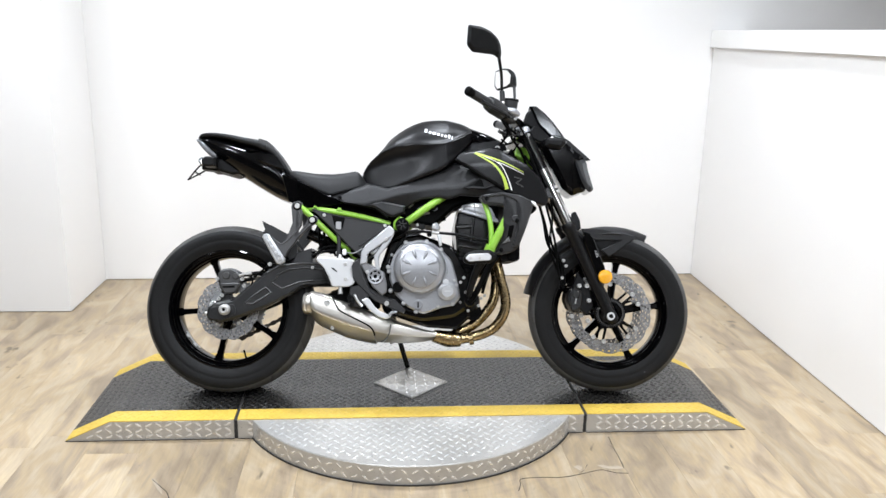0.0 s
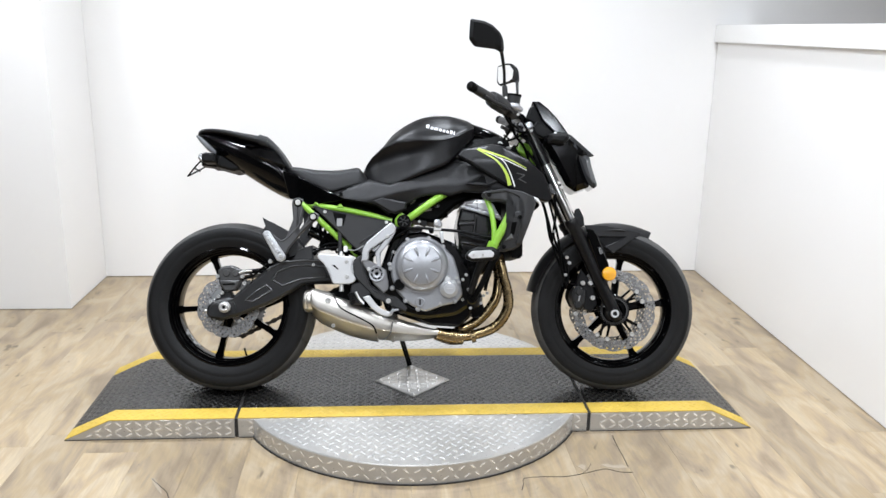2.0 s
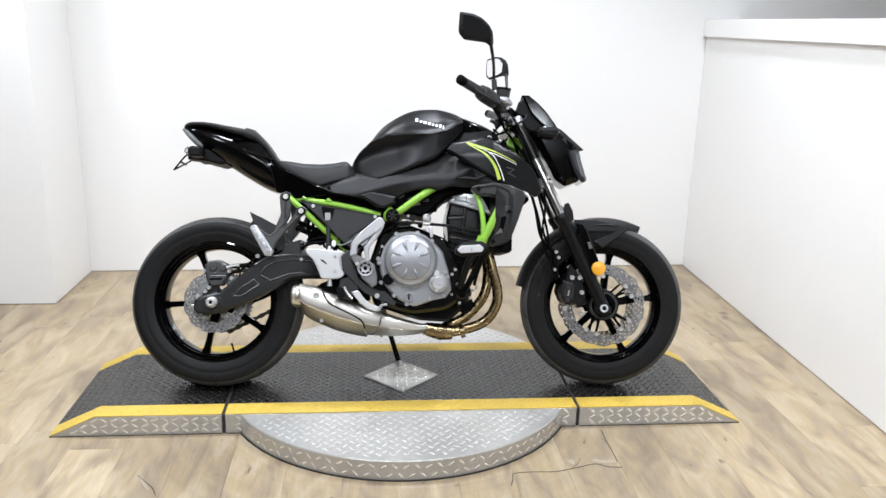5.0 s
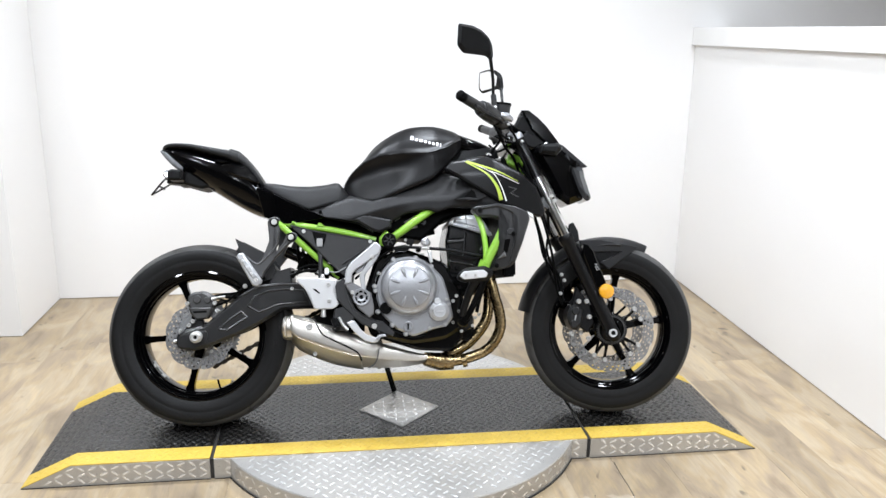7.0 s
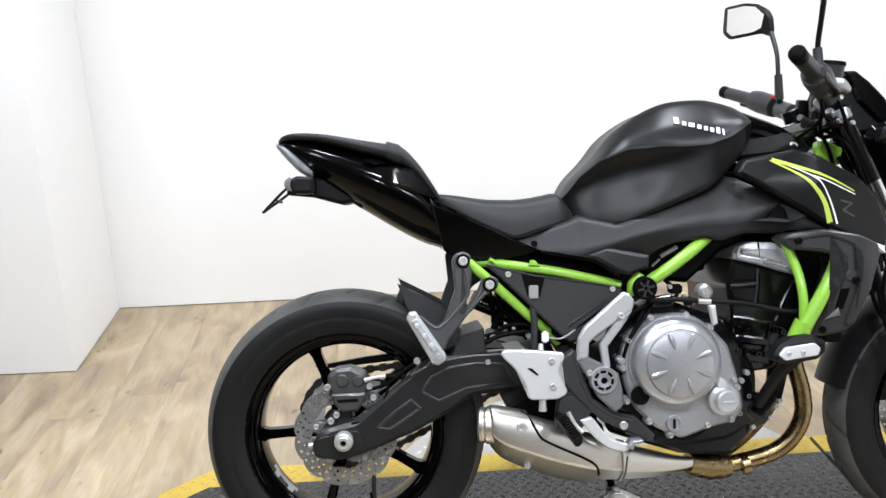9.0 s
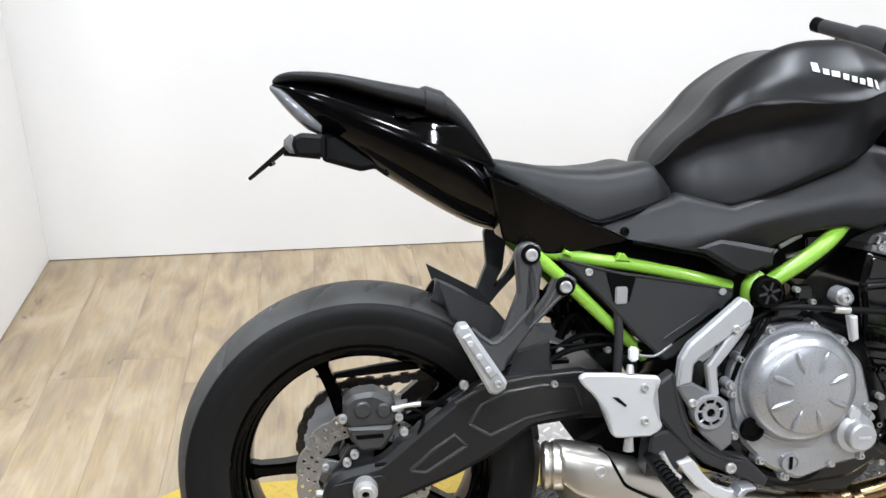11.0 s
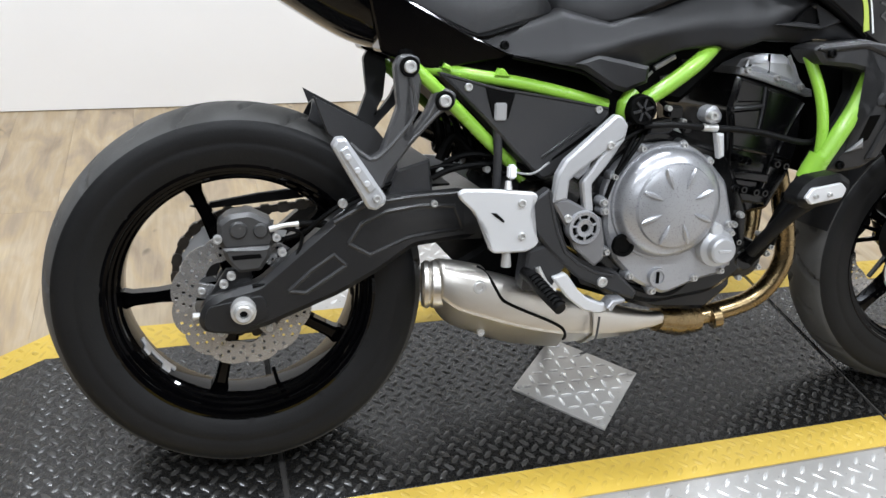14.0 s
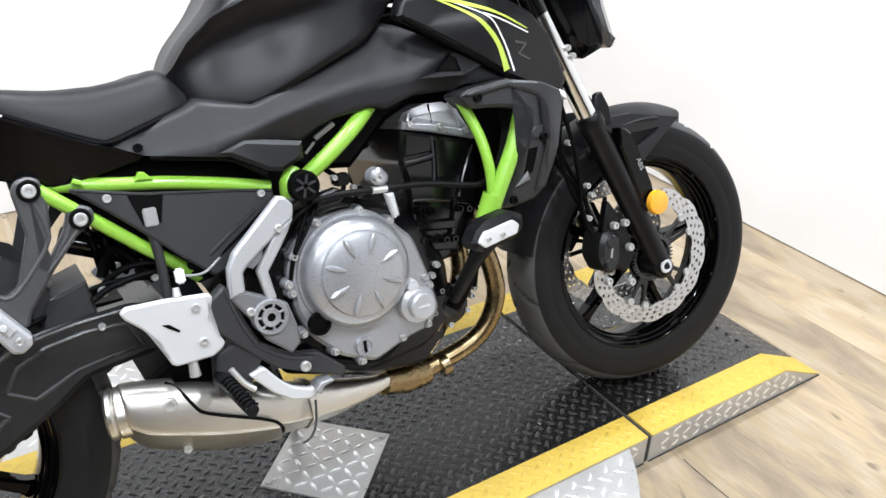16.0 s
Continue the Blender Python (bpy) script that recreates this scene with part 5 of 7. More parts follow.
def stripe(line, w0, w1, mat, lift=0.0):
    bm = bmesh.new()
    path = smooth_path([(x, 0, z) for x, z in line], 6)
    m = len(path)
    top, low = [], []
    for i, p in enumerate(path):
        d = (path[min(i + 1, m - 1)] - path[max(0, i - 1)]).normalized()
        side = Vector((-d.z, 0, d.x))
        w = (w0 + (w1 - w0) * i / (m - 1)) / 2
        for lst, s in ((top, w), (low, -w)):
            q = p + side * s
            lst.append(bm.verts.new((q.x, -0.2212 - lift + shroud_warp(q.x, q.z), q.z)))
    for i in range(m - 1):
        bm.faces.new((top[i], top[i + 1], low[i + 1], low[i]))
    ext = bmesh.ops.extrude_face_region(bm, geom=bm.faces[:])
    for v in ext["geom"]:
        if isinstance(v, bmesh.types.BMVert):
            v.co.y += 0.0012
    return add("stripe", finish(bm), mat, shroud)


stripe([(0.903, 0.889), (0.968, 0.850), (1.006, 0.804), (1.022, 0.757)], 0.002, 0.0145, LIME)
stripe([(0.910, 0.889), (0.988, 0.852), (1.020, 0.808), (1.040, 0.754)], 0.0012, 0.0045, WHITE)
stripe([(0.908, 0.890), (0.998, 0.860), (1.084, 0.822)], 0.009, 0.002, LIME, 0.0003)
stripe([(0.985, 0.855), (1.030, 0.838), (1.086, 0.815)], 0.003, 0.002, WHITE)
for line in ([(1.049, 0.803), (1.078, 0.797)], [(1.078, 0.797), (1.056, 0.782)], [(1.054, 0.783), (1.084, 0.769)]):
    stripe(line, 0.004, 0.003, CALIPER)
def cover_warp(x, z):
    return 0.22 * max(0, 1.050 - x) + 0.34 * max(0, x - 1.075) + 0.26 * max(0, 0.620 - z)


COVER = [(0.921, 0.727), (0.935, 0.735), (1.003, 0.744), (1.060, 0.733), (1.108, 0.714), (1.114, 0.690), (1.088, 0.616), (1.062, 0.545), (1.045, 0.530), (1.004, 0.521), (0.980, 0.523), (0.996, 0.555), (1.034, 0.655), (1.036, 0.688), (0.987, 0.700), (0.940, 0.703)]
cover = both("radiator_cover", lambda: slab(COVER, -0.250, -0.185, 0.006, cover_warp, 0.025, 0.006), GUARD, "dark grey plastic radiator side cover")
# its raised outer frame, the stepped inner edge and the slots between them
both("cover_frame", lambda: slab([(0.925, 0.727), (0.937, 0.734), (1.003, 0.742), (1.060, 0.732), (1.106, 0.713), (1.111, 0.690), (1.086, 0.616), (1.060, 0.548), (1.040, 0.545), (1.050, 0.590), (1.064, 0.640), (1.064, 0.690), (1.046, 0.714), (1.003, 0.731), (0.940, 0.722)], -0.257, -0.247, 0.004, cover_warp, 0.025, 0.005), GUARD, parent=cover)
add("cover_step", slab([(1.034, 0.650), (1.040, 0.660), (1.064, 0.660), (1.064, 0.634), (1.036, 0.638)], -0.2545, -0.247, 0.003, cover_warp, 0.02), GUARD, cover)
add("cover_slot", slab([(1.026, 0.622), (1.044, 0.624), (1.036, 0.580), (1.020, 0.576)], -0.2508, -0.247, 0.0005, cover_warp, 0.02), DARK, cover)
# facet of the cover's own plastic; light on it painted as paler grey
add("lit_facet", slab([(1.004, 0.558), (1.026, 0.584), (1.032, 0.566)], -0.256, -0.247, 0.004, cover_warp, 0.02), BRACKET, cover)
for x, z in ((0.946, 0.721), (1.053, 0.640), (1.000, 0.536)):
    bolt(x, -0.255 + cover_warp(x, z), z, 0.0075, cover, DARK, 0.005, "cover_bolt")
add("shroud_clip", slab([(1.096, 0.719), (1.122, 0.708), (1.128, 0.692), (1.117, 0.697)], -0.236, -0.222, 0.002), WHITE, label="small white clip below the shroud")
add("radiator", box(1.03, 1.075, -0.165, 0.165, 0.50, 0.74, 0.006), DARK, label="black radiator core")
for k in range(14):
    add("radiator_fin", box(1.0755, 1.0775, -0.15, 0.15, 0.525 + k * 0.015, 0.530 + k * 0.015), ENGINE)
# added sheet behind the side panel, black in place of the gap's shade
add("dark_backing", slab([(0.27, 0.70), (0.42, 0.715), (0.62, 0.70), (0.68, 0.66), (0.66, 0.60), (0.56, 0.56), (0.49, 0.53), (0.40, 0.58), (0.31, 0.655)], -0.075, 0.075, 0.006), DARK, label="black backing sheet that stands for shade in the gap")
both("triangle_panel", lambda: slab([(0.310, 0.684), (0.405, 0.660), (0.446, 0.654), (0.536, 0.640), (0.601, 0.629), (0.603, 0.616), (0.560, 0.568), (0.505, 0.516), (0.488, 0.512), (0.446, 0.552), (0.385, 0.614), (0.330, 0.666)], -0.150, -0.09, 0.004, round_r=0.005), PANEL, "black plastic triangular side panel")
add("panel_lip", tube([(0.314, -0.150, 0.682), (0.405, -0.151, 0.659), (0.446, -0.151, 0.6525), (0.536, -0.151, 0.6385), (0.598, -0.151, 0.627)], 0.0022, 6), GUARD)
add("panel_crease", tube([(0.487, -0.149, 0.548), (0.490, -0.1505, 0.551), (0.528, -0.1505, 0.5765), (0.567, -0.1505, 0.603)], 0.0034, 6, 1), GUARD)
# thin black plates on the panel face paint the shade of its recesses
add("recess_shade", slab([(0.500, 0.540), (0.506, 0.548), (0.577, 0.598), (0.583, 0.592)], -0.1508, -0.149, 0.0005), DARK)
add("recess_shade", slab([(0.387, 0.660), (0.436, 0.652), (0.426, 0.612), (0.400, 0.613)], -0.1525, -0.149, 0.001), DARK)
add("panel_reflector", box(0.402, 0.422, -0.156, -0.149, 0.609, 0.637, 0.002), DECAL, label="small grey reflector patch")
for x, z in ((0.359, 0.661), (0.581, 0.625)):
    bolt(x, -0.1495, z, 0.0065, bike, STEEL, 0.005, "panel_bolt")
bolt(0.415, -0.152, 0.725, 0.007, bike, DARK, 0.005, "panel_bolt")

# ---- engine ----
set_in = Vector((-0.002, -0.006, -0.010))
CASE = [(0.598, 0.504), (0.615, 0.540), (0.640, 0.562), (0.668, 0.578), (0.726, 0.580), (0.782, 0.558), (0.828, 0.510), (0.848, 0.440), (0.862, 0.375), (0.838, 0.345), (0.792, 0.336), (0.726, 0.312), (0.669, 0.338), (0.623, 0.383), (0.603, 0.435)]
case = add("engine_case", slab(CASE, -0.158, -0.02, 0.006, round_r=0.012), SILVER, label="silver-grey painted engine side case")
add("crankcase", slab([(0.56, 0.46), (0.60, 0.58), (0.70, 0.61), (0.84, 0.56), (0.90, 0.45), (0.90, 0.34), (0.84, 0.30), (0.72, 0.285), (0.62, 0.31), (0.56, 0.40)], -0.135, 0.16, 0.012, round_r=0.02), ENGINE, label="black crankcase")
clutch = add("clutch_cover", lathe([(0.0, -0.044), (0.060, -0.042), (0.070, -0.039), (0.0725, -0.034), (0.082, -0.030), (0.091, -0.022), (0.095, -0.010), (0.098, 0.0), (0.098, 0.012)], 0.712, 0.480, 56, cy=-0.158), SILVER, label="round silver clutch cover with star-shaped ribs")
for k in range(8):
    a = radians(45 * k + 22)
    c, s = math.cos(a), math.sin(a)
    bm = bmesh.new()
    rows = []
    for t, w in ((0.032, 0.0006), (0.042, 0.0040), (0.052, 0.0056), (0.062, 0.0052), (0.069, 0.0022)):
        px, pz = 0.712 + t * c, 0.480 + t * s
        rows.append([bm.verts.new((px - s * w, -0.2012, pz + c * w)), bm.verts.new((px - s * w * 0.4, (-0.2058 if 0.035 < t < 0.066 else -0.2025), pz + c * w * 0.4)), bm.verts.new((px + s * w * 0.4, (-0.2058 if 0.035 < t < 0.066 else -0.2025), pz - c * w * 0.4)), bm.verts.new((px + s * w, -0.2012, pz - c * w))])
    for p, q in zip(rows, rows[1:]):
        for i in range(3):
            bm.faces.new((p[i], p[i + 1], q[i + 1], q[i]))
        bm.faces.new((p[3], p[0], q[0], q[3]))
    bm.faces.new(rows[0])
    bm.faces.new(rows[-1][::-1])
    add("cover_rib", finish(bm), SILVER, clutch)
add("cover_ring", lathe([(0.0965, 0.004), (0.1005, 0.004), (0.1025, 0.009), (0.1025, 0.02), (0.0965, 0.02)], 0.712, 0.480, 56, cy=-0.166), SILVER, clutch)
oil = add("oil_filler", lathe([(0, -0.030), (0.020, -0.030), (0.0235, -0.027), (0.0245, -0.014), (0.027, -0.012), (0.033, -0.008), (0.034, 0.014)], 0.812, 0.397, 32, cy=-0.166), BAR_SILVER, label="bright oil filler cap")
add("cap_slot", box(0.8, 0.824, -0.1985, -0.1955, 0.3945, 0.3995, 0.001), SILVER_L, oil)
add("level_window", lathe([(0, 0.0), (0.013, 0.0), (0.0145, -0.004), (0.019, -0.004), (0.020, 0.004)], 0.633, 0.410, 24, cy=-0.170), DARK, label="dark round oil level window")
plug = add("timing_plug", lathe([(0, -0.003), (0.011, -0.003), (0.012, -0.006), (0.016, -0.006), (0.0175, 0.004)], 0.707, 0.347, 24, cy=-0.160), SILVER, label="slotted silver timing plug")
add("plug_slot", box(0.7045, 0.7095, -0.1655, -0.1625, 0.337, 0.357), DARK, plug)
for x, z in ((0.613, 0.526), (0.597, 0.483), (0.600, 0.468), (0.607, 0.397), (0.655, 0.352), (0.78, 0.341), (0.832, 0.352), (0.660, 0.572), (0.736, 0.577), (0.788, 0.548), (0.838, 0.436), (0.70, 0.322), (0.845, 0.42)):
    bolt(x, -0.158, z, 0.0056, case, STEEL, 0.008)
    add("bolt_boss", lathe([(0.0, -0.001), (0.0078, -0.001), (0.0088, 0.004), (0.0095, 0.02)], x, z, 14, cy=-0.158), SILVER, case)
add("case_boss", lathe([(0, -0.016), (0.010, -0.016), (0.012, -0.012), (0.013, 0.01)], 0.806, 0.430, 18, cy=-0.162), SILVER_L, case)
# cylinders
set_in = Vector((0, 0, 0))
cyl = add("cylinder_block", slab([(0.838, 0.622), (0.852, 0.684), (0.992, 0.644), (0.992, 0.556), (0.976, 0.500), (0.942, 0.440), (0.868, 0.430), (0.846, 0.470), (0.848, 0.560)], -0.125, 0.13, 0.007, round_r=0.008), ENGINE, label="black cylinder block")
head_cover = add("cylinder_head_cover", slab([(0.855, 0.690), (0.866, 0.707), (0.910, 0.717), (0.948, 0.715), (0.974, 0.700), (0.997, 0.656), (0.994, 0.647)], -0.121, 0.12, 0.015), SILVER_L, label="silver cylinder head cover")
add("cover_flange", slab([(0.850, 0.682), (0.852, 0.694), (0.906, 0.683), (0.998, 0.656), (1.002, 0.643), (0.990, 0.643), (0.904, 0.669)], -0.131, 0.125, 0.003), SILVER, head_cover)
add("cover_groove", slab([(0.9105, 0.716), (0.9125, 0.716), (0.9145, 0.684), (0.9125, 0.684)], -0.1212, -0.117, 0.0003), DARK, head_cover)
for line in ([(0.950, 0.713), (0.960, 0.694), (0.966, 0.668)], [(0.870, 0.706), (0.866, 0.694)]):
    add("cover_ridge", tube([(x, -0.1205, z) for x, z in line], 0.0032, 8), SILVER_L, head_cover)
for x, z in ((0.862, 0.689), (0.922, 0.676), (0.972, 0.661)):
    bolt(x, -0.131, z, 0.0055, head_cover, STEEL, 0.007)
# raised panels between shallow grooves, then ribs, lugs and paired bolts
for line in ([(0.847, 0.634), (0.856, 0.674), (0.904, 0.661), (0.902, 0.634)], [(0.845, 0.618), (0.902, 0.622), (0.897, 0.578), (0.853, 0.584)], [(0.911, 0.658), (0.984, 0.638), (0.982, 0.562), (0.904, 0.577)]):
    add("block_panel", slab(line, -0.1285, -0.122, 0.0025, round_r=0.005), ENGINE, cyl)
# the two GUARD ribs are paler than the block: edge highlights in colour
for line, r, mat in (([(0.846, 0.624), (0.875, 0.625), (0.905, 0.628)], 0.0036, GUARD), ([(0.905, 0.660), (0.904, 0.620), (0.898, 0.575)], 0.0026, GUARD), ([(0.842, 0.612), (0.848, 0.566), (0.848, 0.520)], 0.0045, ENGINE), ([(0.985, 0.632), (0.962, 0.590), (0.944, 0.545)], 0.0050, ENGINE), ([(0.846, 0.556), (0.900, 0.548), (0.970, 0.532)], 0.0040, ENGINE), ([(0.936, 0.545), (0.925, 0.50), (0.908, 0.455)], 0.0048, ENGINE)):
    add("cylinder_rib", tube([(x, -0.128, z) for x, z in line], r, 8, 4), mat, cyl)
for x, z in ((0.857, 0.484), (0.874, 0.482), (0.900, 0.476), (0.918, 0.474), (0.859, 0.538), (0.878, 0.533), (0.954, 0.522), (0.936, 0.526)):
    bolt(x, -0.128, z, 0.0070, cyl, ENGINE, 0.018)
for z0 in (0.500, 0.462):
    add("cylinder_lug", slab([(0.850, z0), (0.930, z0 - 0.012), (0.932, z0 + 0.008), (0.852, z0 + 0.018)], -0.134, -0.10, 0.004), ENGINE, cyl)
set_in = Vector((0, 0, 0))
add("throttle_body", tube([(0.72, -0.06, 0.665), (0.80, -0.06, 0.685)], 0.032, 18), DARK)
add("airbox", slab([(0.60, 0.69), (0.64, 0.76), (0.80, 0.80), (0.95, 0.80), (0.98, 0.70), (0.90, 0.725), (0.84, 0.70), (0.76, 0.63), (0.68, 0.64)], -0.10, 0.13, 0.01), DARK, label="dark airbox below the tank")
add("fuel_rail", tube([(0.70, -0.105, 0.690), (0.735, -0.108, 0.71)], 0.005, 8), STEEL)
for p in (((0.665, 0.70), (0.685, 0.712), 0.006), ((0.715, 0.672), (0.745, 0.679), 0.004)):
    add("fitting", tube([(p[0][0], -0.10, p[0][1]), (p[1][0], -0.10, p[1][1])], p[2], 8), STEEL)
set_in = Vector((-0.004, -0.058, 0.002))
hsg = add("thermostat_housing", slab([(0.754, 0.612), (0.758, 0.628), (0.774, 0.634), (0.788, 0.616), (0.783, 0.604), (0.768, 0.602)], -0.14, -0.11, 0.006, round_r=0.006), SILVER, label="silver coolant fitting")
bolt(0.764, -0.140, 0.617, 0.0075, hsg, STEEL, 0.010)
set_in = Vector((0, 0, 0))
add("cable_bracket", slab([(0.770, 0.590), (0.784, 0.590), (0.789, 0.552), (0.780, 0.548)], -0.204, -0.190, 0.003), SILVER_L)
add("clutch_cable", tube([(0.655, -0.17, 0.600), (0.700, -0.185, 0.603), (0.754, -0.188, 0.599), (0.851, -0.190, 0.591), (0.956, -0.195, 0.572), (1.02, -0.15, 0.60)], 0.0052, 10), PLASTIC, label="black clutch cable")
add("cable_ferrule", tube([(0.752, -0.188, 0.599), (0.778, -0.189, 0.597)], 0.0065, 10), STEEL)
add("clutch_lever_arm", slab([(0.66, 0.585), (0.668, 0.607), (0.70, 0.612), (0.715, 0.60), (0.70, 0.588)], -0.175, -0.15, 0.003), ENGINE)
for pts in ([(0.52, -0.13, 0.52), (0.58, -0.165, 0.575), (0.625, -0.170, 0.603), (0.66, -0.172, 0.618)], [(0.53, -0.12, 0.50), (0.585, -0.160, 0.545), (0.62, -0.165, 0.575), (0.665, -0.165, 0.600)], [(0.47, -0.1, 0.50), (0.55, -0.13, 0.53), (0.61, -0.15, 0.59)]):
    add("wire", tube(pts, 0.004, 8), DARK)
# water pump and its pipe
add("water_pump", lathe([(0, -0.014), (0.018, -0.014), (0.022, -0.010), (0.034, -0.008), (0.038, 0.0), (0.038, 0.03)], 0.895, 0.352, 28, cy=-0.130), ENGINE, label="round black water pump")
for k in range(5):
    a = radians(72 * k - 100)
    bolt(0.895 + 0.036 * math.cos(a), -0.134, 0.352 + 0.036 * math.sin(a), 0.0055, bike, STEEL, 0.008, "pump_bolt")
add("coolant_pipe", tube([(0.893, -0.15, 0.350), (0.918, -0.158, 0.385), (0.945, -0.158, 0.440), (0.972, -0.16, 0.49), (1.0, -0.15, 0.53)], 0.011, 12), DARK, label="black coolant hose")
add("oil_filter", lathe([(0, -0.03), (0.028, -0.03), (0.034, -0.024), (0.034, 0.04)], 0.915, 0.31, 24, cy=0.0), ENGINE)
add("sump", slab([(0.565, 0.350), (0.580, 0.305), (0.66, 0.278), (0.74, 0.252), (0.85, 0.245), (0.90, 0.29), (0.89, 0.33), (0.80, 0.34), (0.66, 0.345)], -0.105, 0.10, 0.01, round_r=0.01), ENGINE, label="black sump")
add("lower_hose", tube([(0.62, -0.14, 0.345), (0.67, -0.15, 0.315), (0.74, -0.15, 0.30), (0.80, -0.13, 0.325)], 0.0045, 8), DARK)
# crash slider
slider = both("frame_slider", lambda: slab([(0.858, 0.500), (0.872, 0.519), (0.896, 0.530), (0.952, 0.534), (0.980, 0.520), (0.978, 0.500), (0.960, 0.486), (0.884, 0.480), (0.864, 0.487)], -0.300, -0.258, 0.010, lambda x, z: 0.24 * (x - 0.915), 0.03, 0.006), PLASTIC, "black crash slider with a bright end plate")
add("slider_plate", slab([(0.866, 0.501), (0.880, 0.516), (0.946, 0.521), (0.960, 0.510), (0.954, 0.496), (0.880, 0.490)], -0.305, -0.298, 0.002, lambda x, z: 0.24 * (x - 0.915), 0.03, 0.004), SILVER_L, slider, "bright slider end plate")
for x in (0.886, 0.918):
    bolt(x, -0.305 + 0.24 * (x - 0.915), 0.504, 0.004, slider)
add("slider_stay", tube([(0.928, -0.262, 0.494), (0.908, -0.225, 0.450), (0.888, -0.165, 0.372)], [0.017, 0.013, 0.011], 12), PLASTIC)

# ---- exhaust ----
set_in = Vector((-0.004, 0.004, 0.004))
add("header_pipe", tube([(0.955, -0.050, 0.562), (0.995, -0.060, 0.522), (1.012, -0.066, 0.470), (1.022, -0.069, 0.425), (1.036, -0.070, 0.373), (1.038, -0.070, 0.318), (1.014, -0.066, 0.266), (0.974, -0.058, 0.232), (0.909, -0.048, 0.210), (0.845, -0.050, 0.200)], 0.0190, 18), HEADER, label="bronze heat-tinted exhaust header")
add("header_pipe", tube([(0.955, 0.050, 0.560), (0.995, 0.035, 0.512), (1.010, 0.015, 0.450), (1.009, 0.005, 0.398), (0.998, 0.0, 0.345), (0.966, 0.0, 0.296), (0.918, -0.005, 0.253), (0.862, -0.025, 0.226), (0.835, -0.040, 0.212)], 0.0195, 18), HEADER, label="bronze heat-tinted exhaust header")
add("header_clamp", tube([(0.902, -0.055, 0.2025), (0.918, -0.056, 0.206)], 0.0225, 18), HEADER)
add("collector", tube([(0.872, -0.050, 0.201), (0.825, -0.055, 0.204), (0.770, -0.072, 0.216)], [0.026, 0.031, 0.023], 20), HEADER, label="bronze exhaust collector")
MUF = [(0.316, 0.304, 0.366, 0.030), (0.319, 0.298, 0.370, 0.036), (0.325, 0.286, 0.372, 0.041), (0.348, 0.262, 0.368, 0.047), (0.400, 0.236, 0.355, 0.051), (0.460, 0.212, 0.336, 0.053), (0.540, 0.194, 0.306, 0.053), (0.600, 0.188, 0.284, 0.050), (0.680, 0.187, 0.258, 0.042), (0.750, 0.194, 0.238, 0.028), (0.785, 0.204, 0.234, 0.022)]
# its section: shares of half width and height, from the foot round the near side
MUF_NEAR = [(0.30, 0.0), (-0.12, 0.07), (-0.88, 0.36), (-0.97, 0.41), (-1.0, 0.48), (-0.97, 0.72), (-0.84, 0.90), (-0.50, 1.0)]
MUF_FAR = [(0.10, 0.98), (0.55, 0.88), (0.90, 0.68), (1.0, 0.45), (0.80, 0.14)]


def muffler_mid(x):
    return -0.124 + 0.15 * (x - 0.42)


def muffler_mesh(table, grow=0.0, count=36):
    bm = bmesh.new()
    rows = []
    ring = [(p.x, p.z) for p in smooth_path([(a, 0, h) for a, h in MUF_NEAR + MUF_FAR + MUF_NEAR[:1]], 4)][:-1]
    for x, lo, hi, hw in resample(table, count):
        lo, hi, hw = lo - grow, hi + grow, hw + grow
        rows.append([bm.verts.new((x, muffler_mid(x) + a * hw, lo + h * (hi - lo))) for a, h in ring])
    n = len(ring)
    for p, q in zip(rows, rows[1:]):
        for k in range(n):
            bm.faces.new((p[k], p[(k + 1) % n], q[(k + 1) % n], q[k]))
    bm.faces.new(rows[0][::-1])
    bm.faces.new(rows[-1])
    return finish(bm, 50)


muffler = add("muffler", muffler_mesh(MUF, -0.002, 40), STAINLESS, label="short brushed stainless underbelly muffler")
# outer heat shield: a second skin over the rear half, its front edge cut in a long S
bm = muffler_mesh([r for r in MUF if 0.317 < r[0] < 0.61], 0.0065, 34)
CUTS = (((0.410, 0, 0.335), (0.90, 0, 0.43)), ((0.470, 0, 0.286), (0.45, 0, 0.893)), ((0.549, 0, 0.22), (0.96, 0, 0.28)))
for co, no in CUTS:
    bmesh.ops.bisect_plane(bm, geom=bm.verts[:] + bm.edges[:] + bm.faces[:], plane_co=co, plane_no=no)


def ahead(p, cut):
    return (p - Vector(cut[0])).dot(Vector(cut[1])) > 0


gone = [f for f in bm.faces if (ahead(f.calc_center_median(), CUTS[0]) and ahead(f.calc_center_median(), CUTS[1])) or ahead(f.calc_center_median(), CUTS[2])]
bmesh.ops.delete(bm, geom=gone, context="FACES")
rim = [e for e in bm.edges if len(e.link_faces) == 1]
for v in [g for g in bmesh.ops.extrude_edge_only(bm, edges=rim)["geom"] if isinstance(g, bmesh.types.BMVert)]:
    lo, hi, hw = between(MUF, v.co.x)
    axis = Vector((v.co.x, muffler_mid(v.co.x), (lo + hi) / 2))
    v.co = axis + (v.co - axis) * 0.86
add("heat_shield", finish(bm, 50), STAINLESS, muffler, "brushed outer heat shield")


def muffler_y(x, z):
    lo, hi, hw = between(MUF, x)
    h = min(1, max(0, (z - lo + 0.0065) / (hi - lo + 0.013)))
    return muffler_mid(x) + (hw + 0.0065) * between([(q, a) for a, q in MUF_NEAR], h)[0]


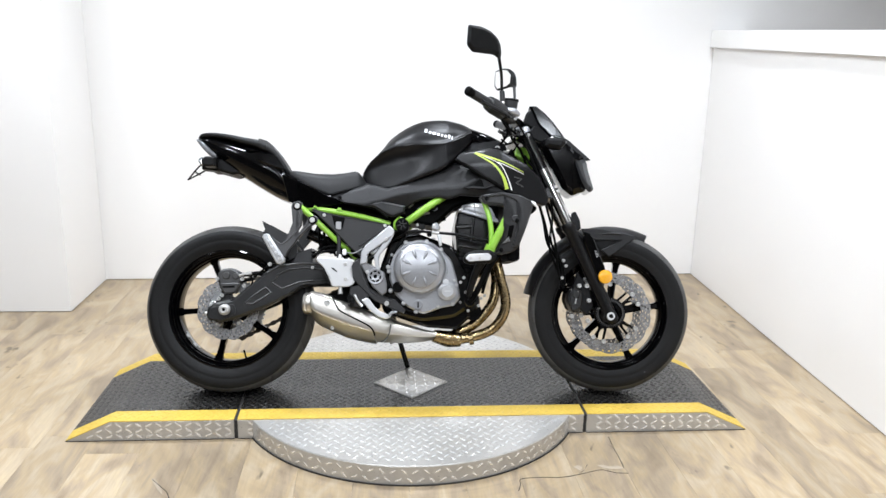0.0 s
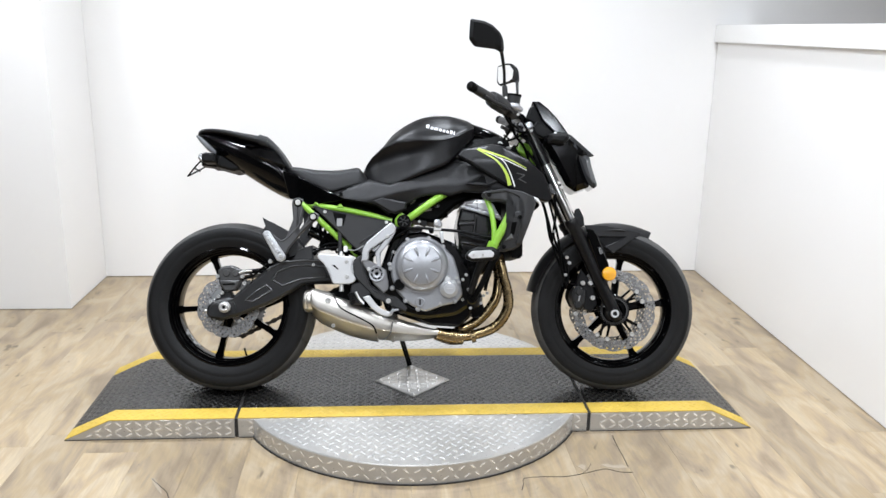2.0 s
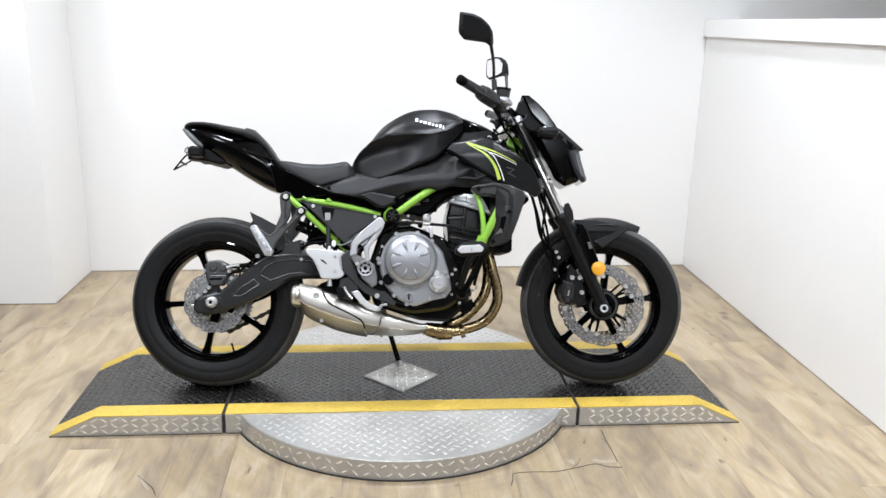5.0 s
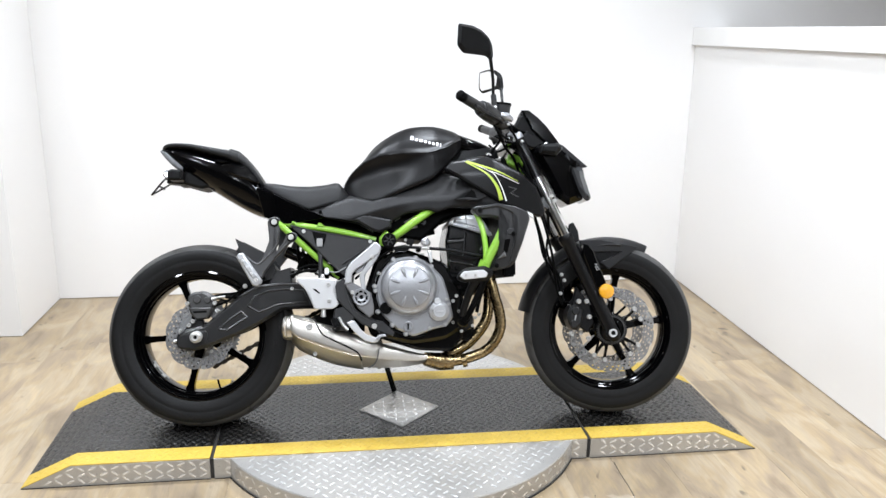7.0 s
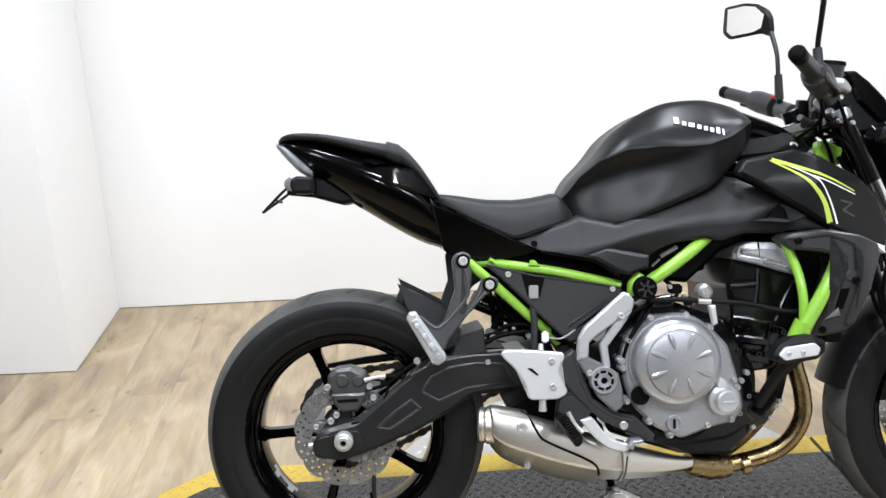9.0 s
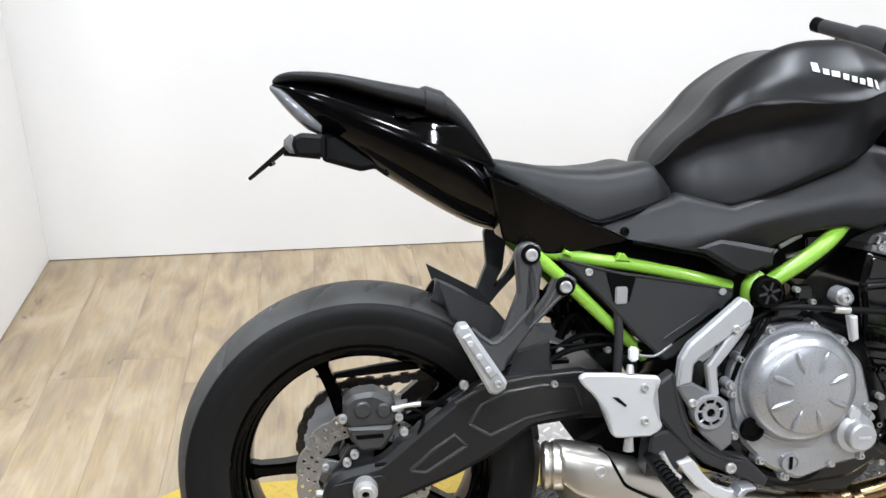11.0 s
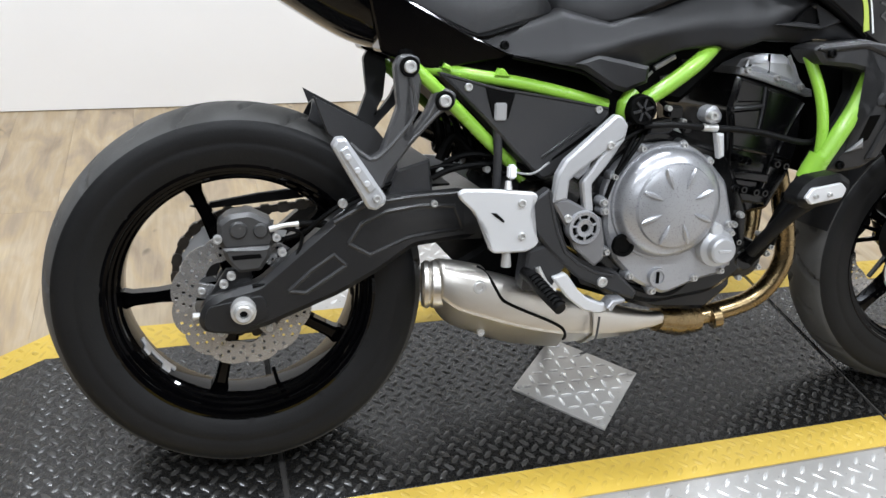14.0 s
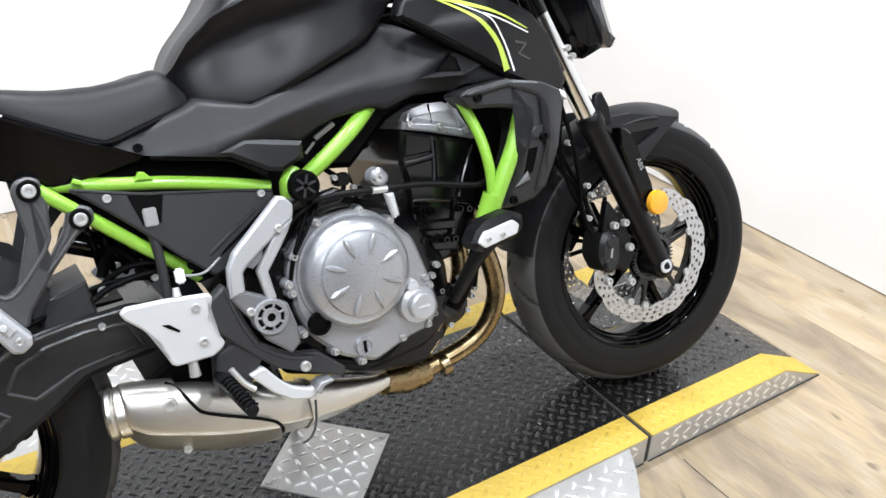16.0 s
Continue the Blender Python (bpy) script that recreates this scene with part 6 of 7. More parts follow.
add("shield_edge", tube([(x, muffler_y(x, z), z) for x, z in ((0.384, 0.366), (0.396, 0.358), (0.406, 0.343), (0.414, 0.328), (0.425, 0.312), (0.448, 0.298), (0.480, 0.282), (0.512, 0.266), (0.538, 0.250), (0.549, 0.232), (0.552, 0.220))], 0.0030, 6), DARK, muffler)
add("clamp_tail", tube([(0.612, -0.158, 0.262), (0.604, -0.165, 0.225), (0.590, -0.168, 0.205), (0.575, -0.166, 0.198)], 0.0022, 6), CALIPER, muffler)
OUT_AT = pose(0.300, -0.136, 0.334, 0, 16, -100)
add("outlet_ring", move_mesh(lathe([(0.030, 0.0), (0.035, -0.004), (0.039, 0.0), (0.040, 0.006), (0.037, 0.010), (0.040, 0.014), (0.040, 0.030), (0.034, 0.030), (0.030, 0.014)], 0, 0, 36, closed=True), OUT_AT), STAINLESS, muffler)
add("outlet", move_mesh(lathe([(0, 0.018), (0.0305, 0.018), (0.0305, 0.010), (0, 0.010)], 0, 0, 28), OUT_AT), DARK, muffler)
add("outlet_pipe", move_mesh(lathe([(0.014, 0.0), (0.019, 0.0), (0.019, 0.014), (0.014, 0.014)], 0, 0, 24, closed=True), OUT_AT), STAINLESS, muffler)
bolt(0.382, muffler_y(0.382, 0.338), 0.338, 0.011, muffler, STEEL, 0.006)
bolt(0.398, -0.146, 0.246, 0.007, muffler, STEEL, 0.006)
add("clamp_band", muffler_mesh([(0.606, 0.1875, 0.282, 0.0498), (0.612, 0.1875, 0.280, 0.0495), (0.618, 0.1875, 0.278, 0.049)], 0.003, 5), STAINLESS, muffler)

# ---- foot controls ----
set_in = Vector((-0.012, -0.004, -0.006))
heel = both("heel_guard", lambda: slab([(0.349, 0.505), (0.358, 0.512), (0.410, 0.510), (0.478, 0.503), (0.482, 0.496), (0.470, 0.464), (0.487, 0.422), (0.481, 0.414), (0.466, 0.406), (0.412, 0.406), (0.404, 0.411), (0.394, 0.448), (0.374, 0.476), (0.354, 0.495)], -0.184, -0.172, 0.003, round_r=0.004), SILVER_L, "bright silver heel guard")
add("guard_slot", slab([(0.402, 0.474), (0.412, 0.473), (0.426, 0.460), (0.424, 0.457), (0.410, 0.467)], -0.1855, -0.182, 0.0005), DARK, heel)
for x, z in ((0.454, 0.488), (0.456, 0.434)):
    bolt(x, -0.184, z, 0.0065, heel, STEEL, 0.006)
add("guard_stud", tube([(0.433, -0.175, 0.508), (0.434, -0.172, 0.522)], [0.007, 0.005], 10), STEEL)
add("guard_stud", tube([(0.436, -0.17, 0.405), (0.436, -0.17, 0.380)], [0.007, 0.009], 10), STEEL)
set_in = Vector((0, 0, 0))
both("frame_guard", lambda: slab([(0.453, 0.465), (0.467, 0.487), (0.490, 0.503), (0.497, 0.494), (0.502, 0.464), (0.529, 0.398), (0.576, 0.364), (0.620, 0.356), (0.660, 0.318), (0.654, 0.304), (0.600, 0.326), (0.547, 0.350), (0.491, 0.404), (0.470, 0.429)], -0.185, -0.16, 0.004, round_r=0.003), GUARD, "dark grey frame guard")
add("guard_crease", tube([(0.490, -0.1845, 0.499), (0.497, -0.1845, 0.464), (0.522, -0.1845, 0.396), (0.574, -0.1845, 0.360), (0.612, -0.1845, 0.350)], 0.0030, 6, 2), PANEL)
bolt(0.592, -0.185, 0.341, 0.009, bike, STEEL, 0.006, "guard_bolt")
pegbr = both("footpeg_bracket", lambda: slab([(0.499, 0.526), (0.512, 0.549), (0.595, 0.621), (0.606, 0.618), (0.617, 0.603), (0.613, 0.584), (0.590, 0.570), (0.574, 0.557), (0.531, 0.527), (0.521, 0.516), (0.519, 0.486), (0.494, 0.480)], -0.192, -0.176, 0.004, round_r=0.003), BAR_SILVER, "silver footpeg bracket")
add("bracket_bar", slab([(0.613, 0.586), (0.601, 0.562), (0.589, 0.545), (0.560, 0.508), (0.566, 0.464), (0.551, 0.462), (0.543, 0.512), (0.560, 0.535), (0.576, 0.558)], -0.190, -0.176, 0.003, round_r=0.003), BAR_SILVER, pegbr)
add("bracket_fin", slab([(0.528, 0.523), (0.562, 0.546), (0.556, 0.528), (0.540, 0.516)], -0.180, -0.172, 0.002), SILVER, pegbr)
both("boss_plate", lambda: slab([(0.494, 0.481), (0.519, 0.487), (0.556, 0.468), (0.582, 0.452), (0.591, 0.412), (0.591, 0.382), (0.575, 0.369), (0.538, 0.402), (0.520, 0.440)], -0.1895, -0.174, 0.004, round_r=0.003), BRACKET, "grey alloy plate behind the footpeg")
bolt(0.587, -0.192, 0.572, 0.0068, pegbr, STEEL, 0.005)
bolt(0.521, -0.190, 0.454, 0.0068, pegbr, STEEL, 0.005)
set_in = Vector((-0.003, 0.006, -0.010))
peghub = add("peg_boss", lathe([(0.007, 0.004), (0.007, -0.010), (0.0145, -0.011), (0.0155, -0.004), (0.017, -0.002), (0.020, -0.002), (0.0215, -0.009), (0.027, -0.0095), (0.029, -0.004), (0.029, 0.012)], 0.553, 0.448, 40, cy=-0.192), SILVER, label="round alloy boss with slots round its hole")
add("boss_recess", lathe([(0, 0.0), (0.0215, 0.0), (0.0215, 0.002), (0, 0.002)], 0.553, 0.448, 28, cy=-0.1975), DARK, peghub)
add("boss_recess", lathe([(0.0152, 0.0), (0.0213, 0.0), (0.0213, 0.002), (0.0152, 0.002)], 0.553, 0.448, 28, closed=True, cy=-0.1985), DARK, peghub)
for k in range(7):
    a = 2 * math.pi * k / 7 + 0.3
    add("boss_rib", tube([(0.553 + q * math.cos(a), -0.2, 0.448 + q * math.sin(a)) for q in (0.0125, 0.0225)], 0.0022, 6), SILVER, peghub)
set_in = Vector((0, 0, 0))
both("peg_carrier", lambda: slab([(0.460, 0.400), (0.494, 0.408), (0.534, 0.376), (0.513, 0.350), (0.500, 0.325), (0.452, 0.330), (0.455, 0.365)], -0.180, -0.14, 0.004, round_r=0.006), GUARD, "dark grey peg carrier")
peg = both("footpeg", lambda: tube([(0.455, -0.172, 0.364), (0.462, -0.200, 0.358), (0.469, -0.250, 0.346), (0.474, -0.292, 0.337)], [0.009, 0.0115, 0.0115, 0.010], 10, flat=0.75), PLASTIC, "folding footpeg with ribbed black rubber")
for k in range(9):
    t = k / 8
    c = Vector((0.463 + 0.010 * t, -0.205 - 0.080 * t, 0.3665 - 0.019 * t))
    add("peg_rib", tube([c + Vector((-0.010, 0, -0.004)), c + Vector((0, 0, 0.002)), c + Vector((0.010, 0, -0.004))], 0.0024, 6, 3), DARK, peg)
pedal = add("brake_pedal", slab([(0.500, 0.354), (0.524, 0.361), (0.532, 0.352), (0.548, 0.330), (0.566, 0.314), (0.590, 0.304), (0.606, 0.302), (0.604, 0.289), (0.588, 0.285), (0.560, 0.293), (0.532, 0.315)], -0.190, -0.176, 0.003, round_r=0.004), SILVER_L, label="bright brake pedal")
add("pedal_tip", slab([(0.596, 0.300), (0.606, 0.312), (0.628, 0.314), (0.630, 0.308), (0.612, 0.304), (0.606, 0.292)], -0.204, -0.172, 0.002, round_r=0.002), SILVER, pedal, "ridged alloy toe piece")
add("pedal_spring", tube([(0.475, -0.185, 0.372), (0.49, -0.187, 0.345), (0.505, -0.19, 0.33)], 0.005, 8), STEEL)
# shock and linkage behind
bm = bmesh.new()
coil = [(0.325 + 0.11 * t + 0.0 * math.cos(t * 40), -0.03 + 0.034 * math.cos(t * 38), 0.585 - 0.05 * t + 0.034 * math.sin(t * 38)) for t in [k / 60 for k in range(61)]]
add_tube(bm, coil, 0.0055, 8, 1)
add("shock_spring", finish(bm), DARK, label="black coil spring of the rear shock")
add("shock_body", tube([(0.29, -0.03, 0.60), (0.47, -0.03, 0.52)], 0.020, 14), ENGINE)
add("frame_strut", tube([(0.411, -0.138, 0.600), (0.414, -0.141, 0.560), (0.413, -0.142, 0.490)], 0.0075, 10), GUARD, label="black plastic tube")
add("breather_hose", tube([(0.31, -0.08, 0.505), (0.36, -0.10, 0.545), (0.42, -0.11, 0.545), (0.49, -0.12, 0.515)], 0.0055, 8), DARK)
add("switch_plug", box(0.428, 0.442, -0.16, -0.145, 0.515, 0.538, 0.003), WHITE, label="small white connector")
add("plug_wire", tube([(0.44, -0.15, 0.525), (0.47, -0.155, 0.523), (0.50, -0.15, 0.54)], 0.0020, 6), DECAL)
add("linkage", slab([(0.40, 0.38), (0.46, 0.42), (0.56, 0.42), (0.56, 0.32), (0.44, 0.30), (0.36, 0.36)], -0.09, 0.09, 0.008), DARK)
add("caution_label", slab([(0.258, 0.420), (0.303, 0.420), (0.303, 0.482), (0.257, 0.482)], -0.0515, -0.05, 0.0003), WHITE, label="white caution label")
add("label_backing", slab([(0.25, 0.40), (0.36, 0.40), (0.36, 0.49), (0.25, 0.49)], -0.049, 0.05, 0.003), DARK)
# side stand
stand = add("side_stand", tube([(0.60, 0.12, 0.31), (0.635, 0.17, 0.19), (0.672, 0.244, 0.066)], [0.013, 0.010, 0.010], 12), ENGINE, label="black side stand on the deck")
add("stand_foot", tube([(0.650, 0.248, 0.064), (0.695, 0.242, 0.064)], 0.011, 10, flat=0.45), ENGINE, stand)

# ---- front end ----
def fork_at(z, side=-0.118):
    return (1.4290 - 0.472 * (z - 0.285), side, z)


both("fork_tube", lambda: tube([fork_at(0.60), fork_at(0.845)], 0.0205, 20), CHROME, "chromed fork tube", OTHER)
both("fork_sleeve", lambda: tube([fork_at(0.845), fork_at(0.985)], 0.0215, 20), ENGINE, "black sleeve round the upper fork", OTHER)


def rod(p0, p1, profile, n=20):
    """A turned rod from p0 to p1: radius and the share of the way."""
    a, b = Vector(p0), Vector(p1)
    d = b - a
    q = Vector((0, 1, 0)).rotation_difference(d.normalized()).to_matrix().to_4x4()
    bm = add_lathe(bmesh.new(), [(r, t * d.length) for r, t in profile], 0, 0, n)
    return move_mesh(finish(bm), Matrix.Translation(a) @ q)


both("fork_leg", lambda: rod(fork_at(0.275), fork_at(0.645), [(0, 0), (0.016, 0), (0.024, 0.03), (0.0235, 0.15), (0.0245, 0.6), (0.025, 0.92), (0.0285, 0.94), (0.0285, 0.985), (0.0255, 1.0), (0.0205, 1.0)]), SATIN, "satin black lower fork leg", OTHER)
both("axle_clamp", lambda: lathe([(0, -0.032), (0.008, -0.032), (0.010, -0.036), (0.016, -0.036), (0.018, -0.030), (0.024, -0.028), (0.026, 0.02), (0, 0.02)], FRONT_AXLE[0], FRONT_AXLE[1], 24, cy=-0.103), SATIN, "black axle clamp", OTHER)
add("axle_end", lathe([(0.006, -0.030), (0.008, -0.037), (0.014, -0.0375), (0.016, -0.034), (0.016, -0.02)], FRONT_AXLE[0], FRONT_AXLE[1], 24, cy=-0.1045), SILVER_L)
both("caliper_lug", lambda: slab([(1.30, 0.465), (1.345, 0.40), (1.36, 0.335), (1.335, 0.30), (1.30, 0.33), (1.28, 0.40)], -0.112, -0.092, 0.004, round_r=0.006), SATIN, m=OTHER)
set_in = Vector((0.014, 0.004, 0.006))
cal_f = both("front_caliper", lambda: slab([(1.254, 0.376), (1.266, 0.394), (1.288, 0.397), (1.308, 0.380), (1.304, 0.330), (1.284, 0.304), (1.264, 0.308), (1.248, 0.345)], -0.124, -0.06, 0.009, round_r=0.008), FRONT_CAL, "dark grey front brake caliper", OTHER)
add("logo_bar", slab([(1.272, 0.340), (1.277, 0.338), (1.288, 0.384), (1.283, 0.386)], -0.1247, -0.1235, 0.0003), DECAL, cal_f)
for x, z in ((1.278, 0.372), (1.272, 0.326)):
    add("piston_boss", lathe([(0, -0.006), (0.011, -0.006), (0.014, -0.002), (0.014, 0.006)], x, z, 20, cy=-0.122), FRONT_CAL, cal_f)
for x, z in ((1.318, 0.405), (1.326, 0.351), (1.322, 0.276), (1.290, 0.405), (1.262, 0.292)):
    bolt(x, -0.120, z, 0.0085, cal_f, STEEL, 0.010)
set_in = Vector((0, 0, 0))
lower_clamp = add("lower_triple_clamp", slab([(1.155, 0.745), (1.185, 0.790), (1.225, 0.775), (1.205, 0.730)], -0.135, 0.135, 0.006, round_r=0.008), ENGINE, label="black lower triple clamp")
for x, z in ((1.212, 0.778), (1.222, 0.762)):
    bolt(x, -0.135, z, 0.006, lower_clamp, STEEL, 0.008)
add("top_triple_clamp", slab([(1.055, 0.965), (1.065, 0.990), (1.12, 0.985), (1.115, 0.955)], -0.135, 0.135, 0.006, round_r=0.008), ENGINE, label="black top triple clamp")
bolt(1.084, -0.136, 0.975, 0.006, bike, STEEL, 0.010, "clamp_bolt")
bolt(1.110, -0.136, 0.970, 0.005, bike, STEEL, 0.012, "clamp_bolt")
both("fork_cap", lambda: rod(fork_at(0.98), fork_at(1.0), [(0, 0), (0.022, 0), (0.022, 0.7), (0.018, 1.0), (0, 1.0)]), SILVER, m=OTHER)
both("side_reflector", lambda: lathe([(0, -0.004), (0.020, -0.004), (0.0245, -0.002), (0.026, 0.003), (0.026, 0.008)], 1.395, 0.445, 32, cy=-0.155), ORANGE, "round amber side reflector", OTHER)
both("fork_guard", lambda: slab([(1.318, 0.612), (1.338, 0.606), (1.354, 0.590), (1.396, 0.480), (1.399, 0.445), (1.382, 0.425), (1.362, 0.450), (1.338, 0.520), (1.318, 0.575)], -0.142, -0.118, 0.004, round_r=0.006), GLOSS, "satin black fork guard", OTHER)
txt = bpy.data.curves.new("guard_mark", "FONT")
txt.body, txt.size, txt.extrude, txt.align_x, txt.align_y = "ABS", 0.016, 0.0004, "CENTER", "CENTER"
tmp = bpy.data.objects.new("guard_mark", txt)
scene.collection.objects.link(tmp)
text_mesh = bpy.data.meshes.new_from_object(tmp.evaluated_get(bpy.context.evaluated_depsgraph_get()))
bpy.data.objects.remove(tmp)
text_mesh.materials.clear()
text_mesh.materials.append(DECAL)
mark = tagged(new("guard_mark", text_mesh), "small grey letters on the guard")
mark.parent = bike
mark.matrix_local = pose(1.364, -0.1428, 0.530, 90, 70, 0)
both("fork_fin", lambda: slab([(1.266, 0.640), (1.274, 0.682), (1.288, 0.687), (1.304, 0.655), (1.308, 0.622), (1.282, 0.612)], -0.135, -0.12, 0.003, round_r=0.004), SATIN, m=OTHER)
fender = add("front_fender", move_mesh(arc_shell(FW, 63, 168, 0.330, 0.074, 0.004, 0.030, 40, lambda t: 0.25 + 0.75 * min(1, t * 5)), TURNED), GREY, label="graphite front mudguard close over the tyre")
both("fender_stay", lambda: slab([(1.318, 0.628), (1.40, 0.628), (1.480, 0.612), (1.535, 0.600), (1.49, 0.568), (1.425, 0.522), (1.395, 0.548), (1.455, 0.575), (1.475, 0.586), (1.365, 0.585), (1.33, 0.60)], -0.086, -0.078, 0.002), GREY, "graphite mudguard stay", OTHER, fender)
for pts in ([(1.10, -0.10, 0.90), (1.185, -0.125, 0.77), (1.205, -0.11, 0.67), (1.20, -0.10, 0.58), (1.242, -0.105, 0.49), (1.252, -0.11, 0.41)], [(1.12, -0.06, 0.85), (1.17, -0.08, 0.68), (1.19, -0.09, 0.57), (1.23, -0.095, 0.50), (1.246, -0.10, 0.415)]):
    add("brake_hose", tube(pts, 0.0048, 8), DARK, label="black front brake hose")
# headlight and cowl
hl = add("headlight_cowl", move_mesh(slab([(1.140, 0.935), (1.160, 0.965), (1.195, 0.978), (1.232, 0.958), (1.310, 0.890), (1.282, 0.874), (1.316, 0.768), (1.262, 0.748), (1.228, 0.772), (1.180, 0.865)], -0.105, 0.105, 0.022, round_r=0.008, both=True), COWL), GLOSS, label="gloss black angular headlight cowl")
add("headlight_lens", move_mesh(slab([(1.240, 0.935), (1.318, 0.878), (1.322, 0.850), (1.346, 0.772), (1.330, 0.760), (1.29, 0.80), (1.26, 0.88)], -0.098, 0.098, 0.018, round_r=0.01, both=True), COWL), CLEAR, hl, "clear headlight lens")
set_in = Vector((0.020, 0, 0.004))
both("cowl_blade", lambda: slab([(1.215, 0.975), (1.248, 0.958), (1.332, 0.884), (1.300, 0.878), (1.225, 0.925)], -0.100, -0.075, 0.004), GREY, "satin blade above the lamp", OTHER, hl)
fi = both("front_indicator", lambda: slab([(1.152, 0.925), (1.160, 0.958), (1.225, 0.958), (1.232, 0.940), (1.210, 0.916)], -0.150, -0.105, 0.012, round_r=0.008, both=True), PLASTIC, "small black front indicator", OTHER)
add("indicator_lens", slab([(1.222, 0.955), (1.236, 0.944), (1.214, 0.918), (1.206, 0.930)], -0.140, -0.112, 0.006, both=True), LENS, fi)
set_in = Vector((0, 0, 0))
add("meter_visor", move_mesh(slab([(1.102, 1.088), (1.128, 1.088), (1.160, 1.062), (1.192, 1.028), (1.226, 0.982), (1.250, 0.945), (1.205, 0.955), (1.170, 0.985), (1.135, 1.020)], -0.085, 0.085, 0.006, lambda x, z: 0, 0.03, both=True), COWL), GLOSS, label="gloss black meter visor")
add("meter", move_mesh(slab([(1.075, 1.02), (1.092, 1.068), (1.125, 1.076), (1.165, 1.025), (1.155, 0.985)], -0.075, 0.075, 0.008, round_r=0.008, both=True), COWL), PLASTIC, label="black instrument cluster")
both("cowl_side", lambda: slab([(1.110, 0.98), (1.140, 1.02), (1.180, 1.0), (1.215, 0.965), (1.160, 0.955)], -0.085, -0.06, 0.005), PLASTIC, parent=hl)
# handlebar
BAR = [Vector(p) for p in ((0.873, -0.385, 1.067), (0.978, -0.262, 1.041), (1.040, -0.16, 1.022), (1.078, -0.08, 1.035))]
add("handlebar", tube(BAR + [Vector((1.098, 0.0, 1.036))] + [OTHER_BAR @ p for p in reversed(BAR)], 0.0112, 14), SATIN, label="black tapered handlebar turned to the right")
both("handlebar_riser", lambda: tube([(1.078, -0.045, 0.985), (1.086, -0.045, 1.04)], [0.016, 0.019], 14), ENGINE, "black bar clamp", OTHER)
grip = both("grip", lambda: tube([(0.881, -0.376, 1.065), (0.935, -0.313, 1.052), (0.942, -0.305, 1.050), (0.946, -0.300, 1.049)], [0.0160, 0.0168, 0.0175, 0.022], 16), GUARD, "ribbed black rubber grip", OTHER_BAR)
bar_end = both("bar_end", lambda: tube([(0.862, -0.398, 1.070), (0.866, -0.394, 1.069), (0.876, -0.382, 1.066), (0.882, -0.375, 1.065)], [0.012, 0.0165, 0.0165, 0.014], 18), DARK, "black bar end weight", OTHER_BAR)
both("switch_box", lambda: tube([(0.946, -0.300, 1.049), (0.965, -0.277, 1.044), (1.000, -0.230, 1.034)], [0.026, 0.029, 0.027], 14), GUARD, "dark grey switch housing", OTHER_BAR)
add("kill_switch", move_mesh(box(0.985, 1.005, -0.25, -0.225, 1.056, 1.064, 0.002), OTHER_BAR), RED)
both("lever", lambda: tube([(1.030, -0.205, 1.022), (1.012, -0.262, 1.020), (0.960, -0.335, 1.026), (0.915, -0.395, 1.034)], [0.010, 0.008, 0.007, 0.0075], 10, flat=0.7), SATIN, "black hand lever", OTHER_BAR)
both("lever_clamp", lambda: tube([(1.010, -0.215, 1.030), (1.038, -0.176, 1.022)], 0.022, 12), CALIPER, m=OTHER_BAR)
bm = bmesh.new()
bmesh.ops.create_cone(bm, cap_ends=True, segments=24, radius1=0.024, radius2=0.026, depth=0.036, matrix=pose(1.036, -0.190, 1.066, 8, 6, 0))
res = add("brake_reservoir", finish(bm), GUARD, label="round brake fluid reservoir")
bm = bmesh.new()
bmesh.ops.create_cone(bm, cap_ends=True, segments=24, radius1=0.0275, radius2=0.026, depth=0.008, matrix=pose(1.039, -0.193, 1.088, 8, 6, 0))
add("reservoir_cap", finish(bm), DARK, res)
# mirrors
GLASS_LINE = [(0.866, 1.297), (0.915, 1.303), (0.946, 1.298), (0.972, 1.272), (0.965, 1.232), (0.940, 1.220), (0.882, 1.212), (0.864, 1.230)]


def mirror_warp(x, z):
    return 0.85 * (x - 0.90) - 0.10 * (z - 1.26)


def mirror_head():
    pts = [(0.864, 1.297), (0.915, 1.304), (0.948, 1.299), (0.976, 1.282), (0.988, 1.262), (0.992, 1.224), (0.982, 1.212), (0.962, 1.222), (0.940, 1.219), (0.880, 1.210), (0.860, 1.229)]
    return slab(pts, -0.378, -0.346, 0.012, mirror_warp, 0.02, 0.008, both=True)


def mirror_glass():
    return slab(inset(GLASS_LINE[::-1], 0.007), -0.3455, -0.3445, 0.0004, mirror_warp, 0.03)


mir = add("mirror", mirror_head(), PLASTIC, label="angular black rear-view mirror")
mir2 = add("mirror", move_mesh(mirror_head(), OTHER_BAR), PLASTIC, label="angular black rear-view mirror")
add("mirror_glass", mirror_glass(), MIRROR, mir)
add("mirror_glass", move_mesh(mirror_glass(), OTHER_BAR), MIRROR, mir2)
both("mirror_stem", lambda: tube([(0.984, -0.272, 1.222), (0.998, -0.228, 1.170), (1.003, -0.203, 1.115), (1.010, -0.200, 1.045)], [0.0065, 0.0055, 0.0055, 0.008], 10), SATIN, "thin black mirror stem", OTHER_BAR)
both("stem_boot", lambda: tube([(1.003, -0.202, 1.118), (1.008, -0.200, 1.055)], [0.0095, 0.011], 12), GUARD, m=OTHER_BAR)
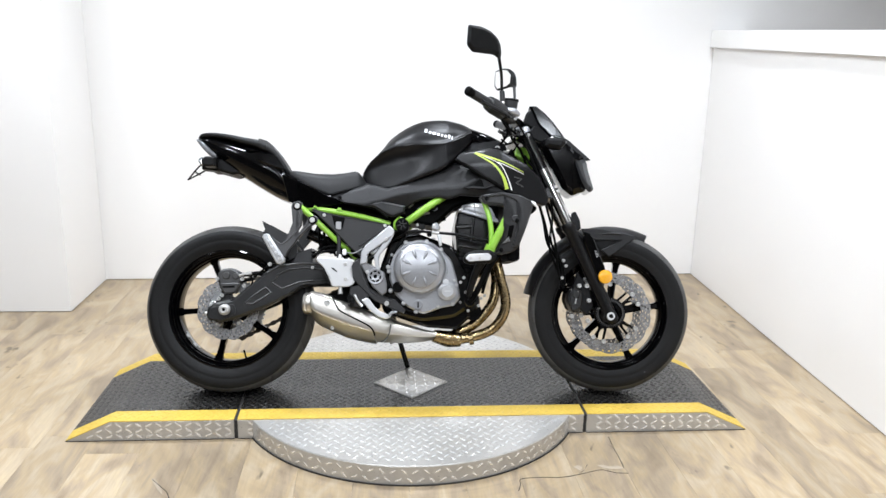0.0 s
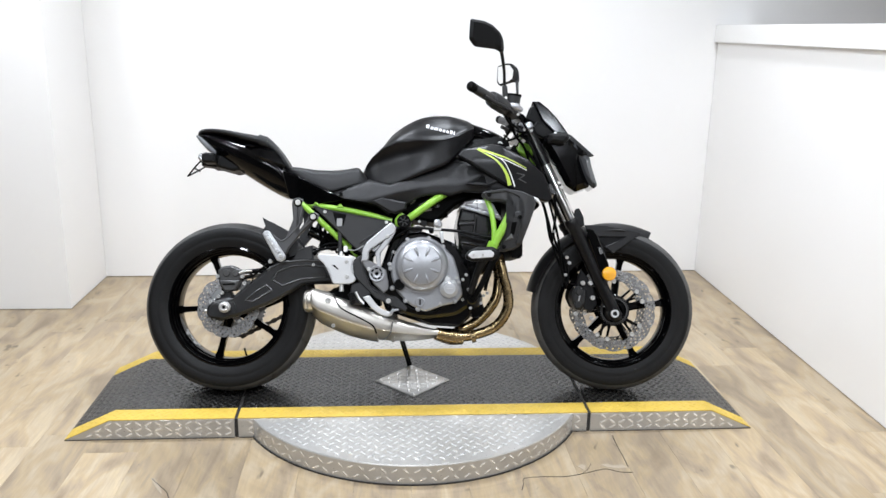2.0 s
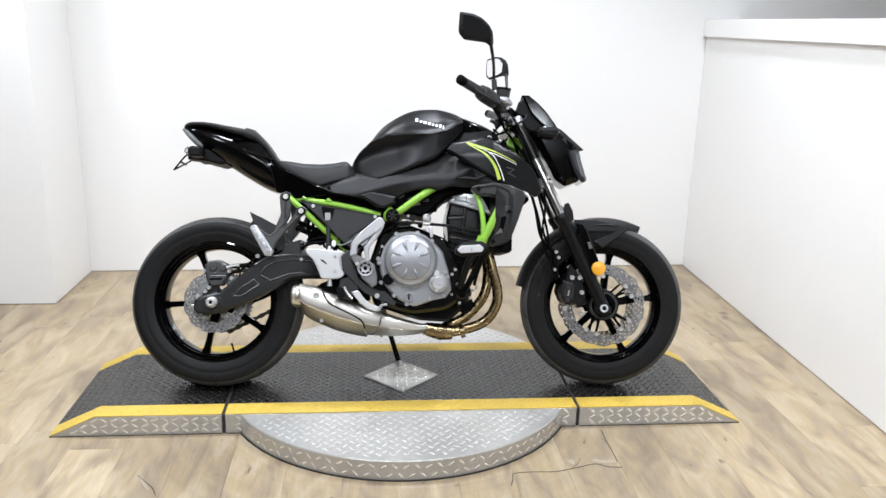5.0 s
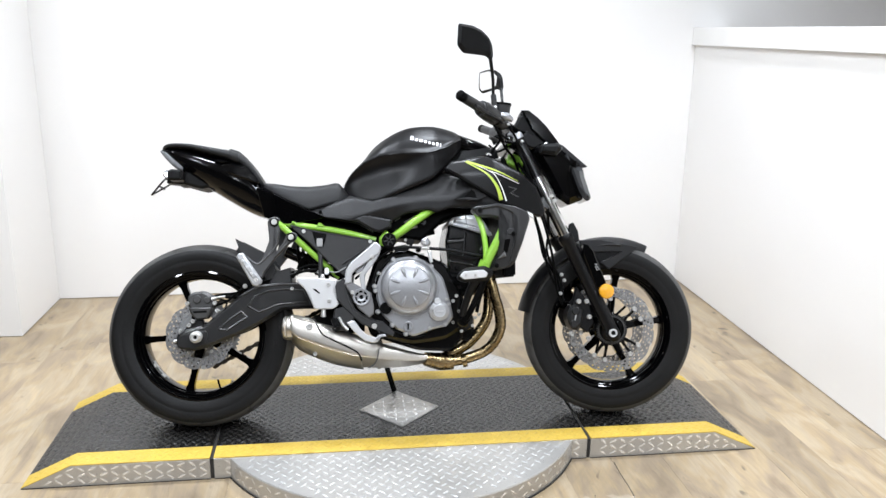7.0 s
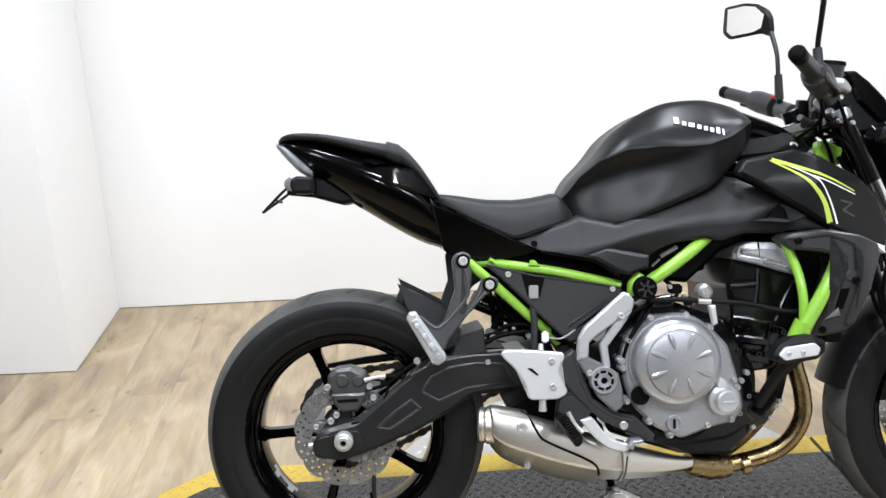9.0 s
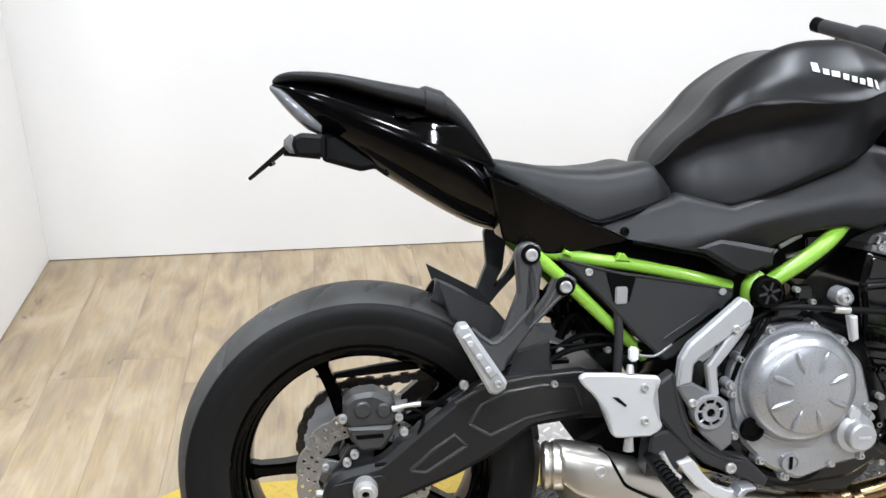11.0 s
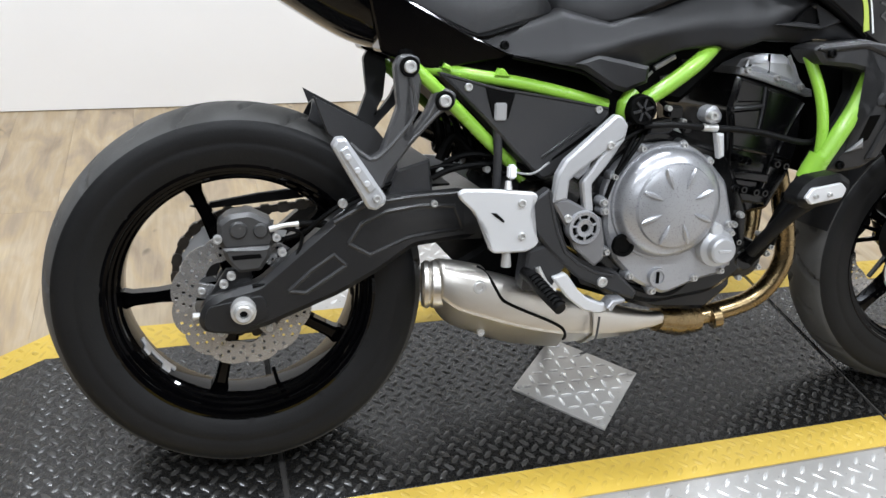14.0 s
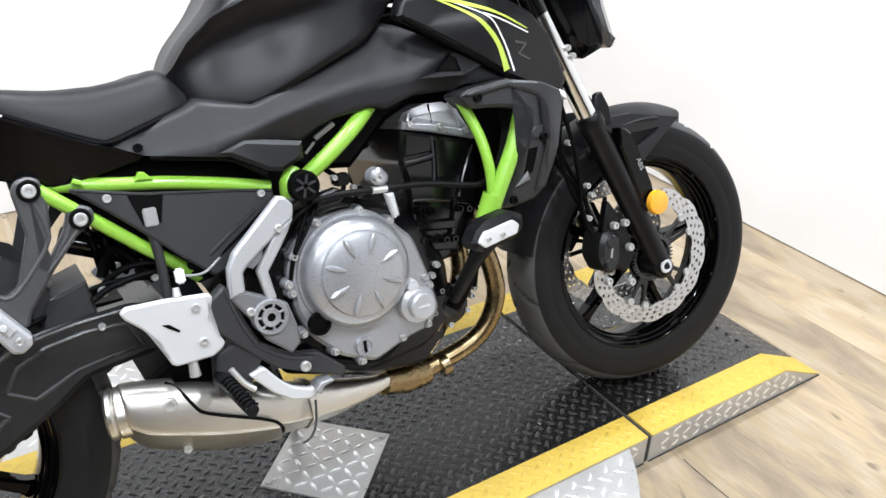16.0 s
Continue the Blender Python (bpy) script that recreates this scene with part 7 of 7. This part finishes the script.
for pts in ([(1.02, -0.20, 1.01), (1.05, -0.12, 0.96), (1.09, -0.08, 0.92), (1.12, -0.06, 0.85)], [(1.0, -0.22, 1.02), (1.03, -0.16, 0.975), (1.01, -0.09, 0.94), (0.99, -0.05, 0.90)], [(1.05, 0.22, 1.02), (1.09, 0.14, 0.96), (1.10, 0.07, 0.90)], [(1.10, -0.02, 0.99), (1.06, -0.07, 0.955), (1.0, -0.09, 0.93), (0.96, -0.08, 0.90)]):
    add("control_cable", tube(pts, 0.0045, 8), DARK)
add("ignition_lock", tube([(1.05, 0.0, 0.99), (1.04, 0.0, 1.015)], 0.02, 14), ENGINE)
add("lever_pivot", tube([(1.020, -0.215, 1.044), (1.044, -0.215, 1.040), (1.066, -0.205, 1.030)], [0.010, 0.014, 0.007], 12), SILVER, label="silver lever pivot")
for x, y, z in ((1.03, -0.21, 1.020), (1.052, -0.20, 1.016), (1.005, -0.23, 1.018)):
    bolt(x, y, z, 0.005, bike, STEEL, 0.006, "small_bolt")
bolt(0.998, -0.100, 0.925, 0.010, bike, STEEL, 0.008, "panel_bolt")
add("frame_bolt", tube([(1.02, -0.13, 0.905), (1.035, -0.11, 0.91)], 0.006, 8), STEEL)

# small fittings round the engine
for x, y, z, q in ((0.936, -0.14, 0.362, 0.006), (0.950, -0.13, 0.372, 0.006), (0.916, -0.14, 0.40, 0.005), (0.872, -0.142, 0.437, 0.006), (0.86, -0.142, 0.42, 0.006), (0.735, -0.15, 0.605, 0.005), (0.70, -0.16, 0.628, 0.005), (0.33, -0.10, 0.520, 0.008), (0.316, -0.11, 0.470, 0.006), (0.405, -0.11, 0.525, 0.006)):
    bolt(x, y, z, q, bike, STEEL, 0.010, "small_bolt")
for pts, rad in (([(0.70, -0.13, 0.64), (0.72, -0.15, 0.615), (0.70, -0.165, 0.595), (0.675, -0.17, 0.605)], 0.0045), ([(0.66, -0.15, 0.60), (0.63, -0.16, 0.55), (0.605, -0.165, 0.50), (0.595, -0.15, 0.44)], 0.004), ([(0.675, -0.15, 0.60), (0.645, -0.168, 0.565), (0.612, -0.17, 0.52)], 0.0035), ([(0.335, -0.07, 0.535), (0.347, -0.07, 0.562), (0.362, -0.07, 0.574), (0.385, -0.075, 0.548), (0.410, -0.08, 0.515)], 0.0085), ([(0.312, -0.11, 0.511), (0.344, -0.112, 0.526), (0.389, -0.113, 0.533), (0.430, -0.112, 0.530), (0.492, -0.11, 0.507)], 0.0055), ([(0.80, -0.08, 0.66), (0.775, -0.09, 0.69), (0.79, -0.09, 0.715)], 0.007), ([(0.745, -0.08, 0.66), (0.72, -0.09, 0.65), (0.70, -0.09, 0.66)], 0.0055), ([(0.97, -0.13, 0.47), (0.95, -0.15, 0.42), (0.94, -0.15, 0.38)], 0.006)):
    add("hose", tube(pts, rad, 8, 5), DARK)
for x0, x1, y0, y1, z0, z1 in ((0.702, 0.728, -0.165, -0.14, 0.612, 0.632), (0.735, 0.752, -0.16, -0.14, 0.586, 0.606), (0.745, 0.775, -0.11, -0.08, 0.685, 0.705)):
    add("connector", box(x0, x1, y0, y1, z0, z1, 0.003), ENGINE)
for p, q, rad in (((0.682, 0.668), (0.700, 0.684), 0.006), ((0.712, 0.650), (0.742, 0.662), 0.004), ((0.76, 0.585), (0.762, 0.56), 0.007), ((0.758, 0.662), (0.772, 0.656), 0.005)):
    add("fitting", tube([(p[0], -0.095, p[1]), (q[0], -0.095, q[1])], rad, 8), STEEL)
# small fittings at the front
for pts in ([(1.17, -0.13, 0.735), (1.195, -0.135, 0.64), (1.215, -0.13, 0.55), (1.225, -0.12, 0.46), (1.245, -0.12, 0.40)], [(1.15, -0.10, 0.74), (1.18, -0.11, 0.63), (1.20, -0.11, 0.53), (1.232, -0.115, 0.45)], [(1.06, -0.05, 0.98), (1.10, -0.13, 0.93), (1.13, -0.14, 0.86), (1.16, -0.13, 0.79)]):
    add("brake_hose", tube(pts, 0.0045, 8), DARK)
for x, y, z in ((1.246, -0.112, 0.505), (1.255, -0.112, 0.485), (1.24, -0.115, 0.44), (1.20, -0.125, 0.60)):
    bolt(x, y, z, 0.006, bike, STEEL, 0.010, "small_bolt")

# small bright fittings on the bars
for p, q, rad, mat in (((1.000, -0.235, 1.062), (1.006, -0.228, 1.070), 0.006, STEEL), ((1.045, -0.165, 1.030), (1.060, -0.150, 1.036), 0.009, SILVER), ((1.070, -0.120, 1.000), (1.082, -0.112, 0.992), 0.008, SILVER), ((1.020, -0.150, 1.000), (1.040, -0.140, 0.992), 0.006, CALIPER), ((1.000, -0.130, 0.985), (1.030, -0.110, 0.975), 0.007, CALIPER), ((0.985, -0.262, 1.020), (0.998, -0.246, 1.014), 0.008, CALIPER), ((1.060, -0.10, 1.018), (1.066, -0.085, 1.022), 0.012, STEEL), ((1.100, -0.11, 0.985), (1.112, -0.105, 1.000), 0.005, STEEL)):
    add("bar_fitting", tube([p, q], rad, 10), mat)
for pts in ([(0.99, -0.24, 1.02), (1.02, -0.19, 0.99), (1.06, -0.13, 0.98), (1.09, -0.11, 0.95)], [(1.03, -0.20, 1.04), (1.07, -0.17, 1.00), (1.10, -0.14, 0.96), (1.13, -0.12, 0.90)], [(1.04, -0.18, 1.01), (1.08, -0.12, 1.03), (1.11, -0.06, 1.01)]):
    add("control_cable", tube(pts, 0.004, 8), DARK)

# ---- floor planks, last ----
PW, PL, END_Y = 0.182, 1.22, BACK_Y + 0.05
plank_full = None
rng = random.Random(4)
col = 0
x = 0.828 - 24 * PW
while x < FLOOR_X1 - 0.01:
    left = max(x, FLOOR_X0)
    w = min(x + PW, FLOOR_X1) - left
    y = FLOOR_Y0 - rng.random() * PL
    while y < END_Y:
        y0, y1 = max(y, FLOOR_Y0), min(y + PL, END_Y)
        if y1 - y0 > 0.02:
            full = abs(y1 - y0 - PL) < 1e-6 and abs(w - PW) < 1e-6
            if full and plank_full is not None:
                me = plank_full
                ob = new("plank", me)
            else:
                bm = bmesh.new()
                add_box(bm, 0.0003, w - 0.0003, 0.0003, y1 - y0 - 0.0003, -0.004, 0.0)
                ob = new("plank", to_mesh("plank", finish(bm), PLANK))
                if full:
                    plank_full = ob.data
            ob.location = (left, y0, 0)
            ob.parent = floor
        y += PL
    x += PW
    col += 1

# torn joints in the vinyl beside the turntable
for pts, rad in (([(0.832, 2.552), (0.829, 2.50), (0.8275, 2.44), (0.828, 2.40), (0.824, 2.33)], 0.0022), ([(0.446, 2.208), (0.458, 2.245), (0.466, 2.277), (0.53, 2.284), (0.603, 2.282), (0.67, 2.300), (0.735, 2.322), (0.76, 2.318), (0.789, 2.302), (0.83, 2.298)], 0.0024), ([(-0.72, 2.323), (-0.69, 2.285), (-0.66, 2.25), (-0.643, 2.212)], 0.0024), ([(-0.848, 2.502), (-0.842, 2.40), (-0.835, 2.287)], 0.0014), ([(0.705, 2.36), (0.69, 2.33), (0.663, 2.301)], 0.0016)):
    part("torn_joint", tube([(a, c, -0.0008) for a, c in pts], rad, 6, 3, flat=0.6), DARKGAP, floor)
for ring in ([(0.735, 2.352), (0.760, 2.356), (0.775, 2.344), (0.809, 2.350), (0.826, 2.328), (0.784, 2.326), (0.755, 2.334)], [(0.655, 2.345), (0.672, 2.358), (0.684, 2.345), (0.672, 2.318)], [(-0.728, 2.330), (-0.715, 2.330), (-0.678, 2.262), (-0.668, 2.232), (-0.69, 2.262)]):
    bm = bmesh.new()
    lo = [bm.verts.new((a, c, -0.001)) for a, c in ring]
    hi = [bm.verts.new((a, c, 0.0006)) for a, c in ring]
    for k in range(len(ring)):
        bm.faces.new((lo[k], lo[(k + 1) % len(ring)], hi[(k + 1) % len(ring)], hi[k]))
    bm.faces.new(hi)
    part("torn_patch", finish(bm), TEAR, floor, "grey backing where the vinyl is torn")
